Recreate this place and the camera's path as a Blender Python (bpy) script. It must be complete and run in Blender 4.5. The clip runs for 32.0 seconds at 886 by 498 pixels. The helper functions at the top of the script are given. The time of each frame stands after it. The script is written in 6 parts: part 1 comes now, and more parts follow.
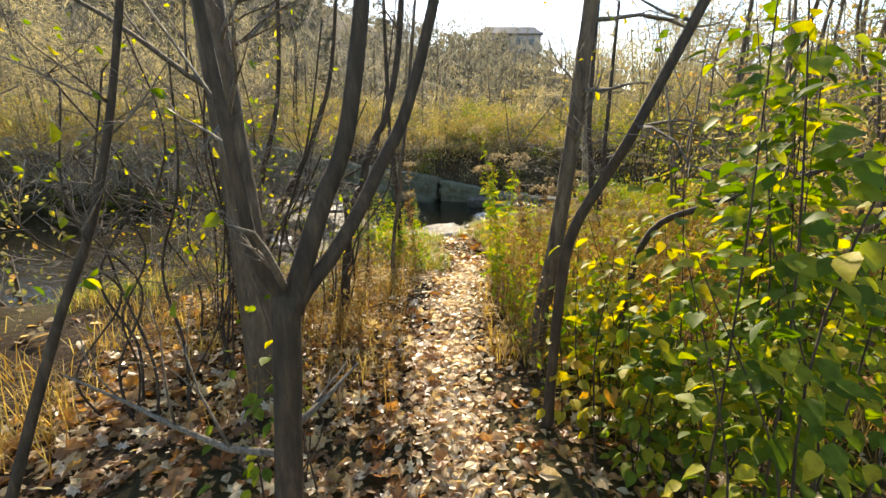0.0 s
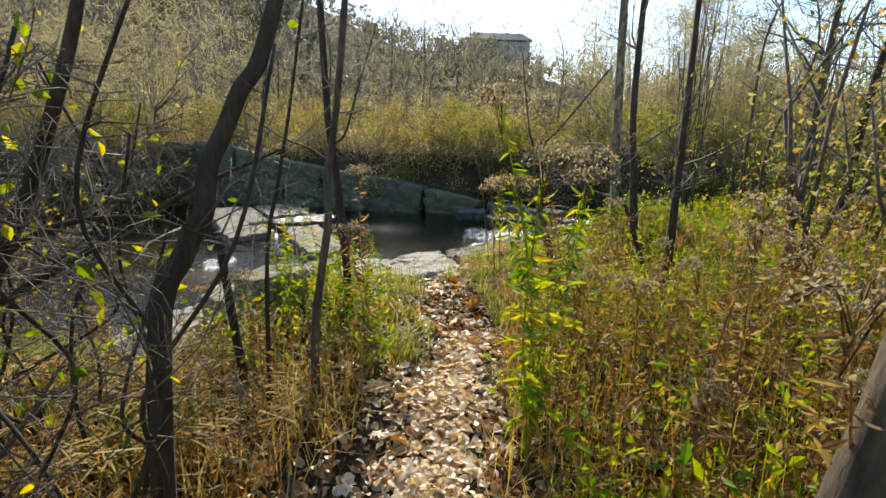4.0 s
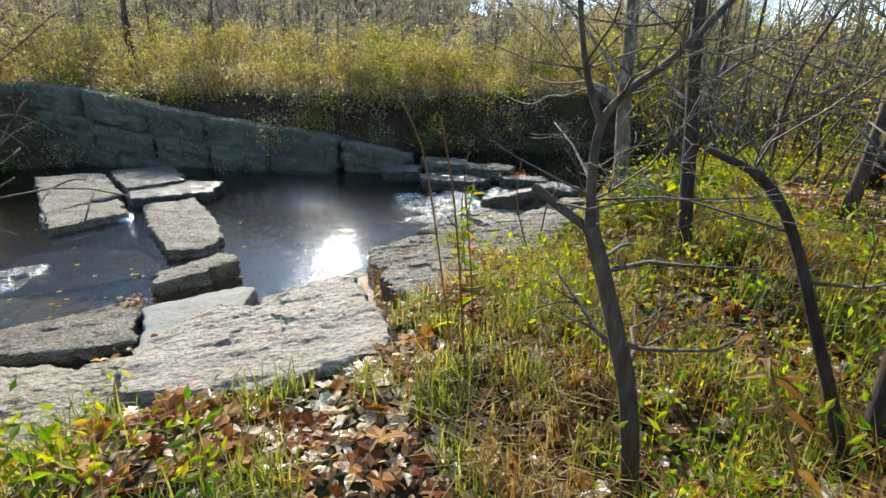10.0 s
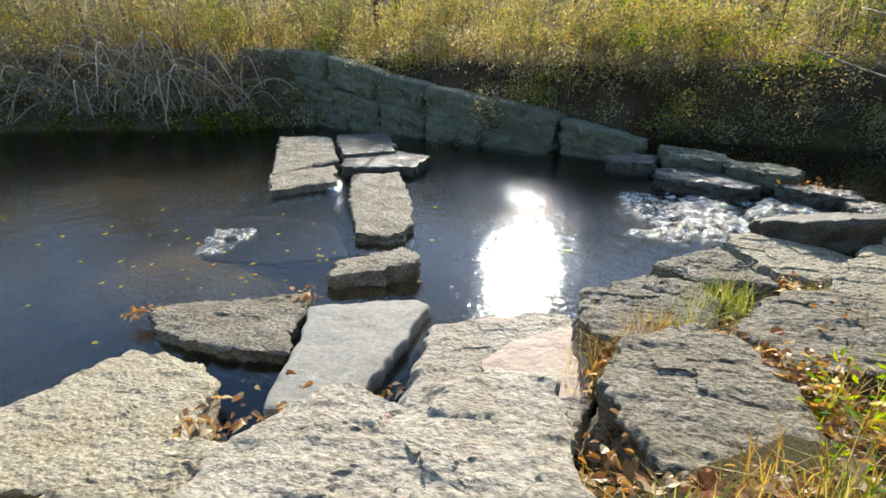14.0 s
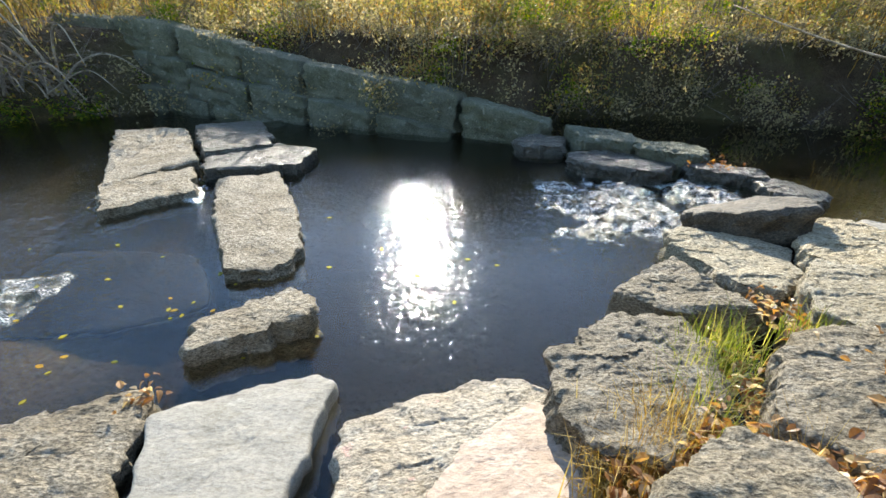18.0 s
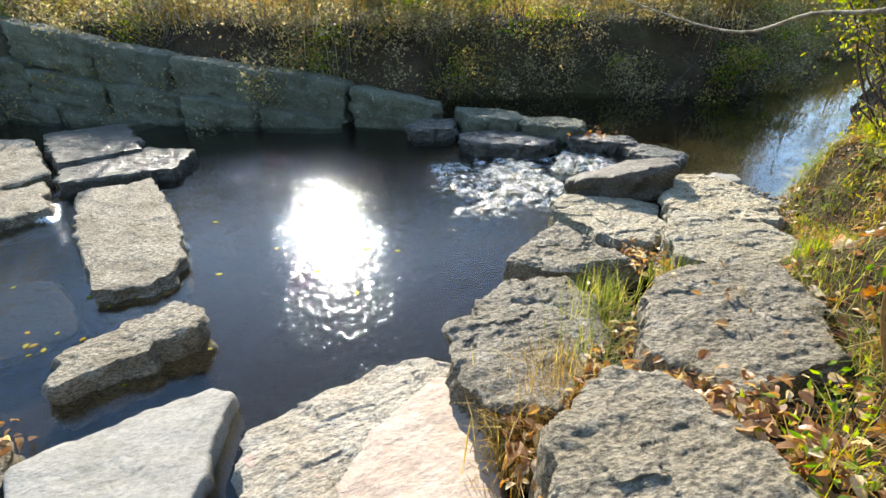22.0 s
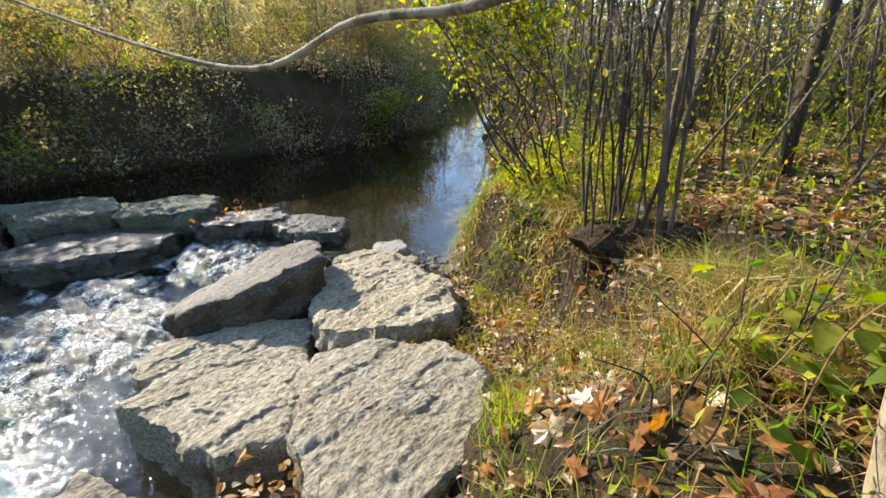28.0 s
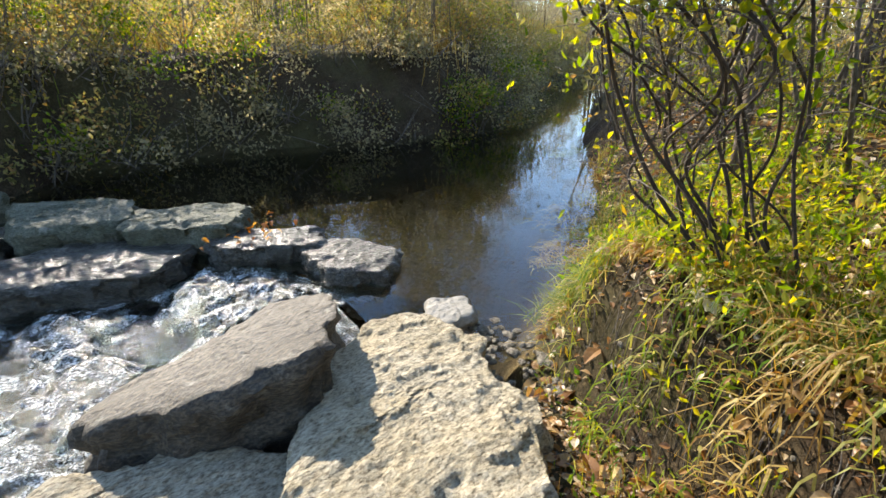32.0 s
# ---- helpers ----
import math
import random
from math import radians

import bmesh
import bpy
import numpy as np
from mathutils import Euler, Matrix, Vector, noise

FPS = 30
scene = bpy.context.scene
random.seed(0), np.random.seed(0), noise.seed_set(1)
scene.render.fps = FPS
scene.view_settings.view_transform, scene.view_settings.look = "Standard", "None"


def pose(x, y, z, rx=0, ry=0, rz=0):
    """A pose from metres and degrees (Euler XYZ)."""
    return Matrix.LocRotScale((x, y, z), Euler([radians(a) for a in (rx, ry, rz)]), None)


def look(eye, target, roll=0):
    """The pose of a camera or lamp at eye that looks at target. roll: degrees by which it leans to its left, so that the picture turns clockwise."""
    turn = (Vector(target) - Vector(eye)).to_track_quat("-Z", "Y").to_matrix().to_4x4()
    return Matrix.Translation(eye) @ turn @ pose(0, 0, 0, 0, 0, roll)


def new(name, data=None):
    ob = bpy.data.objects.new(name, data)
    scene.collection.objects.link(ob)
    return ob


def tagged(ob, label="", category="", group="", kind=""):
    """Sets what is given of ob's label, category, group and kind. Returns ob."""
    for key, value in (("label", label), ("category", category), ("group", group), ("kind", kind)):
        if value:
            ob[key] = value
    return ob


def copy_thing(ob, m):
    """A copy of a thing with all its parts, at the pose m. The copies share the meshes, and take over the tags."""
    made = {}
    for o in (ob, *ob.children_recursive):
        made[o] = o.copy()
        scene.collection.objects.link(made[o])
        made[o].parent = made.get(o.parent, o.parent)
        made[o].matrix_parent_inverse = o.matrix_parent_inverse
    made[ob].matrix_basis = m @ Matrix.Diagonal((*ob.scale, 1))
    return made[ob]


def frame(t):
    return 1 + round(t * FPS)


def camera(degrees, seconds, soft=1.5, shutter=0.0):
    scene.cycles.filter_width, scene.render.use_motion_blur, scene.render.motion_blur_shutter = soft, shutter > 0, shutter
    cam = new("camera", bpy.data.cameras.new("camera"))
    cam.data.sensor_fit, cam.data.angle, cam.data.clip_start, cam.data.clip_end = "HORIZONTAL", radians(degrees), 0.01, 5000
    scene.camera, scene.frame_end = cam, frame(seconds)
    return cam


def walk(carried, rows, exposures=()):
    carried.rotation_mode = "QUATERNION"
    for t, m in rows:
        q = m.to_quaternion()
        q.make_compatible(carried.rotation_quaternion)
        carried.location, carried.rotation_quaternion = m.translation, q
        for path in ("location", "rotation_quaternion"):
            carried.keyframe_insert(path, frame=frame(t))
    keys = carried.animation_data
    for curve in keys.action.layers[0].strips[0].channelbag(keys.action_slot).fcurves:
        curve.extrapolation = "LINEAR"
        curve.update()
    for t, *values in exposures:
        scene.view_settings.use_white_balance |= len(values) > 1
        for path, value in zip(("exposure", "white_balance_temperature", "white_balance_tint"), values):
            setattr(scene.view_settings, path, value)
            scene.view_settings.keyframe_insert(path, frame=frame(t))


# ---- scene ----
PATH = [
    (0, (-0.264, -3.318, 2.579), (-0.192, -1.383, 2.08), -0.3),
    (0.5, (-0.207, -3.054, 2.533), (-0.089, -1.119, 2.04), 0.1),
    (1, (-0.169, -2.704, 2.509), (0.027, -0.774, 2.025), 0.1),
    (1.5, (-0.097, -2.337, 2.463), (0.123, -0.412, 1.967), -0.2),
    (2, (-0.071, -2.061, 2.435), (0.232, -0.149, 1.931), 0.5),
    (2.5, (-0.063, -1.805, 2.41), (0.236, 0.115, 1.935), -0.4),
    (3, (-0.069, -1.465, 2.366), (0.088, 0.483, 1.945), -0.8),
    (3.5, (-0.113, -1.127, 2.415), (0.016, 0.816, 1.959), 1.0),
    (5.5, (-0.034, -0.434, 2.413), (0.101, 1.5, 1.924), -0.8),
    (6, (0.007, -0.135, 2.408), (0.039, 1.803, 1.915), -0.6),
    (6.5, (-0.029, 0.088, 2.403), (-0.165, 2.017, 1.892), 0.2),
    (7, (-0.12, 0.373, 2.412), (-0.346, 2.288, 1.881), 1.1),
    (7.5, (-0.169, 0.532, 2.427), (-0.474, 2.43, 1.875), 0.7),
    (8, (-0.11, 0.774, 2.437), (-0.436, 2.672, 1.896), -0.4),
    (8.5, (-0.047, 0.94, 2.434), (-0.237, 2.844, 1.852), -0.7),
    (9, (-0.019, 1.213, 2.411), (0.092, 3.112, 1.791), 0.3),
    (9.5, (0.014, 1.47, 2.428), (0.337, 3.317, 1.734), 0.5),
    (10, (0.206, 1.768, 2.406), (0.624, 3.592, 1.698), 0.7),
    (10.5, (0.312, 1.989, 2.382), (0.729, 3.778, 1.591), 1.2),
    (11, (0.323, 2.262, 2.386), (0.676, 4.051, 1.564), 1.2),
    (11.5, (0.325, 2.491, 2.387), (0.437, 4.304, 1.551), 0.2),
    (12, (0.36, 2.688, 2.374), (0.144, 4.487, 1.527), -0.3),
    (12.5, (0.306, 2.822, 2.363), (-0.069, 4.589, 1.507), -0.2),
    (13, (0.203, 3.001, 2.356), (-0.204, 4.768, 1.513), 0.2),
    (13.5, (0.168, 3.173, 2.353), (-0.275, 4.943, 1.532), 0.2),
    (15.5, (0.002, 4.224, 2.259), (-0.217, 6.018, 1.4), 0.1),
    (16, (-0.037, 4.419, 2.275), (-0.17, 6.213, 1.399), 0.0),
    (16.5, (-0.093, 4.571, 2.304), (0.05, 6.368, 1.438), 1.6),
    (17, (-0.093, 4.649, 2.307), (0.143, 6.437, 1.441), 1.9),
    (17.5, (-0.131, 4.688, 2.302), (0.028, 6.482, 1.433), 1.7),
    (18, (-0.178, 4.692, 2.287), (-0.152, 6.473, 1.377), 1.2),
    (18.5, (-0.237, 4.685, 2.283), (-0.352, 6.441, 1.333), 1.0),
    (19, (-0.318, 4.667, 2.297), (-0.742, 6.368, 1.335), -1.2),
    (19.5, (-0.346, 4.654, 2.303), (-0.889, 6.315, 1.332), -1.3),
    (20, (-0.357, 4.658, 2.306), (-0.932, 6.305, 1.329), -1.3),
    (20.5, (-0.355, 4.655, 2.307), (-0.926, 6.31, 1.341), -1.1),
    (21, (-0.329, 4.651, 2.314), (-0.851, 6.332, 1.364), -1.0),
    (21.5, (-0.205, 4.659, 2.283), (-0.353, 6.428, 1.362), 0.3),
    (22, (-0.023, 4.664, 2.249), (0.37, 6.382, 1.302), -0.0),
    (22.5, (0.222, 4.757, 2.232), (1.014, 6.373, 1.36), -1.0),
    (23, (0.359, 4.83, 2.243), (1.323, 6.352, 1.375), -2.6),
    (23.5, (0.488, 4.987, 2.259), (1.702, 6.379, 1.491), -1.2),
    (24, (0.598, 5.131, 2.26), (1.962, 6.405, 1.543), -0.9),
    (24.5, (0.754, 5.234, 2.254), (2.158, 6.495, 1.59), -0.7),
    (25, (0.893, 5.347, 2.229), (2.309, 6.582, 1.544), -0.2),
    (25.5, (0.994, 5.516, 2.218), (2.449, 6.693, 1.513), 0.9),
    (27.5, (1.642, 5.961, 2.14), (3.084, 7.113, 1.369), -0.9),
    (28, (1.878, 6.088, 2.119), (3.266, 7.295, 1.333), -0.4),
    (28.5, (2.035, 6.276, 2.084), (3.368, 7.543, 1.3), 0.6),
    (29, (2.2, 6.401, 2.061), (3.469, 7.709, 1.237), 0.5),
    (29.5, (2.424, 6.469, 2.066), (3.632, 7.825, 1.227), 0.0),
    (30, (2.554, 6.59, 2.044), (3.735, 7.973, 1.212), 0.1),
    (30.5, (2.679, 6.77, 2.047), (3.873, 8.157, 1.241), 0.4),
    (31, (2.823, 6.961, 2.014), (3.99, 8.37, 1.207), 0.3),
    (31.5, (3.02, 7.183, 2.033), (4.15, 8.619, 1.22), -0.3),
    (32, (3.155, 7.295, 1.932), (4.289, 8.733, 1.127), -0.2),
]
EXPOSURES = [(0, 1.47, 7600, 10), (2, 1.2, 7300, 9), (3, 1.02, 6950, 9), (4, 0.98, 6700, 8), (6, 1.02, 6250, 8), (8, 0.97, 6100, 7), (10, 1.15, 6150, 7), (11, 1.4, 6500, 9), (12, 1.25, 6400, 9), (16, 1.5, 6450, 8), (20, 1.75, 6450, 8), (23, 1.6, 6450, 9), (25, 1.4, 6500, 10), (28, 1.55, 6500, 11), (32, 1.7, 6500, 12)]
cam = camera(88.0, 32.0, 1.5, 0.0)
walk(cam, [(t, look(eye, target, roll)) for t, eye, target, roll in PATH], EXPOSURES)

# ---- world, sun, exposure ----
SUN_EL, SUN_AZ = radians(28.5), radians(-2.0)
world = bpy.data.worlds.new("sky")
scene.world = world
world.use_nodes = True
_wn = world.node_tree.nodes
_sky = _wn.new("ShaderNodeTexSky")
_sky.sky_type = "NISHITA"
_sky.sun_disc = False
_sky.sun_elevation, _sky.sun_rotation = SUN_EL, SUN_AZ
_sky.air_density, _sky.dust_density, _sky.ozone_density = 1.0, 0.15, 2.0
world.node_tree.links.new(_sky.outputs[0], _wn["Background"].inputs[0])
_wn["Background"].inputs[1].default_value = 0.17
_sun = bpy.data.lights.new("sun", "SUN")
_sun.energy, _sun.angle, _sun.color = 4.4, radians(0.53), (1.0, 0.91, 0.77)
sun = new("sun", _sun)
_sd = Vector((math.sin(SUN_AZ) * math.cos(SUN_EL), math.cos(SUN_AZ) * math.cos(SUN_EL), math.sin(SUN_EL)))
sun.matrix_world = look(_sd * 60, (0, 0, 0))


# ---- materials ----
def mat(name):
    m = bpy.data.materials.new(name)
    m.use_nodes = True
    return m, m.node_tree.nodes, m.node_tree.links, m.node_tree.nodes["Principled BSDF"]


def ramp(nodes, links, fac, stops):
    r = nodes.new("ShaderNodeValToRGB")
    while len(r.color_ramp.elements) < len(stops):
        r.color_ramp.elements.new(0.5)
    for e, (p, c) in zip(r.color_ramp.elements, stops):
        e.position, e.color = p, (*c, 1)
    links.new(fac, r.inputs[0])
    return r.outputs[0]


def tex_noise(nodes, links, scale, detail=4, rough=0.6, coord="Object", stretch=None):
    n = nodes.new("ShaderNodeTexNoise")
    n.inputs["Scale"].default_value, n.inputs["Detail"].default_value, n.inputs["Roughness"].default_value = scale, detail, rough
    c = nodes.new("ShaderNodeTexCoord")
    if coord == "World":
        g = nodes.new("ShaderNodeNewGeometry")
        out = g.outputs["Position"]
    else:
        out = c.outputs[coord]
    if stretch:
        mp = nodes.new("ShaderNodeMapping")
        mp.inputs["Scale"].default_value = stretch
        links.new(out, mp.inputs[0])
        out = mp.outputs[0]
    links.new(out, n.inputs["Vector"])
    return n.outputs["Fac"]


def mixed(nodes, links, a, b, fac, mode="MIX"):
    x = nodes.new("ShaderNodeMix")
    x.data_type, x.blend_type = "RGBA", mode
    for sock, val in ((x.inputs[0], fac), (x.inputs[6], a), (x.inputs[7], b)):
        if isinstance(val, (float, int)):
            sock.default_value = val
        elif isinstance(val, tuple):
            sock.default_value = (*val, 1)
        else:
            links.new(val, sock)
    return x.outputs[2]


def bump(nodes, links, heights, bsdf, normal="Normal"):
    last = None
    for h, strength, dist in heights:
        b = nodes.new("ShaderNodeBump")
        b.inputs["Strength"].default_value, b.inputs["Distance"].default_value = strength, dist
        links.new(h, b.inputs["Height"])
        if last:
            links.new(last, b.inputs["Normal"])
        last = b.outputs[0]
    links.new(last, bsdf.inputs[normal])


def stone_material(name, dark, mid, light, stain, wet=0.0, pink=False, relief=1.0):
    m, n, l, b = mat(name)
    coarse = tex_noise(n, l, 2.4, 6, 0.65, "World")
    lumps = tex_noise(n, l, 11, 5, 0.6, "World", (1.0, 1.9, 2.5))
    fine = tex_noise(n, l, 30, 6, 0.7, "World", (1, 2.1, 2.5))
    grain = tex_noise(n, l, 170, 4, 0.75, "World")
    pits = n.new("ShaderNodeTexVoronoi")
    pits.inputs["Scale"].default_value = 22
    g = n.new("ShaderNodeNewGeometry")
    warp = n.new("ShaderNodeVectorMath")
    warp.operation = "MULTIPLY_ADD"
    wn = n.new("ShaderNodeTexNoise")
    wn.inputs["Scale"].default_value = 9
    l.new(g.outputs["Position"], wn.inputs["Vector"])
    l.new(wn.outputs["Color"], warp.inputs[0])
    warp.inputs[1].default_value = (0.12, 0.12, 0.12)
    l.new(g.outputs["Position"], warp.inputs[2])
    l.new(warp.outputs[0], pits.inputs["Vector"])
    col = ramp(n, l, fine, [(0.38, dark), (0.48, mid), (0.6, light)])
    col = mixed(n, l, col, ramp(n, l, coarse, [(0.36, stain), (0.56, (1, 1, 1))]), 0.8, "MULTIPLY")
    col = mixed(n, l, col, ramp(n, l, lumps, [(0.34, (0.72, 0.7, 0.64)), (0.5, (1, 1, 1))]), 0.6, "MULTIPLY")
    lich = ramp(n, l, tex_noise(n, l, 7, 7, 0.7, "World"), [(0.58, (0, 0, 0)), (0.66, (1, 1, 1))])
    col = mixed(n, l, col, (0.5, 0.49, 0.42), mixed(n, l, (0, 0, 0), lich, 0.35 * (1 - wet)))
    if pink:
        paint = ramp(n, l, tex_noise(n, l, 4.2, 3, 0.6, "World"), [(0.63, (0, 0, 0)), (0.68, (1, 1, 1))])
        worn = mixed(n, l, paint, ramp(n, l, fine, [(0.42, (0, 0, 0)), (0.52, (1, 1, 1))]), 1.0, "MULTIPLY")
        col = mixed(n, l, col, (0.62, 0.22, 0.25), mixed(n, l, (0, 0, 0), worn, 0.45))
    oi = n.new("ShaderNodeObjectInfo")
    col = mixed(n, l, col, ramp(n, l, oi.outputs["Random"], [(0.0, (0.86, 0.85, 0.83)), (1.0, (1.14, 1.1, 1.03))]), 1.0, "MULTIPLY")
    l.new(col, b.inputs["Base Color"])
    b.inputs["Roughness"].default_value = 0.8 - 0.55 * wet
    b.inputs["Specular IOR Level"].default_value = 0.4
    bump(n, l, [(coarse, 0.6, 0.08 * relief), (lumps, 0.8, 0.06 * relief), (pits.outputs["Distance"], 0.5, 0.022 * relief), (fine, 0.8, 0.026 * relief), (grain, 0.5, 0.005)], b)
    return m


STONE = stone_material("limestone", (0.15, 0.125, 0.082), (0.33, 0.293, 0.21), (0.48, 0.435, 0.325), (0.82, 0.78, 0.68))
STONE_GREY = stone_material("grey_limestone", (0.075, 0.062, 0.043), (0.18, 0.157, 0.115), (0.32, 0.285, 0.215), (0.8, 0.77, 0.68))
STONE_PINK = stone_material("limestone_with_paint", (0.18, 0.155, 0.117), (0.355, 0.318, 0.252), (0.49, 0.443, 0.357), (0.8, 0.75, 0.67), 0.0, True, 0.8)
STONE_TAN = stone_material("tan_limestone", (0.085, 0.07, 0.046), (0.21, 0.182, 0.13), (0.38, 0.335, 0.25), (0.55, 0.49, 0.38), 0.0, False, 0.8)
STONE_WHITE = stone_material("pale_limestone", (0.22, 0.205, 0.172), (0.27, 0.255, 0.217), (0.32, 0.304, 0.26), (0.85, 0.85, 0.83), 0.0, False, 0.14)
STONE_ROSE = stone_material("smooth_pinkish_limestone", (0.36, 0.285, 0.225), (0.43, 0.345, 0.275), (0.49, 0.4, 0.325), (0.86, 0.8, 0.74), 0.0, False, 0.25)
STONE_WET = stone_material("wet_dark_stone", (0.03, 0.028, 0.022), (0.075, 0.07, 0.056), (0.17, 0.16, 0.125), (0.5, 0.5, 0.45), 0.95)
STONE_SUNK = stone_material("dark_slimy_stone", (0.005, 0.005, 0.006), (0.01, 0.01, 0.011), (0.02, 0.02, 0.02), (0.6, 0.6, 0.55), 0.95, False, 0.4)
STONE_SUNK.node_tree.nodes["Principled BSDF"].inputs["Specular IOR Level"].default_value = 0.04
STONE_BROWN = stone_material("brown_creek_stone", (0.03, 0.025, 0.018), (0.065, 0.056, 0.041), (0.15, 0.125, 0.085), (0.6, 0.57, 0.5), 0.35, False, 0.6)
STONE_WALL = stone_material("mossy_block_stone", (0.058, 0.062, 0.042), (0.115, 0.12, 0.082), (0.185, 0.188, 0.132), (0.5, 0.52, 0.36))


def leaf_material(name, stops, trans=0.5, rough=0.45, spec=0.14):
    m, n, l, b = mat(name)
    g = n.new("ShaderNodeNewGeometry")
    col = ramp(n, l, g.outputs["Random Per Island"], stops)
    spots = tex_noise(n, l, 35, 3, 0.6, "World")
    col = mixed(n, l, col, ramp(n, l, spots, [(0.35, (0.62, 0.55, 0.4)), (0.55, (1, 1, 1))]), 0.7, "MULTIPLY")
    l.new(col, b.inputs["Base Color"])
    b.inputs["Roughness"].default_value = rough + 0.08
    b.inputs["Specular IOR Level"].default_value = spec
    t = n.new("ShaderNodeBsdfTranslucent")
    hot = mixed(n, l, col, (1.0, 0.95, 0.55), 0.35, "MULTIPLY")
    bright = n.new("ShaderNodeHueSaturation")
    bright.inputs["Saturation"].default_value, bright.inputs["Value"].default_value = 1.15, 1.7
    l.new(hot, bright.inputs["Color"])
    l.new(bright.outputs[0], t.inputs["Color"])
    mx = n.new("ShaderNodeMixShader")
    mx.inputs[0].default_value = trans
    l.new(b.outputs[0], mx.inputs[1])
    l.new(t.outputs[0], mx.inputs[2])
    l.new(mx.outputs[0], n["Material Output"].inputs["Surface"])
    return m


LEAF_GREEN = leaf_material("green_leaves", [(0.0, (0.055, 0.1, 0.013)), (0.45, (0.11, 0.165, 0.02)), (0.8, (0.22, 0.25, 0.03)), (1.0, (0.42, 0.36, 0.04))])
LEAF_YELLOW = leaf_material("yellow_leaves", [(0.0, (0.16, 0.17, 0.025)), (0.4, (0.34, 0.3, 0.04)), (0.8, (0.5, 0.4, 0.05)), (1.0, (0.42, 0.22, 0.04))])
LEAF_YG = leaf_material("yellow_green_leaves", [(0.0, (0.08, 0.13, 0.02)), (0.4, (0.17, 0.21, 0.03)), (0.75, (0.32, 0.31, 0.05)), (1.0, (0.46, 0.38, 0.07))], 0.6)
LEAF_GOLD = leaf_material("goldenrod_leaves", [(0.0, (0.07, 0.15, 0.02)), (0.5, (0.2, 0.27, 0.03)), (0.85, (0.36, 0.36, 0.05)), (1.0, (0.36, 0.23, 0.06))])
LEAF_FAR = leaf_material("autumn_bushes", [(0.0, (0.12, 0.13, 0.045)), (0.35, (0.19, 0.18, 0.07)), (0.65, (0.31, 0.265, 0.1)), (0.85, (0.29, 0.175, 0.075)), (1.0, (0.21, 0.16, 0.095))], 0.55)
LEAF_HILL = leaf_material("bare_grey_brush", [(0.0, (0.07, 0.07, 0.06)), (0.5, (0.13, 0.125, 0.105)), (1.0, (0.22, 0.2, 0.16))], 0.45)
LEAF_FAR_DULL = leaf_material("dull_brush", [(0.0, (0.14, 0.128, 0.08)), (0.5, (0.25, 0.22, 0.14)), (1.0, (0.4, 0.34, 0.215))], 0.58)
LITTER = leaf_material("fallen_leaves", [(0.0, (0.15, 0.075, 0.034)), (0.3, (0.28, 0.15, 0.065)), (0.55, (0.36, 0.21, 0.09)), (0.8, (0.5, 0.37, 0.2)), (1.0, (0.66, 0.57, 0.4))], 0.42, 0.32, 0.45)
LITTER_PALE = leaf_material("pale_trodden_leaves", [(0.0, (0.26, 0.15, 0.07)), (0.3, (0.5, 0.38, 0.23)), (0.6, (0.68, 0.57, 0.41)), (1.0, (0.8, 0.73, 0.6))], 0.4, 0.3, 0.5)
LITTER_RUST = leaf_material("rust_maple_leaves", [(0.0, (0.16, 0.06, 0.022)), (0.4, (0.3, 0.125, 0.04)), (0.75, (0.42, 0.22, 0.075)), (1.0, (0.5, 0.33, 0.14))], 0.35, 0.55)
GRASS_GREEN = leaf_material("green_grass", [(0.0, (0.08, 0.12, 0.022)), (0.5, (0.19, 0.22, 0.05)), (1.0, (0.42, 0.37, 0.14))], 0.5)
GRASS_DRY = leaf_material("dry_grass", [(0.0, (0.18, 0.105, 0.035)), (0.5, (0.36, 0.25, 0.085)), (1.0, (0.52, 0.42, 0.18))], 0.42)
BRUSH_RUST = leaf_material("dry_rust_stems", [(0.0, (0.12, 0.065, 0.03)), (0.5, (0.23, 0.14, 0.055)), (1.0, (0.38, 0.28, 0.12))], 0.35)
FLUFF = leaf_material("seed_fluff", [(0.0, (0.22, 0.175, 0.115)), (1.0, (0.36, 0.3, 0.215))], 0.4)


def bark_material(name, dark, mid, light, patch=None, scale=1.0):
    m, n, l, b = mat(name)
    f = tex_noise(n, l, 30 * scale, 8, 0.7, "World", (1, 1, 0.22))
    c = tex_noise(n, l, 4, 4, 0.6, "World")
    col = ramp(n, l, f, [(0.32, dark), (0.5, mid), (0.7, light)])
    col = mixed(n, l, col, ramp(n, l, c, [(0.35, (0.6, 0.6, 0.55)), (0.6, (1, 1, 1))]), 0.8, "MULTIPLY")
    if patch:
        p = ramp(n, l, tex_noise(n, l, 11, 5, 0.6, "World", (1, 1, 0.5)), [(0.5, (0, 0, 0)), (0.56, (1, 1, 1))])
        col = mixed(n, l, col, patch, mixed(n, l, (0, 0, 0), p, 0.7))
    l.new(col, b.inputs["Base Color"])
    b.inputs["Roughness"].default_value = 0.85
    bump(n, l, [(c, 0.4, 0.02), (f, 0.9, 0.012)], b)
    return m


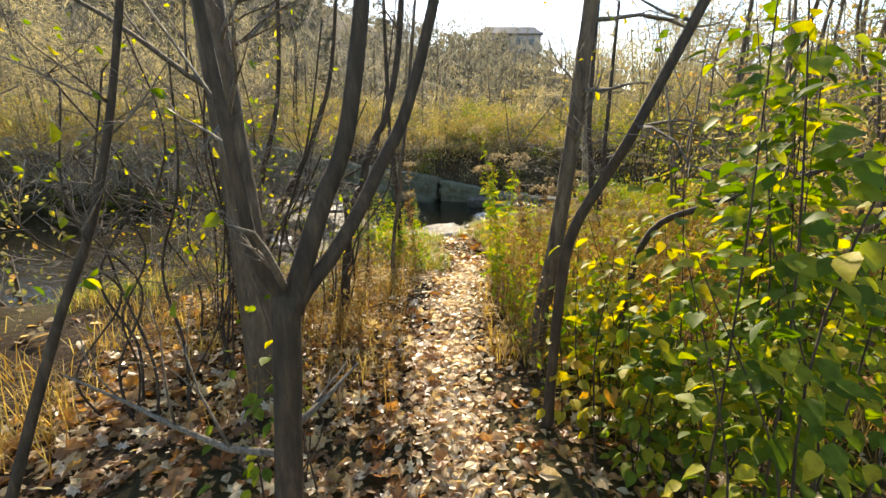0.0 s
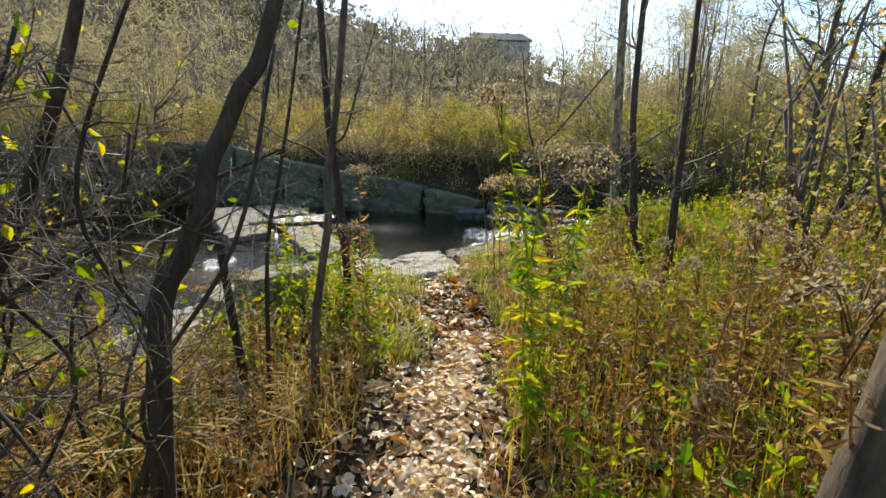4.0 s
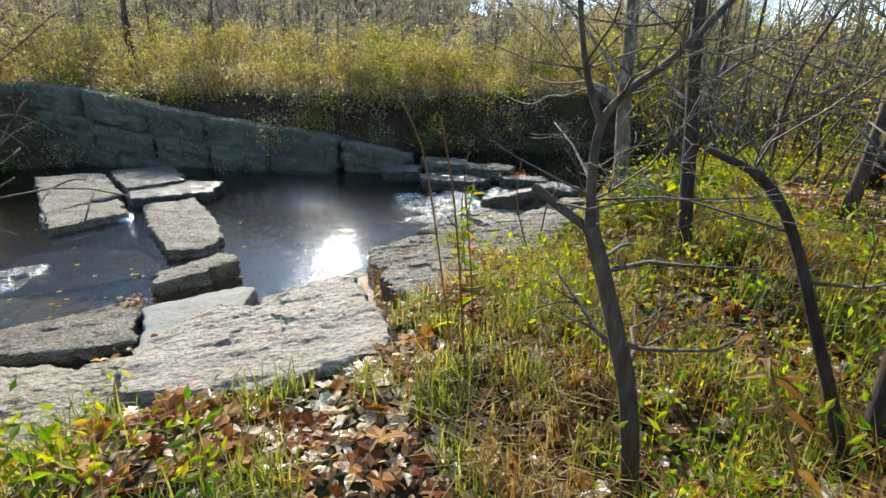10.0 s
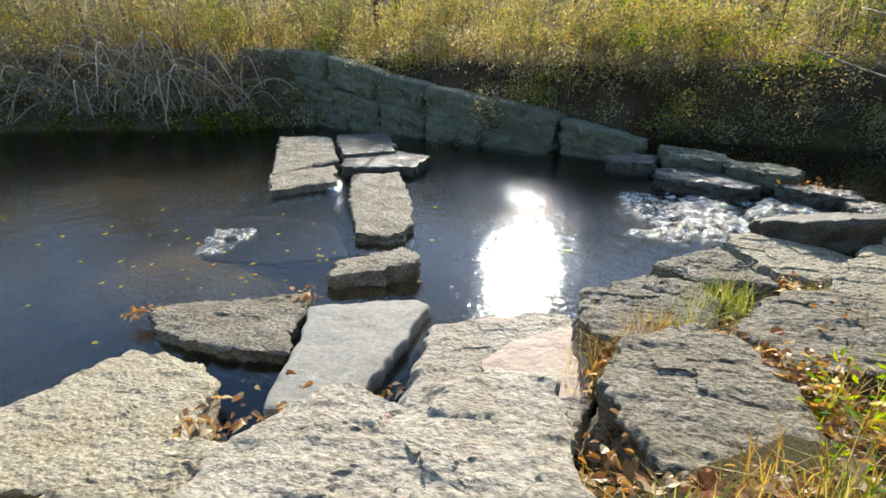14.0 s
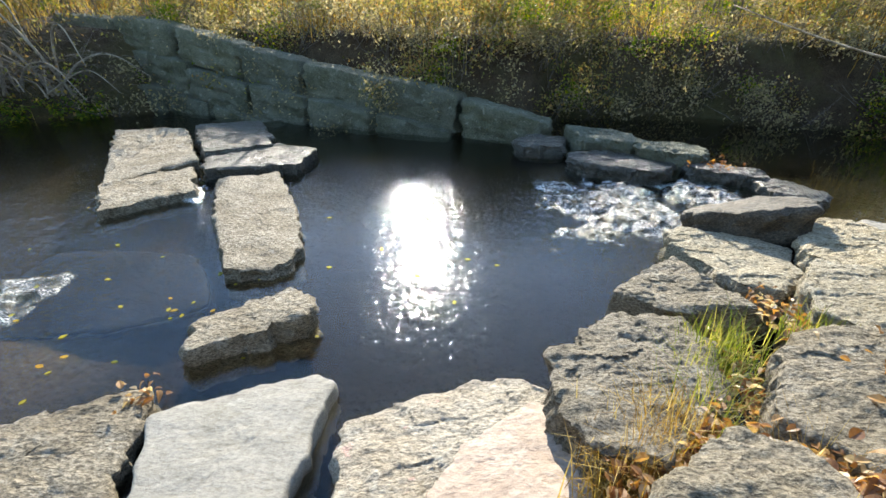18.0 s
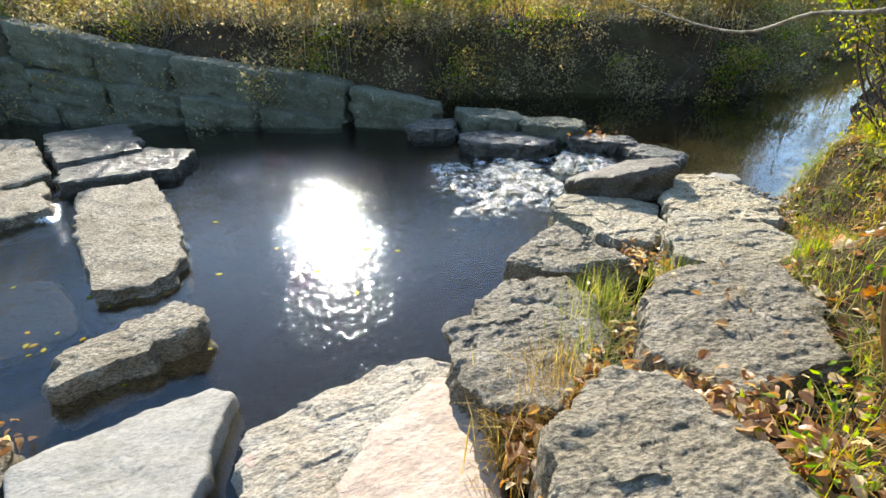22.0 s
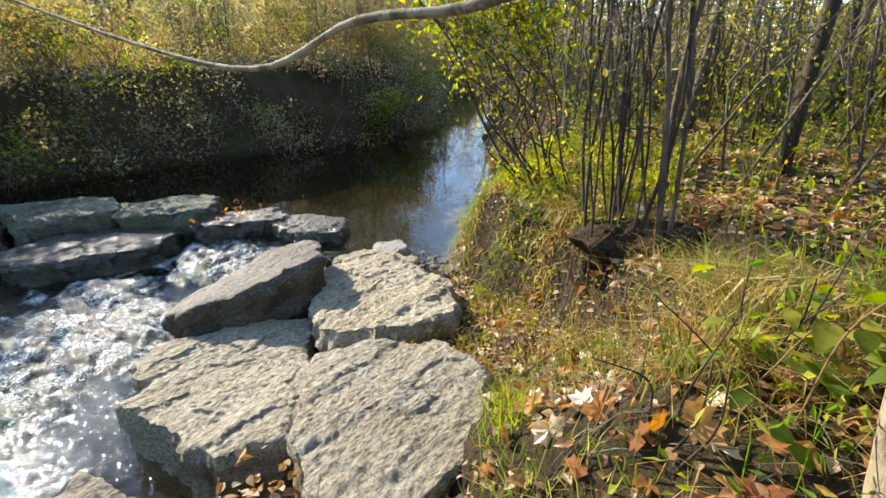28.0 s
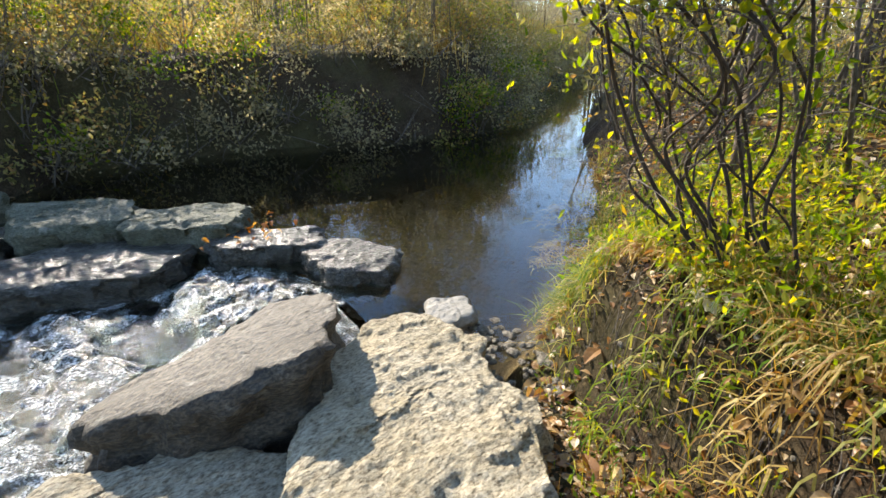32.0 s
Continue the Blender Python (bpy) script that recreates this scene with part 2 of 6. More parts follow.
BARK = bark_material("grey_brown_bark", (0.04, 0.026, 0.015), (0.1, 0.07, 0.043), (0.19, 0.14, 0.09))
BARK_DARK = bark_material("dark_bark", (0.02, 0.012, 0.006), (0.046, 0.029, 0.015), (0.1, 0.067, 0.038))
BARK_PALE = bark_material("pale_patchy_bark", (0.06, 0.042, 0.022), (0.15, 0.112, 0.062), (0.26, 0.2, 0.12), (0.35, 0.285, 0.18))
TWIG = bark_material("twigs", (0.07, 0.055, 0.04), (0.15, 0.12, 0.09), (0.27, 0.23, 0.18), None, 2.0)

PALE_TWIG = bark_material("pale_dry_twigs", (0.16, 0.13, 0.09), (0.32, 0.27, 0.19), (0.5, 0.44, 0.34), None, 2.0)

# earth under leaf litter
SOIL, _n, _l, _b = mat("leafy_soil")
_f = tex_noise(_n, _l, 40, 8, 0.75, "World")
_c = tex_noise(_n, _l, 1.3, 5, 0.6, "World")
_far = tex_noise(_n, _l, 0.25, 6, 0.65, "World")
_cell = _n.new("ShaderNodeTexVoronoi")
_cell.inputs["Scale"].default_value = 14
_geo = _n.new("ShaderNodeNewGeometry")
_l.new(_geo.outputs["Position"], _cell.inputs["Vector"])
_col = ramp(_n, _l, _f, [(0.32, (0.024, 0.017, 0.011)), (0.5, (0.075, 0.054, 0.034)), (0.7, (0.17, 0.125, 0.075))])
_col = mixed(_n, _l, _col, ramp(_n, _l, _c, [(0.4, (0.55, 0.5, 0.45)), (0.6, (1.0, 1.0, 0.9))]), 0.8, "MULTIPLY")
_grass = ramp(_n, _l, _far, [(0.46, (0, 0, 0)), (0.56, (1, 1, 1))])
_col = mixed(_n, _l, _col, (0.09, 0.085, 0.03), mixed(_n, _l, (0, 0, 0), _grass, 0.5))
_sep = _n.new("ShaderNodeSeparateXYZ")
_l.new(_geo.outputs["Position"], _sep.inputs[0])
_silt = ramp(_n, _l, _f, [(0.35, (0.01, 0.008, 0.004)), (0.55, (0.028, 0.021, 0.01)), (0.75, (0.066, 0.047, 0.021))])
_bar = _n.new("ShaderNodeMapRange")
_bar.inputs["From Min"].default_value, _bar.inputs["From Max"].default_value = -0.5, -0.28
_l.new(_sep.outputs["Z"], _bar.inputs["Value"])
_silt = mixed(_n, _l, _silt, ramp(_n, _l, _f, [(0.35, (0.05, 0.036, 0.016)), (0.55, (0.13, 0.095, 0.045)), (0.75, (0.26, 0.2, 0.1))]), _bar.outputs[0])
_wetm = _n.new("ShaderNodeMapRange")
_wetm.inputs["From Min"].default_value, _wetm.inputs["From Max"].default_value = 0.02, -0.16
_l.new(_sep.outputs["Z"], _wetm.inputs["Value"])
_col = mixed(_n, _l, _col, _silt, _wetm.outputs[0])
_l.new(_col, _b.inputs["Base Color"])
_b.inputs["Roughness"].default_value = 0.95
_b.inputs["Specular IOR Level"].default_value = 0.1
bump(_n, _l, [(_c, 0.4, 0.06), (_cell.outputs["Distance"], 0.8, 0.05), (_f, 1.0, 0.04)], _b)


def water_material(name, tint, rough, scale, strength, churn=None):
    """Clear water with two sizes of ripple; round the point churn the ripples are steeper."""
    m, n, l, b = mat(name)
    b.inputs["Base Color"].default_value = (*tint, 1)
    b.inputs["Roughness"].default_value = rough
    b.inputs["IOR"].default_value = 1.33
    b.inputs["Specular IOR Level"].default_value = 0.3
    b.inputs["Transmission Weight"].default_value = 1.0
    b.inputs["Specular Tint"].default_value = (0.7, 0.88, 1.0, 1)
    w1 = tex_noise(n, l, scale, 4, 0.55, "World", (1.3, 0.9, 1.0))
    w2 = tex_noise(n, l, scale * 3.6, 3, 0.5, "World", (1.3, 0.9, 1.0))
    heights = [(w1, strength, 0.045), (w2, strength, 0.017)]
    if churn:
        gg = n.new("ShaderNodeNewGeometry")
        total = None
        for place, reach in churn:
            d = n.new("ShaderNodeVectorMath")
            d.operation = "DISTANCE"
            l.new(gg.outputs["Position"], d.inputs[0])
            d.inputs[1].default_value = place
            mr = n.new("ShaderNodeMapRange")
            mr.inputs["From Min"].default_value, mr.inputs["From Max"].default_value = reach, reach * 0.1
            l.new(d.outputs["Value"], mr.inputs["Value"])
            add = n.new("ShaderNodeMath")
            add.operation = "MAXIMUM"
            add.inputs[1].default_value = 0.0
            l.new(mr.outputs[0], add.inputs[0])
            if total is not None:
                l.new(total, add.inputs[1])
            total = add.outputs[0]
        w3 = n.new("ShaderNodeMath")
        w3.operation = "MULTIPLY"
        l.new(tex_noise(n, l, 13, 2, 0.5, "World", (1.0, 1.4, 1.0)), w3.inputs[0])
        l.new(total, w3.inputs[1])
        heights.append((w3.outputs[0], 1.0, 0.02))
    bump(n, l, heights, b)
    return m


WATER = water_material("creek_water", (0.33, 0.36, 0.32), 0.03, 4.2, 0.32, [((2.9, 10.7, -0.12), 3.4), ((-4.1, 8.2, -0.12), 1.7), ((-3.0, 10.2, -0.12), 1.6), ((-0.8, 12.4, -0.12), 2.2)])
WATER_STILL = water_material("still_water", (0.45, 0.52, 0.45), 0.0, 1.6, 0.05)
FOAM_GLINT, _n, _l, _b = mat("white_water_and_glint")
_ft = tex_noise(_n, _l, 48, 6, 0.75, "World", (1.0, 1.5, 1.0))
_fm = tex_noise(_n, _l, 7, 4, 0.6, "World")
_b.inputs["Base Color"].default_value = (0.5, 0.6, 0.5, 1)
_b.inputs["Specular Tint"].default_value = (1.0, 0.96, 0.86, 1)
_b.inputs["Roughness"].default_value = 0.2
_b.inputs["IOR"].default_value = 1.33
_b.inputs["Transmission Weight"].default_value = 1.0
bump(_n, _l, [(_fm, 0.9, 0.03), (_ft, 1.0, 0.012)], _b)
# diffuse white: foam, and sun glitter painted in as colour
_wd = _n.new("ShaderNodeBsdfDiffuse")
_wd.inputs["Color"].default_value = (0.74, 0.76, 0.73, 1)
_mx = _n.new("ShaderNodeMixShader")
_sum = mixed(_n, _l, ramp(_n, _l, _ft, [(0.45, (0, 0, 0)), (0.62, (1, 1, 1))]), ramp(_n, _l, _fm, [(0.4, (0, 0, 0)), (0.62, (1, 1, 1))]), 1.0, "MULTIPLY")
_l.new(_sum, _mx.inputs[0])
_l.new(_b.outputs[0], _mx.inputs[1])
_l.new(_wd.outputs[0], _mx.inputs[2])
_l.new(_mx.outputs[0], _n["Material Output"].inputs["Surface"])
HOUSE_WALL, _n, _l, _b = mat("grey_siding")
_b.inputs["Base Color"].default_value = (0.2, 0.19, 0.19, 1)
HOUSE_ROOF, _n, _l, _b = mat("dark_shingle_roof")
_b.inputs["Base Color"].default_value = (0.06, 0.055, 0.055, 1)
GLASS, _n, _l, _b = mat("window_glass")
_b.inputs["Base Color"].default_value = (0.03, 0.035, 0.04, 1)
_b.inputs["Roughness"].default_value = 0.08


# ---- building helpers ----
rnd = random.Random(7)
nr = np.random.default_rng(11)


def mesh_object(name, verts, faces, material, parent=None, label="", smooth=True):
    me = bpy.data.meshes.new(name)
    me.from_pydata(verts if isinstance(verts, list) else verts.tolist(), [], faces if isinstance(faces, list) else faces.tolist())
    me.materials.append(material)
    if smooth:
        me.shade_smooth()
    ob = new(name, me)
    if parent:
        ob.parent = parent
    if label:
        ob["label"] = label
    return ob


class Shape:
    """Collects tubes and faces for one mesh."""

    def __init__(self):
        self.v, self.f, self.origin = [], [], None

    def tube(self, path, radii, sides=6, rough=0.0):
        path = [Vector(p) for p in path]
        base = len(self.v)
        side = None
        for i, (p, r) in enumerate(zip(path, radii)):
            d = (path[min(i + 1, len(path) - 1)] - path[max(i - 1, 0)]).normalized()
            if side is None:
                side = d.orthogonal().normalized()
            side = (side - d * side.dot(d)).normalized()
            up = d.cross(side)
            for k in range(sides):
                a = 2 * math.pi * k / sides
                rr = r * (1 + (rough * (noise.noise(p * 7 + Vector((k * 1.7, 0, 0)))) if rough else 0))
                self.v.append(tuple(p + side * (math.cos(a) * rr) + up * (math.sin(a) * rr)))
        for i in range(len(path) - 1):
            for k in range(sides):
                a, b = base + i * sides + k, base + i * sides + (k + 1) % sides
                self.f.append((a, b, b + sides, a + sides))
        self.f.append(tuple(base + k for k in reversed(range(sides))))
        self.f.append(tuple(base + (len(path) - 1) * sides + k for k in range(sides)))

    def make(self, name, material, parent=None, label=""):
        return mesh_object(name, self.v, self.f, material, parent, label)


def curve_path(points, n):
    """A smooth path of n points through a few given ones."""
    pts = [Vector(p) for p in points]
    ext = [2 * pts[0] - pts[1], *pts, 2 * pts[-1] - pts[-2]]
    out = []
    for i in range(n):
        u = i / (n - 1) * (len(pts) - 1)
        k = min(int(u), len(pts) - 2)
        t = u - k
        p0, p1, p2, p3 = ext[k : k + 4]
        out.append(0.5 * (2 * p1 + (p2 - p0) * t + (2 * p0 - 5 * p1 + 4 * p2 - p3) * t * t + (3 * p1 - p0 - 3 * p2 + p3) * t ** 3))
    return out


def kites(pos, direction, size, wide=0.5, fold=0.25, curl=0.0, flat=None):
    """Leaves: a folded blade of six corners each, along the given directions."""
    n = len(pos)
    d = direction / np.linalg.norm(direction, axis=1, keepdims=True)
    r = nr.normal(size=(n, 3)) if flat is None else np.array([[0, 0, 1.0]]) + nr.normal(0, flat, (n, 3))
    s = np.cross(d, r)
    s /= np.linalg.norm(s, axis=1, keepdims=True) + 1e-9
    u = np.cross(s, d)
    L = np.broadcast_to(np.asarray(size, float), (n,))[:, None]
    W = L * wide * 0.5
    base, tip = pos, pos + d * L - u * L * curl
    mid1, mid2 = pos + d * L * 0.35, pos + d * L * 0.7 - u * L * curl * 0.4
    up = u * W * fold * 2
    v = np.stack([base, mid1 + s * W + up, mid2 + s * W * 0.75 + up, tip, mid2 - s * W * 0.75 + up, mid1 - s * W + up, mid1, mid2], 1).reshape(-1, 3)
    o = (np.arange(n) * 8)[:, None]
    f = np.concatenate([o + np.array([[0, 1, 6]]), o + np.array([[0, 6, 5]])]).tolist()
    q = np.concatenate([o + np.array([[6, 1, 2, 7]]), o + np.array([[5, 6, 7, 4]])]).tolist()
    f2 = np.concatenate([o + np.array([[7, 2, 3]]), o + np.array([[4, 7, 3]])]).tolist()
    return v, f + q + f2


def ovate(pos, direction, size, wide=0.65, fold=0.15, curl=0.3, flat=0.4):
    """Broad leaves: a rounded blade of two halves folded along a curved midrib, drawn to a tip."""
    n = len(pos)
    d = direction / np.linalg.norm(direction, axis=1, keepdims=True)
    s = np.cross(d, np.array([[0, 0, 1.0]]) + nr.normal(0, flat, (n, 3)))
    s /= np.linalg.norm(s, axis=1, keepdims=True) + 1e-9
    u = np.cross(s, d)
    L = np.broadcast_to(np.asarray(size, float), (n,))[:, None]
    bend = nr.uniform(0.0, 2.0, (n, 1)) * curl
    v = []
    for q, w in ((0.0, 0.06), (0.12, 0.62), (0.3, 0.97), (0.5, 1.0), (0.7, 0.72), (0.86, 0.36), (1.0, 0.02)):
        mid = pos + d * L * q - u * L * bend * q * q
        side = s * L * wide * 0.5 * w
        wave = u * L * (wide * fold * w + nr.normal(0, 0.012, (n, 1)))
        v += [mid - side + wave, mid, mid + side + wave]
    v = np.stack(v, 1).reshape(-1, 3)
    o = (np.arange(n) * 21)[:, None, None]
    quads = np.array([[3 * k + j, 3 * k + j + 1, 3 * k + j + 4, 3 * k + j + 3] for k in range(6) for j in (0, 1)])[None]
    return v, (o + quads).reshape(-1, 4).tolist()


LOBES = [(0.0, 0.2), (0.5, 0.52), (0.85, 0.4), (1.2, 0.62), (1.55, 0.46), (1.95, 0.58), (2.3, 0.42), (2.7, 0.48), (3.14, 0.14)]


def lobed(pos, size, tilt=0.4):
    """Crumpled five-lobed leaves lying about: a fan of uneven lobes each."""
    n = len(pos)
    ang = np.array([a for a, _ in LOBES] + [-a for a, _ in LOBES[-2:0:-1]])
    rad = np.array([r for _, r in LOBES] + [r for _, r in LOBES[-2:0:-1]])
    k = len(ang)
    up = np.array([[0, 0, 1.0]]) + nr.normal(0, tilt, (n, 3))
    up /= np.linalg.norm(up, axis=1, keepdims=True)
    e1 = np.cross(up, nr.normal(size=(n, 3)))
    e1 /= np.linalg.norm(e1, axis=1, keepdims=True)
    e2 = np.cross(up, e1)
    s = np.broadcast_to(np.asarray(size, float), (n,))[:, None, None]
    bend = nr.uniform(-0.25, 0.6, (n, 1)) * rad[None] ** 2 + nr.normal(0, 0.05, (n, k))
    ring = pos[:, None] + s * (e1[:, None] * (np.cos(ang) * rad)[None, :, None] + e2[:, None] * (np.sin(ang) * rad)[None, :, None] + up[:, None] * bend[..., None])
    v = np.concatenate([pos[:, None], ring], 1).reshape(-1, 3)
    o = (np.arange(n) * (k + 1))[:, None, None]
    tri = np.stack([np.zeros(k, int), 1 + np.arange(k), 1 + (np.arange(k) + 1) % k], 1)[None]
    return v, (o + tri).reshape(-1, 3).tolist()


def small_kites(pos, direction, size, wide=0.5, fold=0.3):
    """Cheap leaves of two triangles each, folded along the middle."""
    n = len(pos)
    d = direction / (np.linalg.norm(direction, axis=1, keepdims=True) + 1e-9)
    s = np.cross(d, nr.normal(size=(n, 3)))
    s /= np.linalg.norm(s, axis=1, keepdims=True) + 1e-9
    u = np.cross(s, d)
    L = np.broadcast_to(np.asarray(size, float), (n,))[:, None]
    W = L * wide * 0.5
    m = pos + d * L * 0.5 + u * W * fold
    v = np.stack([pos, m + s * W, pos + d * L, m - s * W], 1).reshape(-1, 3)
    o = (np.arange(n) * 4)[:, None]
    return v, np.concatenate([o + np.array([[0, 1, 2]]), o + np.array([[0, 2, 3]])]).tolist()


def blades(pos, height, lean, width):
    """Grass blades: two bent segments each."""
    n = len(pos)
    a = nr.uniform(0, 2 * np.pi, n)
    out = np.stack([np.cos(a), np.sin(a), np.zeros(n)], 1)
    side = np.stack([-np.sin(a), np.cos(a), np.zeros(n)], 1)
    h = np.asarray(height)[:, None]
    ln = np.asarray(lean)[:, None] * h
    w = np.broadcast_to(np.asarray(width, float), (n,))[:, None]
    up = np.array([[0, 0, 1.0]])
    p1 = pos + up * h * 0.55 + out * ln * 0.35
    p2 = pos + up * h * (1.0 - 0.35 * np.minimum(np.asarray(lean)[:, None], 2) ) + out * ln
    v = np.stack([pos - side * w, pos + side * w, p1 - side * w * 0.8, p1 + side * w * 0.8, p2], 1).reshape(-1, 3)
    o = (np.arange(n) * 5)[:, None]
    return v, (o + np.array([[0, 1, 3, 2]])).tolist() + (o + np.array([[2, 3, 4]])).tolist()


ROUTE = [(-4, -0.2), (-1, -0.1), (0.5, -0.12), (1.2, -0.02), (1.6, 0.1), (1.8, 0.2), (2.2, 0.32), (2.9, 0.28), (3.5, 0.12), (5, 0.0)]
TRAIL = [(-0.26, -4.2), (-0.26, -3.3), (-0.1, -1.0), (-0.12, 0.5), (0.32, 2.2), (0.28, 2.9), (0.0, 4.4), (0.9, 5.35), (1.9, 6.1), (2.55, 6.6), (3.16, 7.3)]


def route_x(y):
    return np.interp(y, [a for a, _ in ROUTE], [b for _, b in ROUTE])


def off_trail(pos, gap=0.5):
    """True for points that do not hang over the trodden line."""
    keep = np.ones(len(pos), bool)
    for a, b in zip(TRAIL, TRAIL[1:]):
        a, d = np.array(a), np.array(b) - np.array(a)
        t = np.clip((pos[:, :2] - a) @ d / (d @ d), 0, 1)
        keep &= np.hypot(*(pos[:, :2] - a - t[:, None] * d).T) > gap
    return keep


def interp(x, table):
    return np.interp(x, [a for a, _ in table], [b for _, b in table])


NEAR_EDGE = [(-60, 1), (-20, 3.0), (-8, 3.5), (-4.6, 4.1), (-3.4, 5.0), (-2, 5.3), (-0.8, 5.7), (0.4, 6.3), (1.2, 7.3), (2.2, 8.0), (3.4, 8.4), (4.6, 8.7), (5.7, 9.4), (8.5, 11.4), (12, 14.3), (20, 19.5), (60, 34)]
FAR_EDGE = [(-60, 8), (-20, 12.3), (-15.7, 13.7), (-13.9, 14.5), (-11.5, 15.2), (-9.5, 15.9), (-8.5, 16.4), (-7.4, 17.3), (-6.3, 17.7), (-4.9, 17.3), (-3, 16.5), (-1.1, 15.9), (0.84, 15.3), (2.0, 15.4), (3.0, 16.9), (4.5, 17.1), (6, 16.8), (9, 16.2), (12, 15.9), (14, 17.6), (20, 22.5), (60, 42)]


def step(t):
    t = np.clip(t, 0, 1)
    return t * t * (3 - 2 * t)


def bumps(x, y):
    return 0.05 * np.sin(x * 2.1 + 1.3 * np.sin(y * 1.1)) * np.sin(y * 1.9 + x * 0.6) + 0.03 * np.sin(x * 5.3 + y * 2.2) * np.sin(y * 4.7 - x * 1.9)


def ground_z(x, y):
    """Height of the earth: two banks and the creek's bed between them, and the wooded hill behind."""
    x, y = np.asarray(x, float), np.asarray(y, float)
    dn = interp(x, NEAR_EDGE) - y
    df = y - interp(x, FAR_EDGE)
    width = np.interp(x, [-8, -4, -2.2, -1, 0, 1.2, 2.2, 3.0, 3.6, 4.2, 5.2, 6.5, 9], [4.8, 4.4, 4.0, 2.7, 2.6, 3.0, 4.2, 3.0, 2.5, 1.7, 1.1, 2.2, 3.0])
    near = -0.6 + (np.interp(x, [1.8, 2.9, 3.8, 4.6], [1.6, 1.86, 1.8, 1.56]) + 0.02 * np.clip(x - 4, 0, 30)) * step((dn + 0.35) / width)
    lip = np.interp(y, [6.4, 6.9, 7.2, 7.6, 8.2, 8.8, 9.3], [3.95, 4.3, 4.55, 4.78, 5.0, 5.25, 5.7])
    low = np.interp(y, [6.3, 6.8, 7.2, 7.8, 8.5, 9.2], [0.88, 0.6, 0.32, 0.12, 0.08, -0.1])
    cut = (1 - step((x - lip + 0.1) / 0.24)) * step((y - 6.15) / 0.6) * step((x - 3.0) / 0.5) * (dn > -0.3)
    near = near + (np.minimum(near, low) - near) * cut
    far = -0.6 + 2.4 * step((df + 0.4) / 1.9) + 0.03 * np.clip(df - 1.5, 0, 12)
    hill = (24 * step((df - 12) / 130.0) + 10 * step((df - 120) / 250.0)) * (1 - 0.5 * step((x - 8) / 90.0) + 0.6 * step((-x - 4) / 70.0))
    hill = hill + 9 * step((10 - x) / 40.0) * step((df - 55) / 90.0)
    z = np.where(df > -0.4, far + np.where(df > 0, hill, 0), np.where(dn > -0.35, near, -0.6))
    land = np.maximum(step(dn / 1.5), step(df / 1.5))
    path = np.exp(-((x - np.interp(y, [-6, -3, 0, 2, 4], [-0.3, -0.2, 0.0, -0.05, 0.0])) / 0.35) ** 2) * step(dn / 1.5)
    shoal = 0.42 * np.exp(-(((x + 3.9) / 1.2) ** 2 + ((y - 7.4) / 1.0) ** 2)) + 0.22 * np.exp(-(((x + 7.5) / 2.0) ** 2 + ((y - 9.5) / 2.0) ** 2))
    return z + bumps(x, y) * land - 0.05 * path + shoal * (z < -0.3)


def spaced(lo, a, b, hi, fine):
    """Grid lines: fine between a and b, ever wider out to lo and hi."""
    mid = list(np.arange(a, b, fine))
    out, s, p = [], fine, a
    while p > lo:
        s *= 1.14
        p -= s
        out.append(max(p, lo))
    up, s, p = [], fine, mid[-1]
    while p < hi:
        s *= 1.14
        p += s
        up.append(min(p, hi))
    return np.array(out[::-1] + mid + up)


def grid_object(name, xs, ys, height, material):
    X, Y = np.meshgrid(xs, ys)
    v = np.stack([X, Y, height(X, Y)], -1).reshape(-1, 3)
    nx, ny = len(xs), len(ys)
    i = (np.arange(ny - 1)[:, None] * nx + np.arange(nx - 1)[None]).reshape(-1, 1)
    return mesh_object(name, v, i + np.array([[0, 1, nx + 1, nx]]), material)


# ---- ground and water ----
ground = tagged(grid_object("ground", spaced(-450, -8, 10, 450, 0.11), spaced(-300, -5, 20, 900, 0.11), ground_z, SOIL),
                "leaf-covered earth banks of a creek and a wooded hill", "ground", kind="structure")


WEIR = [(1.0, 17.5), (1.7, 14.2), (2.7, 12.9), (3.6, 12.2), (4.25, 11.4), (4.6, 10.7), (4.55, 10.0), (5.0, 9.0)]
LOWER, UPPER = -0.12, 0.0


def water_sheet(name, outline, z, label, material):
    bm = bmesh.new()
    bm.faces.new([bm.verts.new((x, y, z)) for x, y in outline])
    bmesh.ops.triangulate(bm, faces=bm.faces)
    me = bpy.data.meshes.new(name)
    bm.to_mesh(me)
    bm.free()
    me.materials.append(material)
    ob = new(name, me)
    ob.visible_shadow = False
    return tagged(ob, label, "water", kind="structure")


water_sheet("water", [(-60, 0), (5.0, 4.5), *reversed(WEIR), (1.0, 20), (-60, 20)], LOWER, "dark rippled creek water with a bright sun glint", WATER)
water_sheet("water_upper", [*reversed(WEIR), (2.0, 21), (60, 45), (60, 30), (9, 9)][::-1], UPPER, "still dark creek water above the stone weir", WATER_STILL)


# ---- stones ----
OUTLINES = []
STEP = "stepping stones in the creek"
BANK = "slabs along the bank"


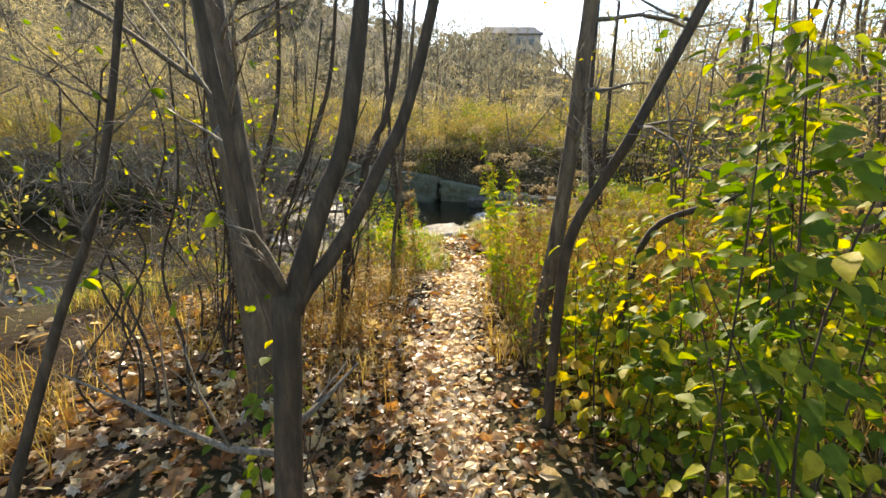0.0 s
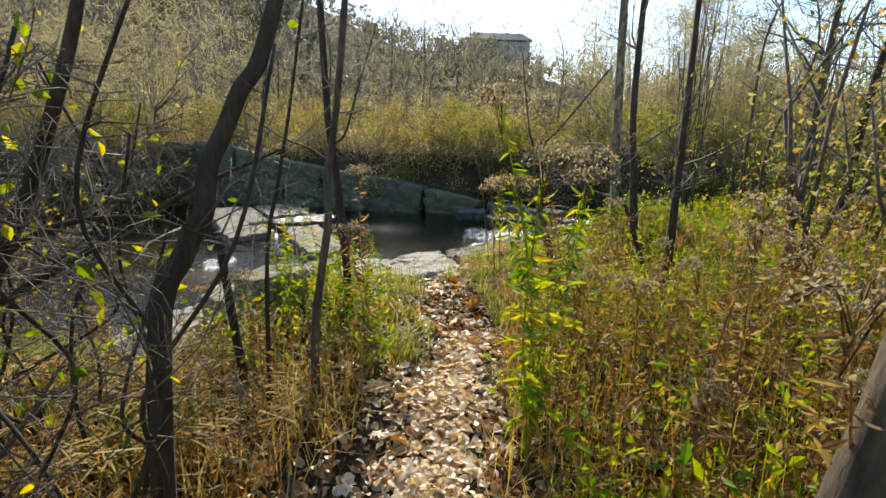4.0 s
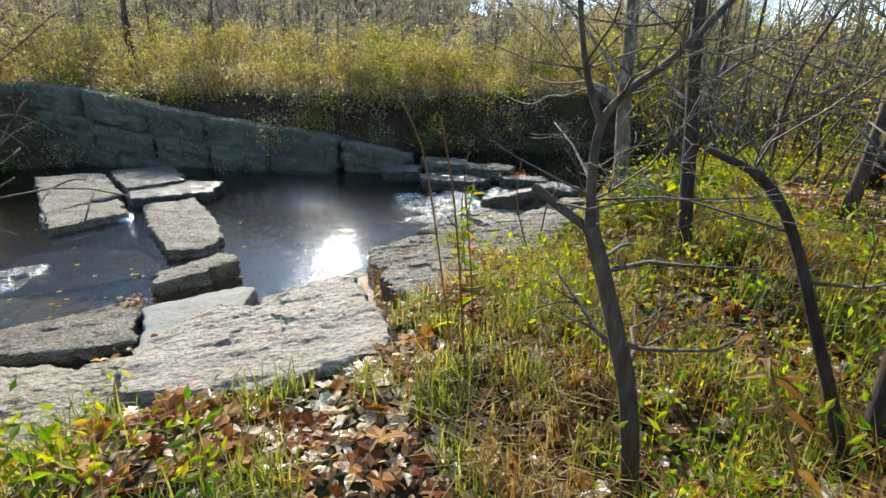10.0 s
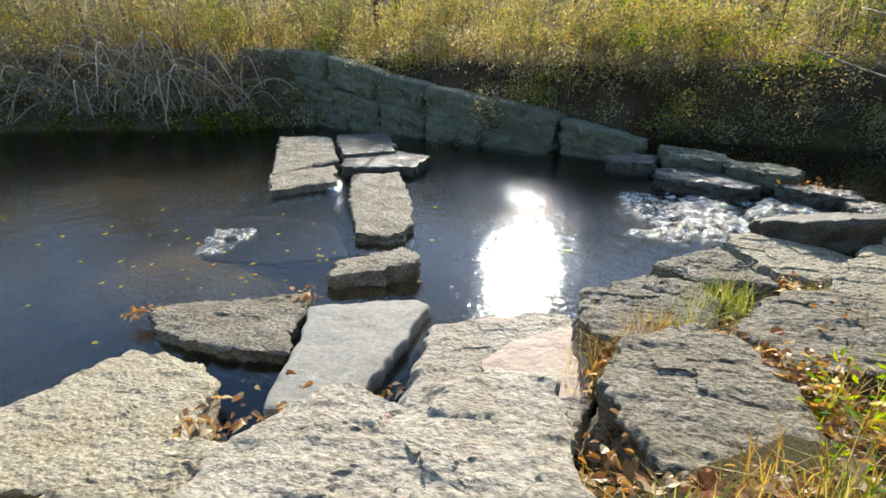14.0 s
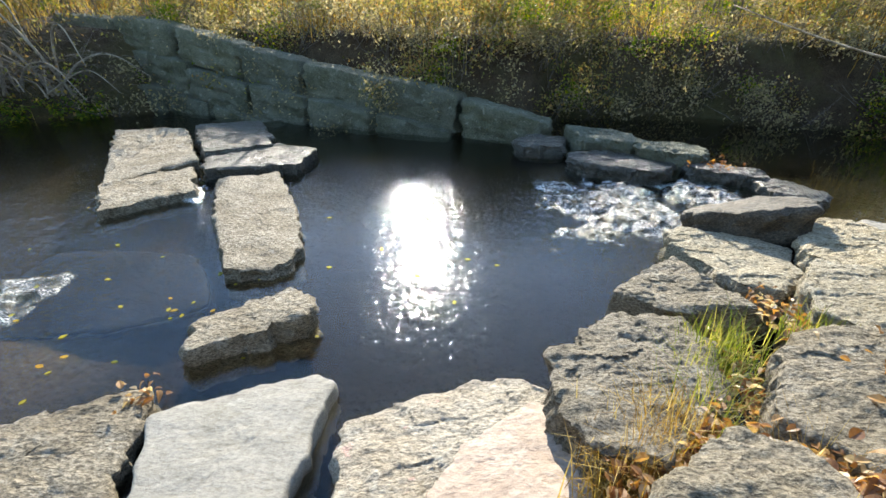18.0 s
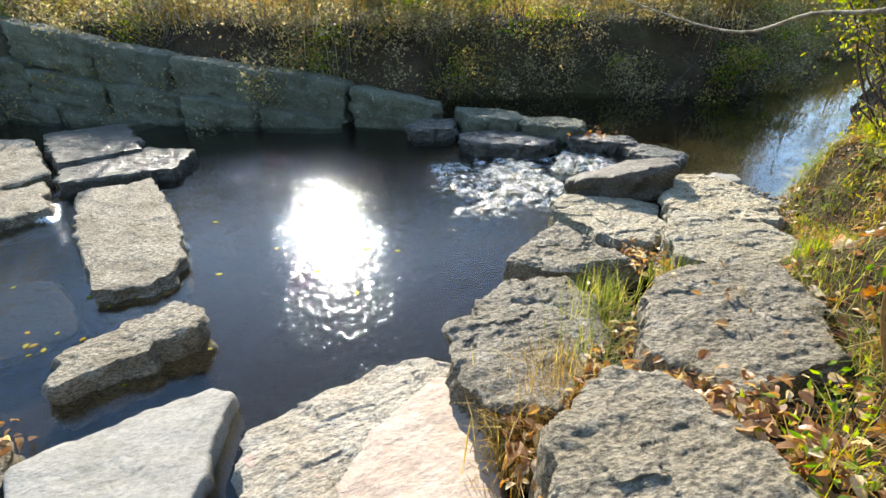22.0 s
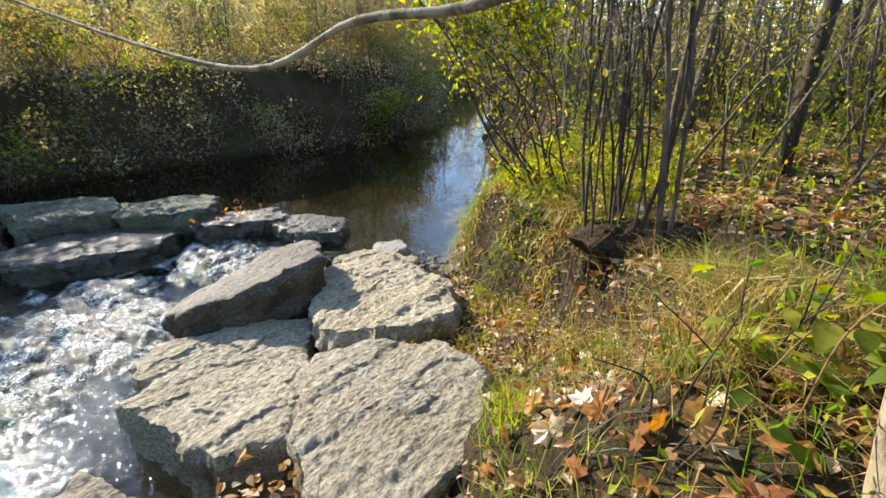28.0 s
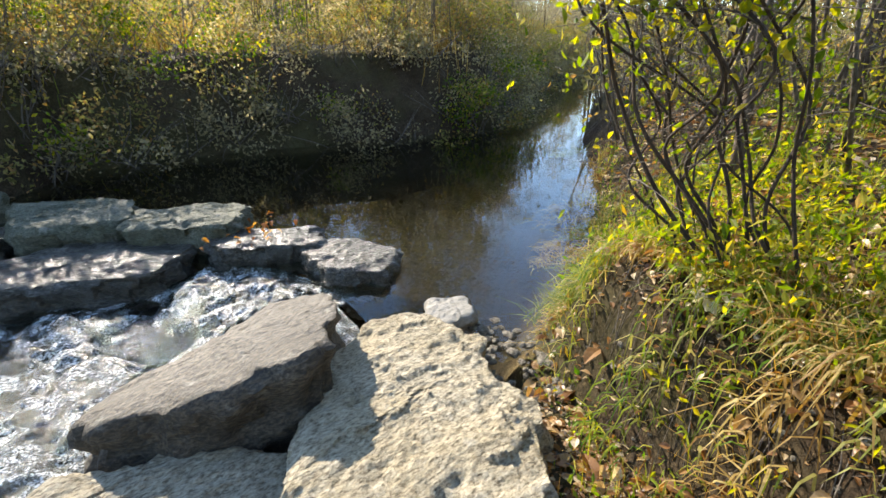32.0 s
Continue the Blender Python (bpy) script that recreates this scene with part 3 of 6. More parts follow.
def stone(name, outline, top, depth, material, label, slope=(0.0, 0.0), bulge=0.012, rough=0.022, round_=0.028, group="", turns=96, cat="rock", chips=1.0, shear=(0.0, 0.0), ridges=0.0, soft=0):
    """A quarried block: rounded outline, uneven top on a slope, craggy sides down to its bed."""
    if group == BANK and outline[0][0] > -3.4 and outline[0][1] > 3.9:
        turns, ridges = 230, 0.45 if material is STONE_PINK else 0.6
    pts = [Vector((x, y, 0)) for x, y in outline]
    area = sum(a.x * b.y - b.x * a.y for a, b in zip(pts, pts[1:] + pts[:1]))
    if area < 0:
        pts.reverse()
    c = sum(pts, Vector()) / len(pts)
    loop, n = [], len(pts)
    length = [(pts[(i + 1) % n] - pts[i]).length for i in range(n)]
    total = sum(length)
    for k in range(turns):
        s = k / turns * total
        i = 0
        while s > length[i]:
            s -= length[i]
            i += 1
        loop.append(pts[i].lerp(pts[(i + 1) % n], s / length[i]))
    for _ in range(soft):
        loop = [(loop[i - 1] + loop[i] + loop[(i + 1) % turns]) / 3 for i in range(turns)]
    loop = [c + ((loop[i - 1] + 4 * loop[i] + loop[(i + 1) % turns]) / 6 - c) * 1.045 for i in range(turns)]
    OUTLINES.append([(p.x, p.y) for p in loop])
    steps_ = turns // 5
    rings = [(q * 0.955 / steps_, 0) for q in range(steps_ + 1)]
    rings += [(0.982, -0.1 * round_), (0.995, -0.5 * round_), (1.0, -1.1 * round_)]
    for q in [(k + 1) / 12 for k in range(12)]:
        rings.append((1.0 + 0.03 * math.sin(q * 9 + c.x * 3) - 0.03 * q, -round_ - q * (depth - round_)))
    verts, faces = [], []
    for j, (s, dz) in enumerate(rings):
        for k, p in enumerate(loop):
            w = c + (p - c) * s
            side = dz < -0.4 * round_
            nz = noise.fractal(Vector((w.x * 2.6, w.y * 3.4, dz * 5 + c.x)), 0.7, 2.1, 5)
            chip = chips * noise.cell(Vector((w.x * 4.0 + nz * 0.6, w.y * 6.0 + nz * 0.6, dz * 7 + c.y)))
            fine = noise.noise(Vector((w.x * 17, w.y * 23, dz * 20)))
            z = top + slope[0] * (w.x - c.x) + slope[1] * (w.y - c.y) + dz + bulge * (1 - s * s)
            out = (p - c).normalized()
            ragged = noise.fractal(Vector((p.x * 7, p.y * 7, c.x)), 0.8, 2.0, 4)
            w = w + out * (rough * (3.4 if group == STEP else 1.6) * ragged * s)
            if side:
                w = w + out * (rough * 1.8 * nz + rough * 0.9 * fine + rough * 0.9 * chip)
                z += rough * 0.4 * nz
            else:
                near_pits = noise.voronoi(Vector((w.x * 9 + nz, w.y * 13 + nz, c.x)))[0]
                z += rough * (0.7 * nz + 0.3 * fine + 0.4 * chip + (0.1 if ridges else 0.4) * min(near_pits[0] * 1.6, 0.8))
                if ridges:
                    u = Vector((w.x * 8 + nz * 0.8, w.y * 21 + nz * 0.8, c.y))
                    ledge = 4.0 * noise.fractal(u * 0.33, 0.8, 2.1, 3)
                    flake = math.floor(ledge) + min(1.0, (ledge - math.floor(ledge)) * 3.0)
                    z += ridges * (0.005 * flake + 0.009 * noise.noise(u * 0.45) + 0.006 * noise.noise(u) + 0.005 * noise.noise(u * 2.3) + 0.003 * noise.noise(u * 5.1))
            k_ = max(0.0, 1 + dz / depth)
            verts.append((w.x + shear[0] * k_, w.y + shear[1] * k_, z))
    for j in range(len(rings) - 1):
        for k in range(turns):
            a, b = j * turns + k, j * turns + (k + 1) % turns
            faces.append((a, a + turns, b + turns, b))
    faces.append(tuple((len(rings) - 1) * turns + k for k in reversed(range(turns))))
    ob = mesh_object(name, verts, faces, material)
    bm = bmesh.new()
    bm.from_mesh(ob.data)
    bmesh.ops.remove_doubles(bm, verts=bm.verts, dist=0.0005)
    bmesh.ops.recalc_face_normals(bm, faces=bm.faces)
    bm.to_mesh(ob.data)
    bm.free()
    ob.data.shade_smooth()
    ob.data.set_sharp_from_angle(angle=radians(48))
    return tagged(ob, label, cat, group)


stone("stepping_stone", [(-6.5, 13.8), (-5.25, 14.0), (-4.22, 12.2), (-5.0, 11.05)], 0.1, 0.7, STONE_TAN, "tan flat-topped stepping stone standing in the creek", (0, 0.05), group=STEP)
stone("stepping_stone", [(-5.1, 11.05), (-4.2, 11.95), (-3.65, 10.9), (-4.45, 10.1)], 0.0, 0.6, STONE_TAN, "tan low stepping stone with a dark wet front", group=STEP)
stone("stepping_stone", [(-5.3, 14.5), (-4.1, 15.0), (-3.25, 13.1), (-4.2, 12.5)], 0.12, 0.7, STONE_WET, "grey wet stepping stone near the far wall", group=STEP)
stone("stepping_stone", [(-4.1, 12.3), (-3.2, 13.3), (-2.4, 13.0), (-2.55, 12.05), (-3.85, 11.7)], 0.06, 0.6, STONE_WET, "dark layered stepping stone near the far wall", group=STEP)
stone("stepping_stone", [(-3.5, 11.4), (-2.7, 11.7), (-2.1, 10.4), (-1.7, 9.25), (-1.78, 8.72), (-2.28, 8.68), (-3.15, 10.45)], 0.0, 0.6, STONE_TAN, "long tan stepping stone with a ragged wet edge", group=STEP)
stone("stepping_stone", [(-2.05, 7.38), (-2.08, 7.8), (-1.5, 8.25), (-1.26, 8.02), (-1.19, 7.76), (-1.7, 7.55)], 0.05, 0.55, STONE_TAN, "small oblong tan stepping stone with layered sides", (0.08, 0), round_=0.08, group=STEP)
stone("stepping_stone", [(-3.42, 6.45), (-3.25, 6.57), (-2.22, 7.0), (-2.08, 6.92), (-2.0, 6.57), (-1.91, 6.18), (-2.19, 6.08), (-3.06, 6.12)], -0.01, 0.5, STONE_TAN, "tan stepping stone with dead leaves at its edge", group=STEP)
stone("stepping_stone", [(-1.97, 6.79), (-1.82, 6.88), (-1.02, 7.19), (-0.88, 7.11), (-0.91, 6.83), (-1.0, 6.03), (-1.05, 5.6), (-1.62, 5.5), (-1.78, 6.31)], 0.02, 0.55, STONE_WHITE, "smooth pale stepping stone leaning on the bank slabs", (0, -0.03), rough=0.01, round_=0.09, group=STEP)
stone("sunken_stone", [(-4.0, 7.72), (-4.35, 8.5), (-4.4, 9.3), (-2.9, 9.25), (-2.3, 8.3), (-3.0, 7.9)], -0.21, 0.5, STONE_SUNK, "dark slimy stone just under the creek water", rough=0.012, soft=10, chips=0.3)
stone("bank_slab", [(-3.22, 4.8), (-3.11, 5.18), (-3.08, 5.84), (-2.42, 5.81), (-2.12, 5.6), (-1.92, 5.2), (-1.67, 4.78), (-2.58, 4.4)], 0.12, 0.6, STONE, "grey rounded bank slab beside the water", (0, -0.18), group=BANK)
stone("bank_slab", [(-1.75, 3.95), (-1.6, 4.4), (-1.4, 4.62), (-1.12, 4.66), (-1.05, 4.2), (-1.2, 3.75)], 0.72, 0.9, STONE, "rough grey bank slab with dead grass round it", (0, -0.05), group=BANK)
stone("bank_slab", [(-0.71, 6.71), (-0.39, 6.84), (0.08, 7.0), (0.39, 6.99), (0.6, 6.75), (0.62, 6.4), (0.45, 5.6), (-0.6, 5.45)], 0.16, 0.7, STONE_PINK, "pinkish cream bank slab at the water with flaked edges", (0.12, -0.1), group=BANK)
stone("slab_flake", [(-0.2, 6.15), (-0.03, 6.42), (0.2, 6.6), (0.42, 6.76), (0.58, 6.6), (0.62, 6.4), (0.5, 5.8), (-0.1, 5.75)], 0.222, 0.16, STONE_ROSE, "smooth pinkish layer of stone lying on the pale slab", (0.12, -0.1), rough=0.012, round_=0.02, turns=120)
stone("bank_slab", [(-0.95, 4.0), (-1.05, 4.5), (-0.75, 5.0), (-0.42, 4.9), (-0.04, 5.2), (0.24, 5.2), (0.3, 4.82), (0.42, 4.3), (0.4, 4.0), (-0.3, 3.8)], 0.9, 1.2, STONE_PINK, "broad pale grey slab with faded pink paint marks", (0.06, -0.08), rough=0.022, group=BANK)
stone("bank_slab", [(0.46, 6.6), (0.56, 6.88), (1.07, 7.33), (1.5, 7.28), (1.58, 7.0), (1.3, 6.45), (0.85, 6.05), (0.55, 6.2)], 0.5, 1.0, STONE_GREY, "dark grey bank slab sloping into the creek", (0, -0.1), rough=0.03, group=BANK)
stone("bank_slab", [(0.5, 5.35), (0.66, 5.77), (1.07, 6.07), (1.32, 5.92), (1.42, 5.5), (1.3, 4.95), (0.7, 4.85)], 0.8, 0.9, STONE_GREY, "grey bank slab with a rough upper face", (0, -0.05), rough=0.022, group=BANK)
stone("bank_slab", [(1.2, 7.71), (1.94, 8.32), (2.2, 7.5), (1.55, 7.5)], 0.4, 0.8, STONE_GREY, "wedge-shaped grey bank slab between larger ones", group=BANK)
stone("bank_slab", [(2.24, 8.9), (2.5, 8.98), (3.15, 8.5), (3.1, 8.25), (2.65, 7.9), (2.4, 8.05)], 0.27, 0.7, STONE, "grey angular bank slab with a bright upper face", (0, -0.08), group=BANK)
stone("bank_slab", [(2.5, 9.48), (2.68, 9.6), (3.0, 9.4), (3.12, 9.45), (3.6, 9.02), (3.25, 8.62), (2.56, 9.08), (2.4, 9.25)], 0.13, 0.6, STONE, "low grey bank slab at the edge of the rapids", group=BANK)
stone("bank_slab", [(1.4, 6.25), (1.9, 6.8), (2.2, 6.9), (2.75, 6.75), (2.6, 6.3), (2.3, 5.95), (1.66, 5.85)], 0.7, 0.8, STONE_GREY, "flat grey bank slab with dead leaves on it", rough=0.018, group=BANK)
stone("bank_slab", [(2.52, 7.35), (2.65, 7.7), (3.07, 8.1), (3.35, 8.0), (3.65, 7.62), (3.6, 7.3), (3.15, 7.0), (2.75, 7.0)], 0.5, 0.8, STONE, "broad flat grey bank slab with a pitted face", rough=0.018, group=BANK)
stone("bank_slab", [(3.42, 8.62), (3.98, 9.4), (4.45, 9.72), (4.7, 9.6), (4.85, 9.1), (4.62, 8.75), (4.66, 8.45), (4.2, 8.02), (3.8, 8.25)], 0.26, 0.7, STONE, "broad layered grey slab at the head of the rapids", (-0.02, -0.06), rough=0.028, group=BANK)
stone("boulder", [(2.68, 9.72), (2.85, 9.98), (3.35, 10.05), (4.0, 10.3), (4.22, 9.9), (3.8, 9.15), (3.3, 9.3)], 0.33, 0.73, STONE_BROWN, "smooth dark boulder between the rapids and the slabs", (0.14, -0.29), round_=0.09, rough=0.03, bulge=0.05, chips=0.2, shear=(0.06, 0.0), soft=12)
stone("pale_rock", [(4.72, 9.55), (4.95, 9.75), (5.2, 9.62), (5.1, 9.4), (4.85, 9.38)], 0.17, 0.35, STONE_WHITE, "small pale rock lying at the head of the rapids", round_=0.07)
stone("bank_rock", [(-2.2, 3.55), (-2.15, 4.02), (-1.7, 4.1), (-1.4, 3.65), (-1.42, 3.15), (-1.65, 3.1)], 0.86, 1.2, STONE, "square-edged grey rock on the creek bank", (0, -0.04), group=BANK)
stone("bank_rock", [(-2.42, 2.35), (-2.48, 2.75), (-2.12, 3.02), (-1.75, 2.7), (-1.72, 2.3), (-2.1, 2.15)], 0.86, 0.8, STONE, "grey rock half sunk in the grassy bank", (0.08, -0.1), group=BANK)
stone("bank_rock", [(-1.55, 2.72), (-1.5, 3.02), (-1.22, 3.12), (-0.98, 2.95), (-1.04, 2.66), (-1.33, 2.56)], 1.3, 0.8, STONE, "squarish grey boulder standing out of the grassy bank", (0.1, -0.1), round_=0.07, group=BANK)
stone("bank_rock", [(-2.1, 1.95), (-2.02, 2.25), (-1.75, 2.35), (-1.5, 2.15), (-1.52, 1.85), (-1.8, 1.78)], 1.05, 0.7, STONE_BROWN, "dark mossy boulder sunk in the grassy bank", (0.0, -0.05), round_=0.14, bulge=0.06, soft=14, group=BANK)
stone("bank_rock", [(-3.1, 4.05), (-2.88, 4.4), (-2.4, 4.1), (-2.4, 3.75), (-2.7, 3.6)], 0.38, 0.8, STONE, "dark grey rock at the water's edge", group=BANK)
stone("bank_rock", [(-3.9, 3.75), (-3.65, 4.0), (-3.35, 3.9), (-3.5, 3.6)], 0.12, 0.5, STONE, "low grey rock at the water's edge", group=BANK)
WEIRG = "weir stones across the creek"
stone("weir_stone", [(2.4, 14.2), (3.5, 13.6), (3.35, 12.7), (2.45, 13.1)], 0.33, 0.8, STONE_WALL, "grey flat weir stone in shade", soft=14, round_=0.07, rough=0.035, group=WEIRG)
stone("weir_stone", [(3.37, 13.2), (4.5, 12.65), (4.15, 12.0), (3.35, 12.5)], 0.3, 0.7, STONE_WALL, "dark weir stone with dry twigs on it", soft=14, rough=0.035, group=WEIRG)
stone("weir_stone", [(2.05, 12.7), (2.86, 13.0), (3.9, 12.3), (3.4, 11.7), (2.2, 12.2)], 0.12, 0.5, STONE_WET, "low wet weir stone glistening in the sun", soft=14, rough=0.035, group=WEIRG)
stone("weir_stone", [(3.95, 12.3), (4.95, 11.75), (4.75, 11.3), (3.95, 11.75)], 0.17, 0.5, STONE_WET, "wet dark weir stone with rust-coloured leaves", soft=14, rough=0.035, group=WEIRG)
stone("weir_stone", [(4.6, 11.4), (5.1, 11.35), (5.35, 10.8), (5.0, 10.45), (4.6, 10.85)], 0.13, 0.5, STONE_WET, "rounded wet weir stone beside the spill", soft=14, rough=0.035, round_=0.1, group=WEIRG)
stone("weir_stone", [(1.3, 13.7), (1.8, 14.2), (2.4, 13.9), (2.1, 13.2), (1.4, 13.3)], 0.12, 0.5, STONE_WET, "low wet weir stone below the block wall", soft=14, rough=0.035, group=WEIRG)

# far retaining wall of quarried blocks: two courses over a footing, stepping down towards the weir
WALL_LINE = [(-10.6, 18.4), (-7.2, 17.3), (-4.9, 16.5), (-3.0, 15.7), (-1.1, 15.1), (0.84, 14.5), (2.5, 13.9)]
WALL_TOP = [(-10.6, 2.1), (-7.6, 1.97), (-5.7, 1.58), (-3.6, 1.22), (-2, 0.98), (-0.5, 0.76), (0.75, 0.55), (2.5, 0.2)]


def along(line, s):
    pts = [Vector((x, y, 0)) for x, y in line]
    for a, b in zip(pts, pts[1:]):
        d = (b - a).length
        if s <= d:
            return a + (b - a) * (s / d), (b - a).normalized()
        s -= d
    return pts[-1], (pts[-1] - pts[-2]).normalized()


WALL_LONG = sum((Vector(b) - Vector(a)).length for a, b in zip(WALL_LINE, WALL_LINE[1:]))
for course, back, drop, deep in ((0, -0.15, 1.48, 0.8), (1, 0.0, 0.74, 0.78), (2, 0.22, 0.0, 0.78)):
    s = (0.3, 1.0, 0.0)[course]
    while s < WALL_LONG - 0.7:
        long_ = rnd.uniform(1.4, 2.1)
        p, d = along(WALL_LINE, s)
        q, _ = along(WALL_LINE, min(s + long_ - 0.1, WALL_LONG))
        n_ = Vector((-d.y, d.x, 0))
        off = back + rnd.uniform(-0.1, 0.08)
        top = float(interp((p.x + q.x) / 2, WALL_TOP)) - drop
        tilt = (float(interp(q.x, WALL_TOP)) - float(interp(p.x, WALL_TOP))) / max(0.3, q.x - p.x)
        o = [p + n_ * off, q + n_ * off, q + n_ * (off + 0.9), p + n_ * (off + 0.9)]
        if top > -0.1:
            stone("wall_block", [(w.x, w.y) for w in o], top + rnd.uniform(-0.05, 0.05), deep, STONE_WALL, "mossy grey block of the far retaining wall", (tilt + rnd.gauss(0, 0.02), 0), rough=0.04, round_=0.17, bulge=0.05, group="blocks of the far retaining wall", turns=60, chips=0.3, soft=4)
        s += long_

# ---- trees ----
def rand_dir(up=0.3):
    a = rnd.uniform(0, 2 * math.pi)
    return Vector((math.cos(a), math.sin(a), up)).normalized()


def branch_out(shape, p, d, length, r, depth, tips, sides=5, wander=0.35, droop=0.0, split=3):
    """A limb with side twigs, thinner at every fork; collects the tips."""
    n = max(4, int(length / 0.18))
    n = min(n, 9)
    path, q, dd = [Vector(p)], Vector(p), Vector(d).normalized()
    for i in range(n):
        dd = (dd + Vector((rnd.gauss(0, 1), rnd.gauss(0, 1), rnd.gauss(0, 1) - droop)) * wander * 0.35).normalized()
        q = q + dd * (length / n)
        path.append(q.copy())
    if shape.origin is not None and not off_trail(np.array([(w.x + shape.origin.x, w.y + shape.origin.y) for w in path]), 0.4).all():
        return
    shape.tube(path, [max(0.0015, r * (1 - 0.75 * i / n)) for i in range(n + 1)], sides if r > 0.012 else 3)
    tips.append((path[-1], dd))
    if depth > 0:
        for _ in range(split):
            k = rnd.randint(1, n - 1)
            side = rand_dir(rnd.uniform(-0.2, 0.6))
            nd = (path[k + 1] - path[k]).normalized() * 0.75 + side * 0.8
            branch_out(shape, path[k], nd, length * rnd.uniform(0.4, 0.7), r * (1 - 0.7 * k / n) * 0.6, depth - 1, tips, sides, wander, droop, split)


def tree(name, label, stems, bark, limbs=(), twig_count=6, twig_len=0.9, twig_depth=2, leaf=None, leaf_n=0, leaf_size=0.05, droop=0.0, start=0.45, cat="tree", group=""):
    """stems: (points, base radius, tip radius). limbs: the same, thinner, each one part. Twigs grow from the stems' upper parts."""
    base = Vector(stems[0][0][0])
    holder = tagged(new(name), label, cat, group)
    holder.location = base
    inv = Matrix.Translation(-base)
    tips, grown = [], []

    def part_of(points, r0, r1, pname):
        path = [inv @ p for p in curve_path(points, max(10, len(points) * 5))]
        n = len(path)
        sh = Shape()
        rad = [r0 + (r1 - r0) * (i / (n - 1)) for i in range(n)]
        if pname == "trunk":
            rad[0] *= 1.35
            rad[1] *= 1.12
        sh.tube(path, rad, 12 if r0 > 0.04 else 8, 0.12)
        sh.make(pname, bark, holder)
        grown.append((path, rad))

    for pts, r0, r1 in stems:
        part_of(pts, r0, r1, "trunk")
    for pts, r0, r1 in limbs:
        part_of(pts, r0, r1, "limb")
    sh = Shape()
    sh.origin = base if base.length > 0.2 else None
    for path, rad in grown:
        for _ in range(twig_count):
            k = rnd.randint(int(len(path) * start), len(path) - 1)
            side = rand_dir(rnd.uniform(0.1, 0.9))
            branch_out(sh, path[k], side, twig_len * rnd.uniform(0.4, 1.1), min(0.016, max(0.004, rad[k] * 0.4)), twig_depth, tips, 5, 0.5, droop)
    if sh.v:
        tagged(sh.make("twig_spray", TWIG, holder), kind="stuff")
    if leaf and leaf_n and tips:
        pos = np.array([tuple(tips[rnd.randrange(len(tips))][0]) for _ in range(leaf_n)]) + nr.normal(0, 0.09, (leaf_n, 3))
        dirs = nr.normal(size=(leaf_n, 3)) - np.array([0, 0, 0.5])
        ok = off_trail(pos + np.array([[base.x, base.y, 0]]), 0.6) if base.length > 0.2 else np.ones(leaf_n, bool)
        pos, dirs = pos[ok], dirs[ok]
        v, f = kites(pos, dirs, nr.uniform(0.6, 1.2, len(pos)) * leaf_size, 0.55)
        tagged(mesh_object("crown", v, f, leaf, holder, smooth=False), kind="stuff")
    return holder


def g(x, y):
    return float(ground_z(x, y))


def on(x, y, dz=-0.06):
    return (x, y, g(x, y) + dz)


# ---- white water ----
def rapids(outline_fn, nx, ny, name, label):
    v = [outline_fn(i / (nx - 1), j / (ny - 1)) for j in range(ny) for i in range(nx)]
    f = [(j * nx + i, (j + 1) * nx + i, (j + 1) * nx + i + 1, j * nx + i + 1) for j in range(ny - 1) for i in range(nx - 1)]
    f = [q for q in f if max(v[k][2] for k in q) > LOWER - 0.004]
    ob = mesh_object(name, v, f, FOAM_GLINT)
    ob.visible_shadow = False
    return tagged(ob, label, "white water", kind="structure")


def spill(a, b, c_, d, z0, z1, chop=0.014):
    """A sheet between four corners that drops from z0 (a, b) to z1 (c, d) and ripples."""
    a, b, c_, d = (Vector((*p, 0)) for p in (a, b, c_, d))

    def at(u, w):
        p = a.lerp(b, u).lerp(d.lerp(c_, u), w)
        n_ = noise.fractal(Vector((p.x * 6, p.y * 6, 1.0)), 0.7, 2.1, 5)
        wide = noise.fractal(Vector((p.x * 1.7, p.y * 1.7, 7.0)), 0.7, 2.1, 3)
        rim = min(1.0, 3.0 * min(u, 1 - u), 3.0 * w, 2.6 * (1 - w))
        rim = min(1.0, max(0.0, rim * (1 + 1.5 * wide)))
        return (p.x, p.y, z0 + (z1 - z0) * (w * w * (3 - 2 * w)) + chop * n_ + 0.4 * chop * noise.noise(Vector((p.x * 19, p.y * 19, 4.0))) - 0.11 * (1 - rim))

    return at


rapids(spill((4.1, 12.0), (4.75, 10.5), (2.9, 10.3), (2.3, 11.7), 0.05, -0.1, 0.035), 150, 150, "rapids", "foaming white water running between the weir stones")
rapids(spill((4.55, 10.7), (4.5, 9.75), (3.5, 9.05), (3.9, 10.3), 0.03, -0.1), 40, 50, "rapids", "narrow foaming spill between the boulder and the slab")
# mostly sun glitter here, partly painted by the material's white patches
rapids(spill((3.9, 12.0), (3.5, 9.7), (1.0, 9.2), (1.2, 12.3), -0.035, -0.05, 0.03), 180, 180, "rapids", "broken water below the weir, its sun sparkle partly painted white")
rapids(spill((-3.75, 8.9), (-3.6, 7.75), (-4.15, 7.45), (-4.6, 8.7), -0.07, -0.1, 0.025), 50, 60, "rapids", "small foaming riffle beside the sunken stone")
rapids(spill((-2.35, 9.9), (-1.85, 8.7), (-1.45, 8.75), (-1.85, 10.2), -0.08, -0.1, 0.02), 40, 60, "rapids", "narrow line of foam beside the long stepping stone")
rapids(spill((-4.35, 11.4), (-3.75, 10.7), (-3.35, 10.5), (-3.7, 11.6), -0.07, -0.1, 0.02), 40, 40, "rapids", "small spill of foam between two stepping stones")

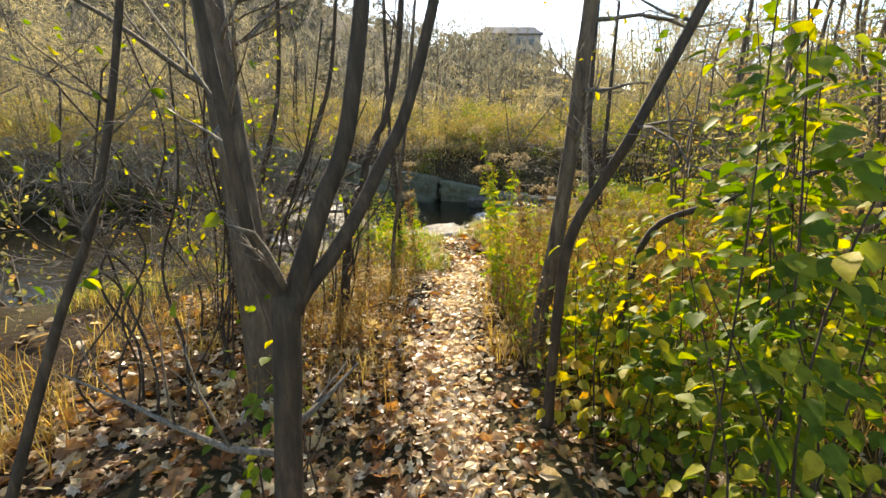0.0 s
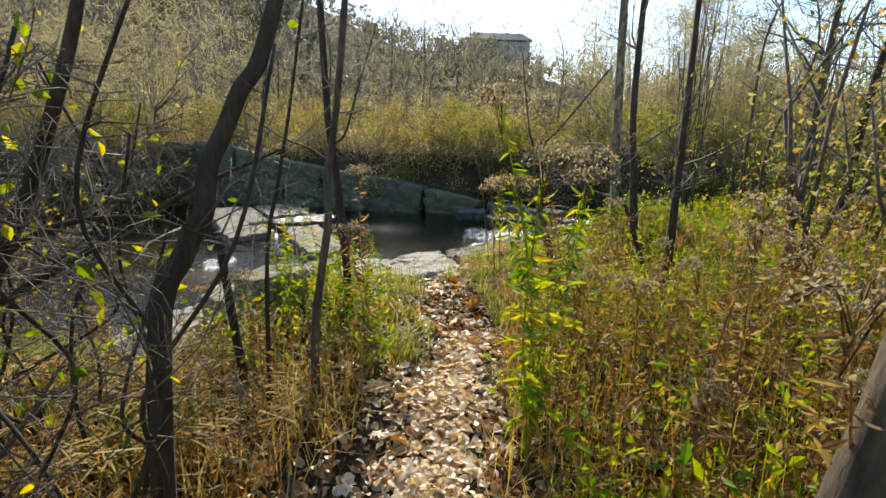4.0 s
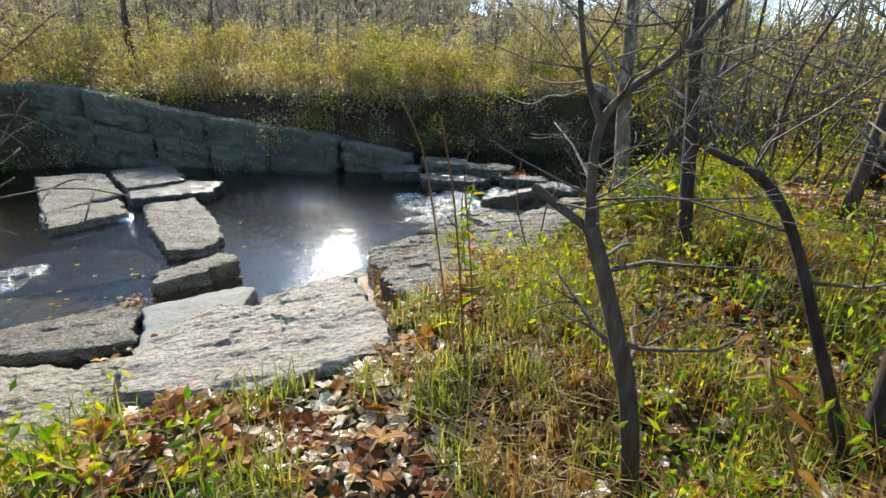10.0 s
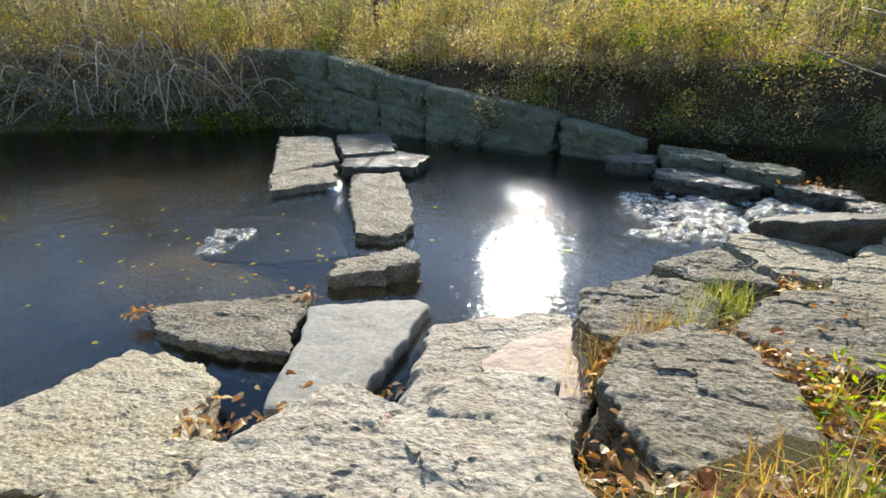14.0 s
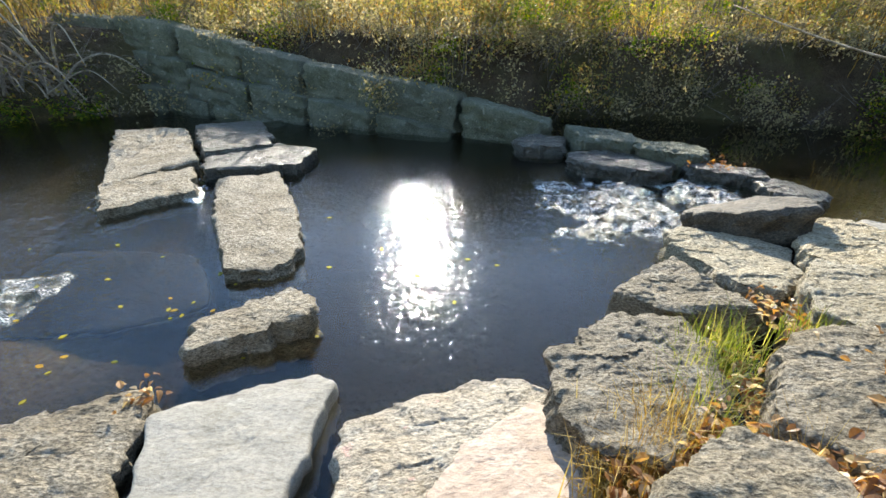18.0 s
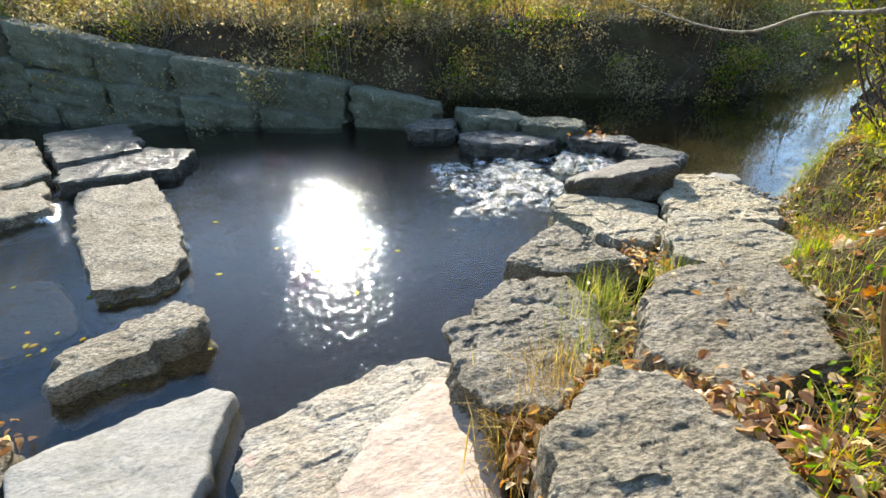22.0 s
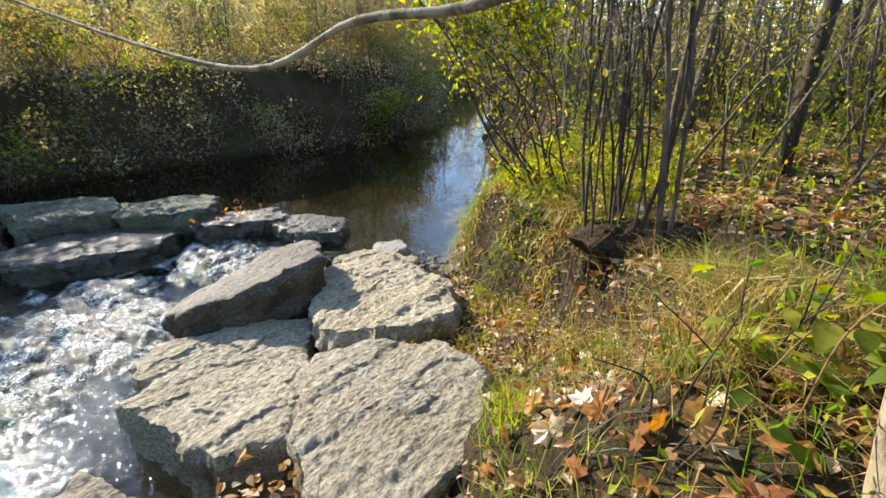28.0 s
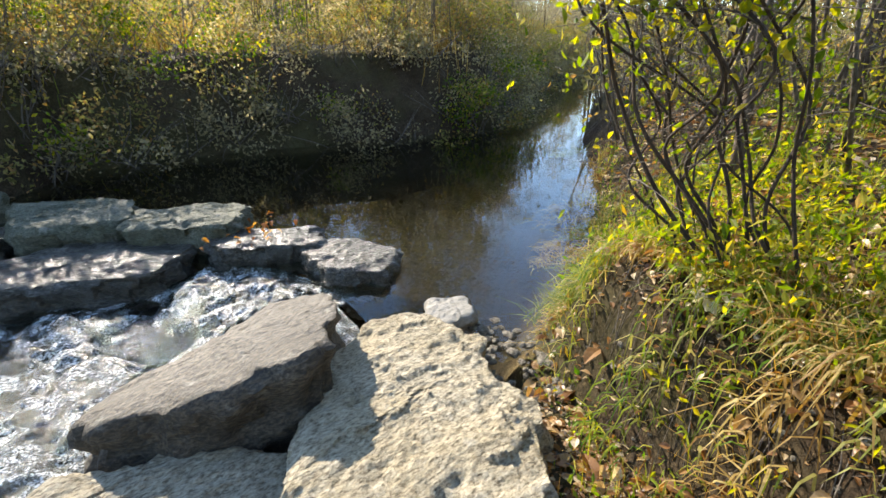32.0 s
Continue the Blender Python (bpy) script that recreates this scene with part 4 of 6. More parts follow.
# ---- trees by the path ----
tree("forked_tree", "dark brown tree beside the leaf-strewn path", [([on(-1.24, -0.8), (-1.24, -0.8, 1.3), (-1.27, -0.79, 2.2), (-1.33, -0.77, 3.2), (-1.45, -0.7, 5.6)], 0.105, 0.07)],
     BARK, twig_count=12, twig_len=1.3, start=0.55, leaf=LEAF_YELLOW, leaf_n=30)
tree("forked_tree", "dark slim tree with a low fork beside the path",
     [([on(-0.78, -1.96), (-0.75, -1.94, 1.5), (-0.71, -1.92, 2.08)], 0.05, 0.045), ([(-0.71, -1.92, 2.02), (-0.6, -1.84, 2.35), (-0.5, -1.78, 2.65), (-0.4, -1.6, 3.6), (-0.35, -1.5, 4.8)], 0.036, 0.02),
      ([(-0.71, -1.92, 2.02), (-0.55, -1.81, 2.22), (-0.42, -1.72, 2.46), (-0.28, -1.63, 2.8), (0.0, -1.4, 4.0)], 0.03, 0.016), ([(-0.71, -1.92, 2.05), (-0.78, -1.96, 2.22), (-0.82, -1.97, 2.6), (-0.95, -1.9, 3.6)], 0.026, 0.012)],
     BARK_DARK, twig_count=6, twig_len=0.8, start=0.45, leaf=LEAF_GREEN, leaf_n=70, leaf_size=0.07)
tree("sapling", "thin curved bare sapling beside the path", [([on(-1.95, -1.85), (-1.68, -1.66, 1.83), (-1.51, -1.53, 2.34), (-1.36, -1.42, 3.1), (-1.2, -1.3, 4.2)], 0.022, 0.01)], BARK_DARK, twig_count=9, twig_len=0.8, start=0.35, leaf=LEAF_YELLOW, leaf_n=18)
tree("leaning_tree", "grey-brown tree leaning slightly beside the path", [([on(0.5, -0.3), (0.54, -0.31, 1.3), (0.62, -0.34, 1.95), (0.7, -0.36, 2.9), (0.8, -0.3, 4.2), (0.9, -0.2, 6.2)], 0.062, 0.035)], BARK, twig_count=10, twig_len=1.2, start=0.5, leaf=LEAF_YELLOW, leaf_n=40)
tree("leaning_tree", "dark tree leaning steeply away from the path", [([on(0.38, -1.15), (0.38, -1.22, 1.7), (0.4, -1.3, 2.12), (0.52, -1.36, 2.4), (0.62, -1.43, 2.65), (1.1, -1.3, 3.6), (1.5, -1.1, 4.6)], 0.029, 0.02)], BARK_DARK, twig_count=8, twig_len=0.8, start=0.6, leaf=LEAF_GREEN, leaf_n=60)
tree("fallen_limb", "dead dark limb leaning through the shrubs", [([on(1.0, -0.5), (1.0, -0.75, 1.92), (1.24, -0.93, 2.18), (1.41, -1.06, 2.27), (1.8, -1.3, 2.5)], 0.022, 0.012)], BARK_DARK, twig_count=4, twig_len=0.5)
tree("bare_tree", "dark spreading tangle of bare limbs beside the path", [([on(-1.8, 0.72), (-1.8, 0.71, 1.2), (-1.75, 0.7, 1.55)], 0.05, 0.042), ([(-1.75, 0.7, 1.5), (-1.52, 0.68, 1.95), (-1.28, 0.65, 2.35), (-1.03, 0.62, 2.95), (-0.9, 0.6, 3.8)], 0.032, 0.012),
      ([(-1.75, 0.7, 1.5), (-1.68, 0.68, 2.1), (-1.45, 0.66, 2.9), (-1.35, 0.6, 4.0)], 0.03, 0.012), ([on(-1.95, 0.6), (-1.95, 0.6, 1.4), (-1.9, 0.58, 2.2), (-1.85, 0.55, 3.6)], 0.028, 0.012)],
     BARK_DARK, limbs=[([(-1.6, 0.68, 1.8), (-1.3, 0.75, 1.98), (-0.95, 0.85, 2.2), (-0.62, 0.95, 2.36)], 0.016, 0.005), ([(-1.5, 0.68, 2.0), (-1.25, 0.6, 2.12), (-0.95, 0.55, 2.16), (-0.7, 0.5, 2.1)], 0.012, 0.004),
                       ([(-1.72, 0.7, 1.55), (-1.5, 0.5, 1.62), (-1.25, 0.35, 1.5), (-1.05, 0.25, 1.25)], 0.011, 0.004), ([(-1.75, 0.7, 1.6), (-2.0, 0.6, 1.9), (-2.3, 0.5, 2.0), (-2.6, 0.4, 2.3)], 0.014, 0.005)],
     twig_count=7, twig_len=0.85, twig_depth=2, start=0.25, leaf=LEAF_YG, leaf_n=70, leaf_size=0.06)
tree("slim_tree", "slim brown tree between the path and the creek", [([on(-0.62, 1.29), (-0.6, 1.29, 1.48), (-0.52, 1.32, 2.0), (-0.52, 1.33, 2.19), (-0.45, 1.36, 2.65), (-0.3, 1.5, 4.2), (-0.2, 1.6, 5.6)], 0.023, 0.012)], BARK, twig_count=8, twig_len=0.8, start=0.6)
tree("sapling", "thin dark sapling between the path and the creek", [([on(-0.9, 1.4), (-0.86, 1.44, 1.8), (-0.79, 1.5, 2.2), (-0.7, 1.56, 2.7), (-0.5, 1.7, 4.0)], 0.013, 0.006)], BARK_DARK, twig_count=6, twig_len=0.6, start=0.5)
tree("leaning_tree", "dark bent tree leaning over the creek bank", [([on(-1.00, 0.49), (-0.92, 0.52, 1.82), (-0.85, 0.58, 2.03), (-0.79, 0.62, 2.17), (-0.77, 0.64, 2.31), (-0.72, 0.67, 2.42), (-0.67, 0.7, 2.55), (-0.59, 0.74, 2.71), (-0.47, 0.84, 3.3), (-0.39, 1.04, 4.6)], 0.04, 0.024)], BARK_DARK, twig_count=5, twig_len=0.9, start=0.75)
tree("slim_tree", "brown tree with bare forked limbs on the creek bank", [([on(-0.6, 2.46), (-0.6, 2.45, 1.4), (-0.63, 2.43, 1.9), (-0.66, 2.42, 2.27), (-0.69, 2.4, 2.6), (-0.7, 2.3, 4.0)], 0.034, 0.02)], BARK_DARK,
     limbs=[([(-0.69, 2.4, 2.38), (-0.62, 2.44, 2.3), (-0.55, 2.47, 2.22), (-0.5, 2.5, 2.1)], 0.008, 0.005), ([(-0.67, 2.41, 2.35), (-0.58, 2.45, 2.43), (-0.5, 2.5, 2.7), (-0.35, 2.6, 3.2)], 0.011, 0.004), ([(-0.64, 2.43, 2.15), (-0.8, 2.5, 2.3), (-1.1, 2.6, 2.42), (-1.5, 2.7, 2.7)], 0.01, 0.004)], twig_count=5, twig_len=0.6, start=0.5)
tree("broken_stub", "broken dead sapling stub leaning by the creek", [([on(-1.06, 1.53), (-1.1, 1.5, 1.6), (-1.12, 1.49, 1.92)], 0.026, 0.02)], BARK_DARK, twig_count=0, cat="dead tree")
tree("forked_sapling", "bare grey sapling with a crooked fork beside the path",
     [([on(1.13, 2.78), (1.08, 2.83, 1.4), (1.0, 2.9, 1.75), (0.93, 2.95, 1.99)], 0.033, 0.025), ([(0.93, 2.95, 1.97), (0.92, 2.96, 2.15), (0.93, 2.96, 2.29), (0.98, 2.92, 2.38), (1.08, 2.84, 2.5), (1.4, 2.7, 2.95)], 0.016, 0.007)],
     BARK, limbs=[([(0.93, 2.96, 2.28), (0.89, 2.99, 2.4), (0.86, 3.01, 2.55), (0.8, 3.1, 3.1)], 0.012, 0.005), ([(0.94, 2.95, 1.97), (0.86, 3.01, 2.03), (0.79, 3.07, 2.09)], 0.015, 0.013)], twig_count=7, twig_len=0.8, start=0.4)
tree("bare_tree", "dark bare shrub with spreading limbs beside the path", [([on(2.0, 2.7), (1.85, 2.85, 1.5), (1.68, 3.02, 2.02), (1.53, 3.23, 2.17)], 0.025, 0.012), ([on(2.05, 2.7), (2.1, 2.8, 1.8), (2.15, 2.9, 2.6), (2.3, 3.2, 4.2)], 0.04, 0.02)], BARK_DARK, twig_count=7, twig_len=0.9, start=0.4)
tree("bare_tree", "dark bare tree with tangled twigs near the creek", [([on(2.6, 4.4), (2.55, 4.5, 2.0), (2.5, 4.6, 3.0), (2.6, 4.8, 5.5)], 0.05, 0.03)], BARK_DARK, twig_count=8, twig_len=1.1, start=0.35)

# ---- the big tree and the clump of stems beside the slabs ----
rnd.seed(3)
nr = np.random.default_rng(5)
tree("sycamore_tree", "tree with pale patchy bark and long bare limbs over the creek",
     [([on(2.98, 5.78), (2.96, 5.8, 1.27), (2.95, 5.86, 1.75), (2.94, 5.93, 2.2), (2.93, 5.95, 2.6), (2.85, 5.95, 4.5), (2.9, 5.9, 7.0)], 0.085, 0.05)],
     BARK_PALE, limbs=[([(2.93, 5.95, 2.16), (2.88, 6.17, 2.3), (2.82, 6.45, 2.36), (2.74, 6.79, 2.34), (2.63, 7.2, 2.37), (2.45, 8.2, 2.6)], 0.018, 0.006),
                       ([(2.93, 5.95, 2.13), (2.87, 6.21, 2.27), (2.82, 6.44, 2.29), (2.75, 6.76, 2.21), (2.68, 7.07, 2.19), (2.6, 7.43, 2.08), (2.47, 8.0, 2.16), (2.2, 8.9, 2.4)], 0.018, 0.005),
                       ([(2.93, 5.95, 2.28), (2.89, 6.13, 2.5), (2.82, 6.4, 2.75), (2.6, 7.0, 3.3)], 0.028, 0.012), ([(2.94, 5.93, 2.03), (2.97, 5.78, 2.06), (3.02, 5.63, 2.17), (3.06, 5.48, 2.23), (3.15, 5.2, 2.15), (3.4, 4.8, 2.3)], 0.012, 0.005)],
     twig_count=5, twig_len=1.0, twig_depth=2, start=0.5)


def stem_clump(name, label, center, count, spread, height, leaf, leaf_n, leaf_size, bark, r=0.016, lean=(0, 0), twig=2, depth=1, start=0.4, foot=0.45):
    stems = []
    for i in range(count):
        a = rnd.uniform(0, 2 * math.pi)
        b = Vector((center[0] + math.cos(a) * rnd.uniform(0.03, spread * foot), center[1] + math.sin(a) * rnd.uniform(0.03, spread * foot), 0))
        b.z = g(b.x, b.y) - 0.05
        h = height * rnd.uniform(0.65, 1.1)
        out = Vector((math.cos(a) * spread * rnd.uniform(-0.4, 1.0) + lean[0], math.sin(a) * spread * rnd.uniform(-0.4, 1.0) + lean[1], 0)) * rnd.uniform(0.4, 1.1)
        stems.append(([b, b + out * 0.25 + Vector((rnd.gauss(0, 0.05), rnd.gauss(0, 0.05), h * 0.22)), b + out * 0.45 + Vector((rnd.gauss(0, 0.09), rnd.gauss(0, 0.09), h * 0.45)), b + out * 0.7 + Vector((rnd.gauss(0, 0.13), rnd.gauss(0, 0.13), h * 0.7)), b + out * 1.15 + Vector((0, 0, h))], r * rnd.uniform(0.6, 1.3), 0.005))
    return tree(name, label, stems, bark, twig_count=twig, twig_len=0.55, twig_depth=depth, leaf=leaf, leaf_n=leaf_n, leaf_size=leaf_size, start=start, cat="shrub")


stem_clump("multi_stem_bush", "clump of many bare dark stems on the bank", (4.68, 7.14), 15, 0.65, 3.8, LEAF_YG, 420, 0.045, BARK_DARK, 0.0095, (0.05, 0.3), 10, 2, 0.3, 0.32)
stem_clump("multi_stem_bush", "clump of thicker grey stems behind the slabs", (4.75, 6.82), 4, 0.3, 4.6, LEAF_YG, 60, 0.05, BARK, 0.018, (0.1, 0.3), 7)
stem_clump("leafy_shrub", "shrub with yellow-green leaves hanging over the water", (5.35, 7.85), 11, 0.5, 1.7, LEAF_YG, 2600, 0.052, BARK_DARK, 0.009, (-0.5, 0.75), 7, 2, 0.78)
stem_clump("leafy_shrub", "shrub with yellow-green leaves hanging over the bank", (5.5, 8.2), 8, 0.5, 1.3, LEAF_YG, 450, 0.045, BARK_DARK, 0.009, (-0.45, 0.35), 6, 2, 0.5)

# ---- shrubs by the path ----
def big_leaf_plant(name, label, center, stems, height, spread, n, size, leaf, lean=(0, 0), gap=0.68):
    """Upright leafy stems with broad leaves in pairs along them."""
    holder = tagged(new(name), label, "shrub")
    base = Vector(on(center[0], center[1], -0.03))
    holder.location = base
    pos, dirs = [], []
    for i in range(stems):
        a = rnd.uniform(0, 2 * math.pi)
        b = Vector((math.cos(a), math.sin(a), 0)) * rnd.uniform(0, spread * 0.7)
        b.z = g(base.x + b.x, base.y + b.y) - 0.04 - base.z
        h = height * rnd.uniform(0.55, 1.1)
        path = curve_path([b, b + Vector((rnd.gauss(0, 0.06), rnd.gauss(0, 0.06), h * 0.5)), b + Vector((rnd.gauss(0, 0.12) + lean[0], rnd.gauss(0, 0.12) + lean[1], h))], 12)
        sh = Shape()
        sh.tube(path, [0.0055 * (1 - 0.7 * k / 11) for k in range(12)], 5)
        sh.make("stem", BARK_DARK, holder)
        for _ in range(n // stems):
            k = rnd.uniform(2.0, 10.9)
            p = path[int(k)].lerp(path[int(k) + 1], k % 1)
            d = rand_dir(rnd.uniform(-0.5, 0.3))
            pos.append(tuple(p + d * rnd.uniform(0.02, 0.22)))
            dirs.append((d.x, d.y, d.z - 0.25))
    pos, dirs = np.array(pos), np.array(dirs)
    ok = off_trail(pos + np.array([[base.x, base.y, 0]]), gap)
    pos, dirs = pos[ok], dirs[ok]
    v, f = ovate(pos, dirs, nr.uniform(0.55, 1.15, len(pos)) * size, 0.66, 0.15, 0.2, 0.4)
    tagged(mesh_object("foliage", v, f, leaf, holder, smooth=True), kind="stuff")
    return holder


big_leaf_plant("leafy_shrub", "tall shrub with broad sunlit green leaves by the path", (0.76, -2.2), 7, 2.3, 0.35, 460, 0.08, LEAF_GREEN, (-0.05, 0.1))
big_leaf_plant("leafy_shrub", "dense shrub with broad green leaves by the path", (1.15, -1.7), 13, 1.9, 0.6, 1300, 0.075, LEAF_GREEN)
big_leaf_plant("leafy_shrub", "low shrub with broad green leaves by the path", (0.72, -1.55), 9, 1.1, 0.35, 420, 0.07, LEAF_GREEN)
big_leaf_plant("leafy_shrub", "dense green shrub further from the path", (1.9, -1.2), 12, 1.5, 0.7, 520, 0.095, LEAF_GREEN)
big_leaf_plant("yellow_shrub", "low shrub with bright yellow leaves by the path", (0.66, -1.12), 9, 1.15, 0.3, 300, 0.085, LEAF_YELLOW, gap=0.46)
big_leaf_plant("leafy_shrub", "low green shrub beneath the leaning trees", (1.05, -0.6), 10, 0.9, 0.5, 380, 0.08, LEAF_GREEN)
big_leaf_plant("leafy_shrub", "sparse shrub with small green leaves beneath the forked tree", (-0.85, -1.5), 6, 1.1, 0.3, 90, 0.07, LEAF_GREEN)
big_leaf_plant("leafy_shrub", "young plant with yellow-green lobed leaves by the slabs", (2.6, 5.0), 6, 0.55, 0.3, 90, 0.11, LEAF_GOLD)
big_leaf_plant("leafy_shrub", "small plant with pale green leaves below the big tree", (3.02, 6.22), 5, 0.5, 0.16, 60, 0.09, LEAF_GREEN)
big_leaf_plant("leafy_shrub", "low plant with small bright green leaves by the slabs", (1.95, 5.6), 5, 0.3, 0.14, 70, 0.06, LEAF_GREEN)
big_leaf_plant("leafy_shrub", "young plant with bright yellow-green leaves near the big tree", (3.28, 6.1), 4, 0.5, 0.1, 40, 0.08, LEAF_YG)
for i, (x, y, h) in enumerate([(-1.6, -0.4, 2.1), (-1.2, 0.35, 1.7), (-2.1, 0.4, 2.2), (-1.9, -0.9, 1.9), (-1.75, 0.9, 1.6)]):
    stem_clump("thorny_shrub", "tangled bare shrub with a few yellow leaves", (x, y), 7, 0.6, h, LEAF_YG, 90, 0.05, BARK_DARK, 0.009, (0.15, 0.0), 8, 2)
for x, y in [(-3.55, 3.15), (-3.1, 2.3), (-4.1, 2.8)]:
    stem_clump("bare_shrub", "pale twiggy shrub with few yellow leaves on the creek bank", (x, y), 7, 0.6, 1.3, LEAF_YELLOW, 150, 0.05, PALE_TWIG, 0.012, (0.2, 0.1), 7, 2)

def bramble(label, points, n_groups, size, leaf):
    """An arching cane with broad leaves in threes along it."""
    holder = tagged(new("bramble"), label, "bramble", "brambles beside the slabs")
    base = Vector(on(points[0][0], points[0][1], -0.03))
    holder.location = base
    path = curve_path([Vector((0, 0, 0))] + [Vector((x, y, g(x, y) + z)) - base for x, y, z in points[1:]], 24)
    sh = Shape()
    sh.tube(path, [0.0045 * (1 - 0.6 * k / 23) for k in range(24)], 5)
    pos, dirs = [], []
    for i in range(n_groups):
        k = 6 + int(17 * i / max(1, n_groups - 1))
        d = rand_dir(rnd.uniform(0.0, 0.5))
        tip = path[k] + d * rnd.uniform(0.04, 0.09)
        sh.tube([path[k], (path[k] + tip) / 2 + Vector((0, 0, 0.006)), tip], [0.002, 0.0016, 0.001], 4)
        for turn in (-1.25, 0.0, 1.25):
            a = math.atan2(d.y, d.x) + turn + rnd.gauss(0, 0.15)
            pos.append(tuple(tip))
            dirs.append((math.cos(a), math.sin(a), rnd.uniform(-0.45, 0.15)))
    sh.make("cane", BRUSH_RUST, holder)
    pos, dirs = np.array(pos), np.array(dirs)
    ok = off_trail(pos + np.array([[base.x, base.y, 0]]), 0.78)
    pos, dirs = pos[ok], dirs[ok]
    v, f = ovate(pos, dirs, nr.uniform(0.75, 1.15, len(pos)) * size, 0.8, 0.12, 0.15, 0.25)
    tagged(mesh_object("foliage", v, f, leaf, holder, smooth=True), kind="stuff")


for pts, n_, s_, m_ in [([(3.35, 5.75), (3.2, 5.85, 0.4), (3.0, 5.98, 0.42), (2.9, 6.02, 0.3)], 9, 0.075, LEAF_YG), ([(3.4, 5.6), (3.3, 5.75, 0.35), (3.1, 5.9, 0.3)], 8, 0.075, LEAF_YG), ([(3.3, 5.9), (3.15, 6.0, 0.3), (3.0, 6.1, 0.25)], 7, 0.07, LEAF_YG), ([(3.5, 5.7), (3.4, 5.8, 0.3), (3.2, 5.85, 0.2)], 7, 0.07, LEAF_YG),
                        ([(1.95, 4.75), (1.9, 4.9, 0.3), (1.75, 5.0, 0.25)], 7, 0.07, LEAF_YG), ([(2.2, 4.9), (2.05, 5.0, 0.35), (1.85, 5.05, 0.3)], 8, 0.07, LEAF_YG), ([(2.75, 4.75), (2.6, 5.0, 0.3), (2.35, 5.2, 0.3), (2.15, 5.3, 0.12)], 8, 0.085, LEAF_YG), ([(2.9, 4.9), (2.7, 5.15, 0.35), (2.4, 5.4, 0.22)], 7, 0.08, LEAF_YG),
                        ([(2.6, 4.6), (2.45, 4.85, 0.32), (2.3, 5.0, 0.2)], 7, 0.09, LEAF_YG), ([(3.1, 5.35), (2.9, 5.5, 0.3), (2.65, 5.6, 0.22)], 7, 0.07, LEAF_GREEN),
                        ([(3.0, 4.6), (3.2, 4.9, 0.4), (3.1, 5.2, 0.2)], 7, 0.08, LEAF_GREEN), ([(2.4, 4.3), (2.3, 4.6, 0.35), (2.1, 4.8, 0.15)], 7, 0.085, LEAF_YG), ([(3.5, 5.2), (3.4, 5.5, 0.3), (3.2, 5.7, 0.2)], 6, 0.075, LEAF_YG)]:
    bramble("bramble cane with yellow-green leaves arching over the litter", pts, n_, s_, m_)
tree("dead_stick", "bare forked brown stick leaning beside the slabs", [([on(1.9, 5.31), (1.82, 5.5, 1.04), (1.78, 5.62, 1.35), (1.8, 5.63, 1.7)], 0.011, 0.004)], BRUSH_RUST, twig_count=2, twig_len=0.25, twig_depth=0, cat="dead plant")
tree("dead_stick", "bare brown stick standing among the dry leaves", [([on(2.0, 5.58), (2.06, 5.6, 1.2), (2.1, 5.58, 1.36), (2.2, 5.57, 1.52)], 0.009, 0.004)], BRUSH_RUST, twig_count=1, twig_len=0.15, twig_depth=0, cat="dead plant")
stone("root_mound", [(4.45, 7.0), (4.62, 7.16), (4.95, 7.05), (5.1, 6.75), (4.85, 6.55), (4.55, 6.65)], g(4.85, 6.95) + 0.06, 0.7, SOIL, "dark mound of earth and roots under the bush stems", rough=0.07, round_=0.08, turns=72, cat="earth mound", soft=3)
for pts in ([on(3.6, 7.05, 0.0), (3.75, 7.2, g(3.75, 7.2) + 0.05), (3.95, 7.15, g(3.95, 7.15) + 0.06), (4.2, 6.95, g(4.2, 6.95) + 0.12)], [on(3.7, 7.4, -0.02), (3.78, 7.5, g(3.78, 7.5) + 0.1), (3.82, 7.62, g(3.82, 7.62) + 0.12)], [on(3.3, 6.2, 0.0), (3.6, 6.35, g(3.6, 6.35) + 0.08), (3.9, 6.3, g(3.9, 6.3) + 0.05)]):
    tree("fallen_branch", "dry brown branch lying on the leaves", [(pts, 0.011, 0.004)], BARK, twig_count=3, twig_len=0.2, twig_depth=0, cat="fallen branch")

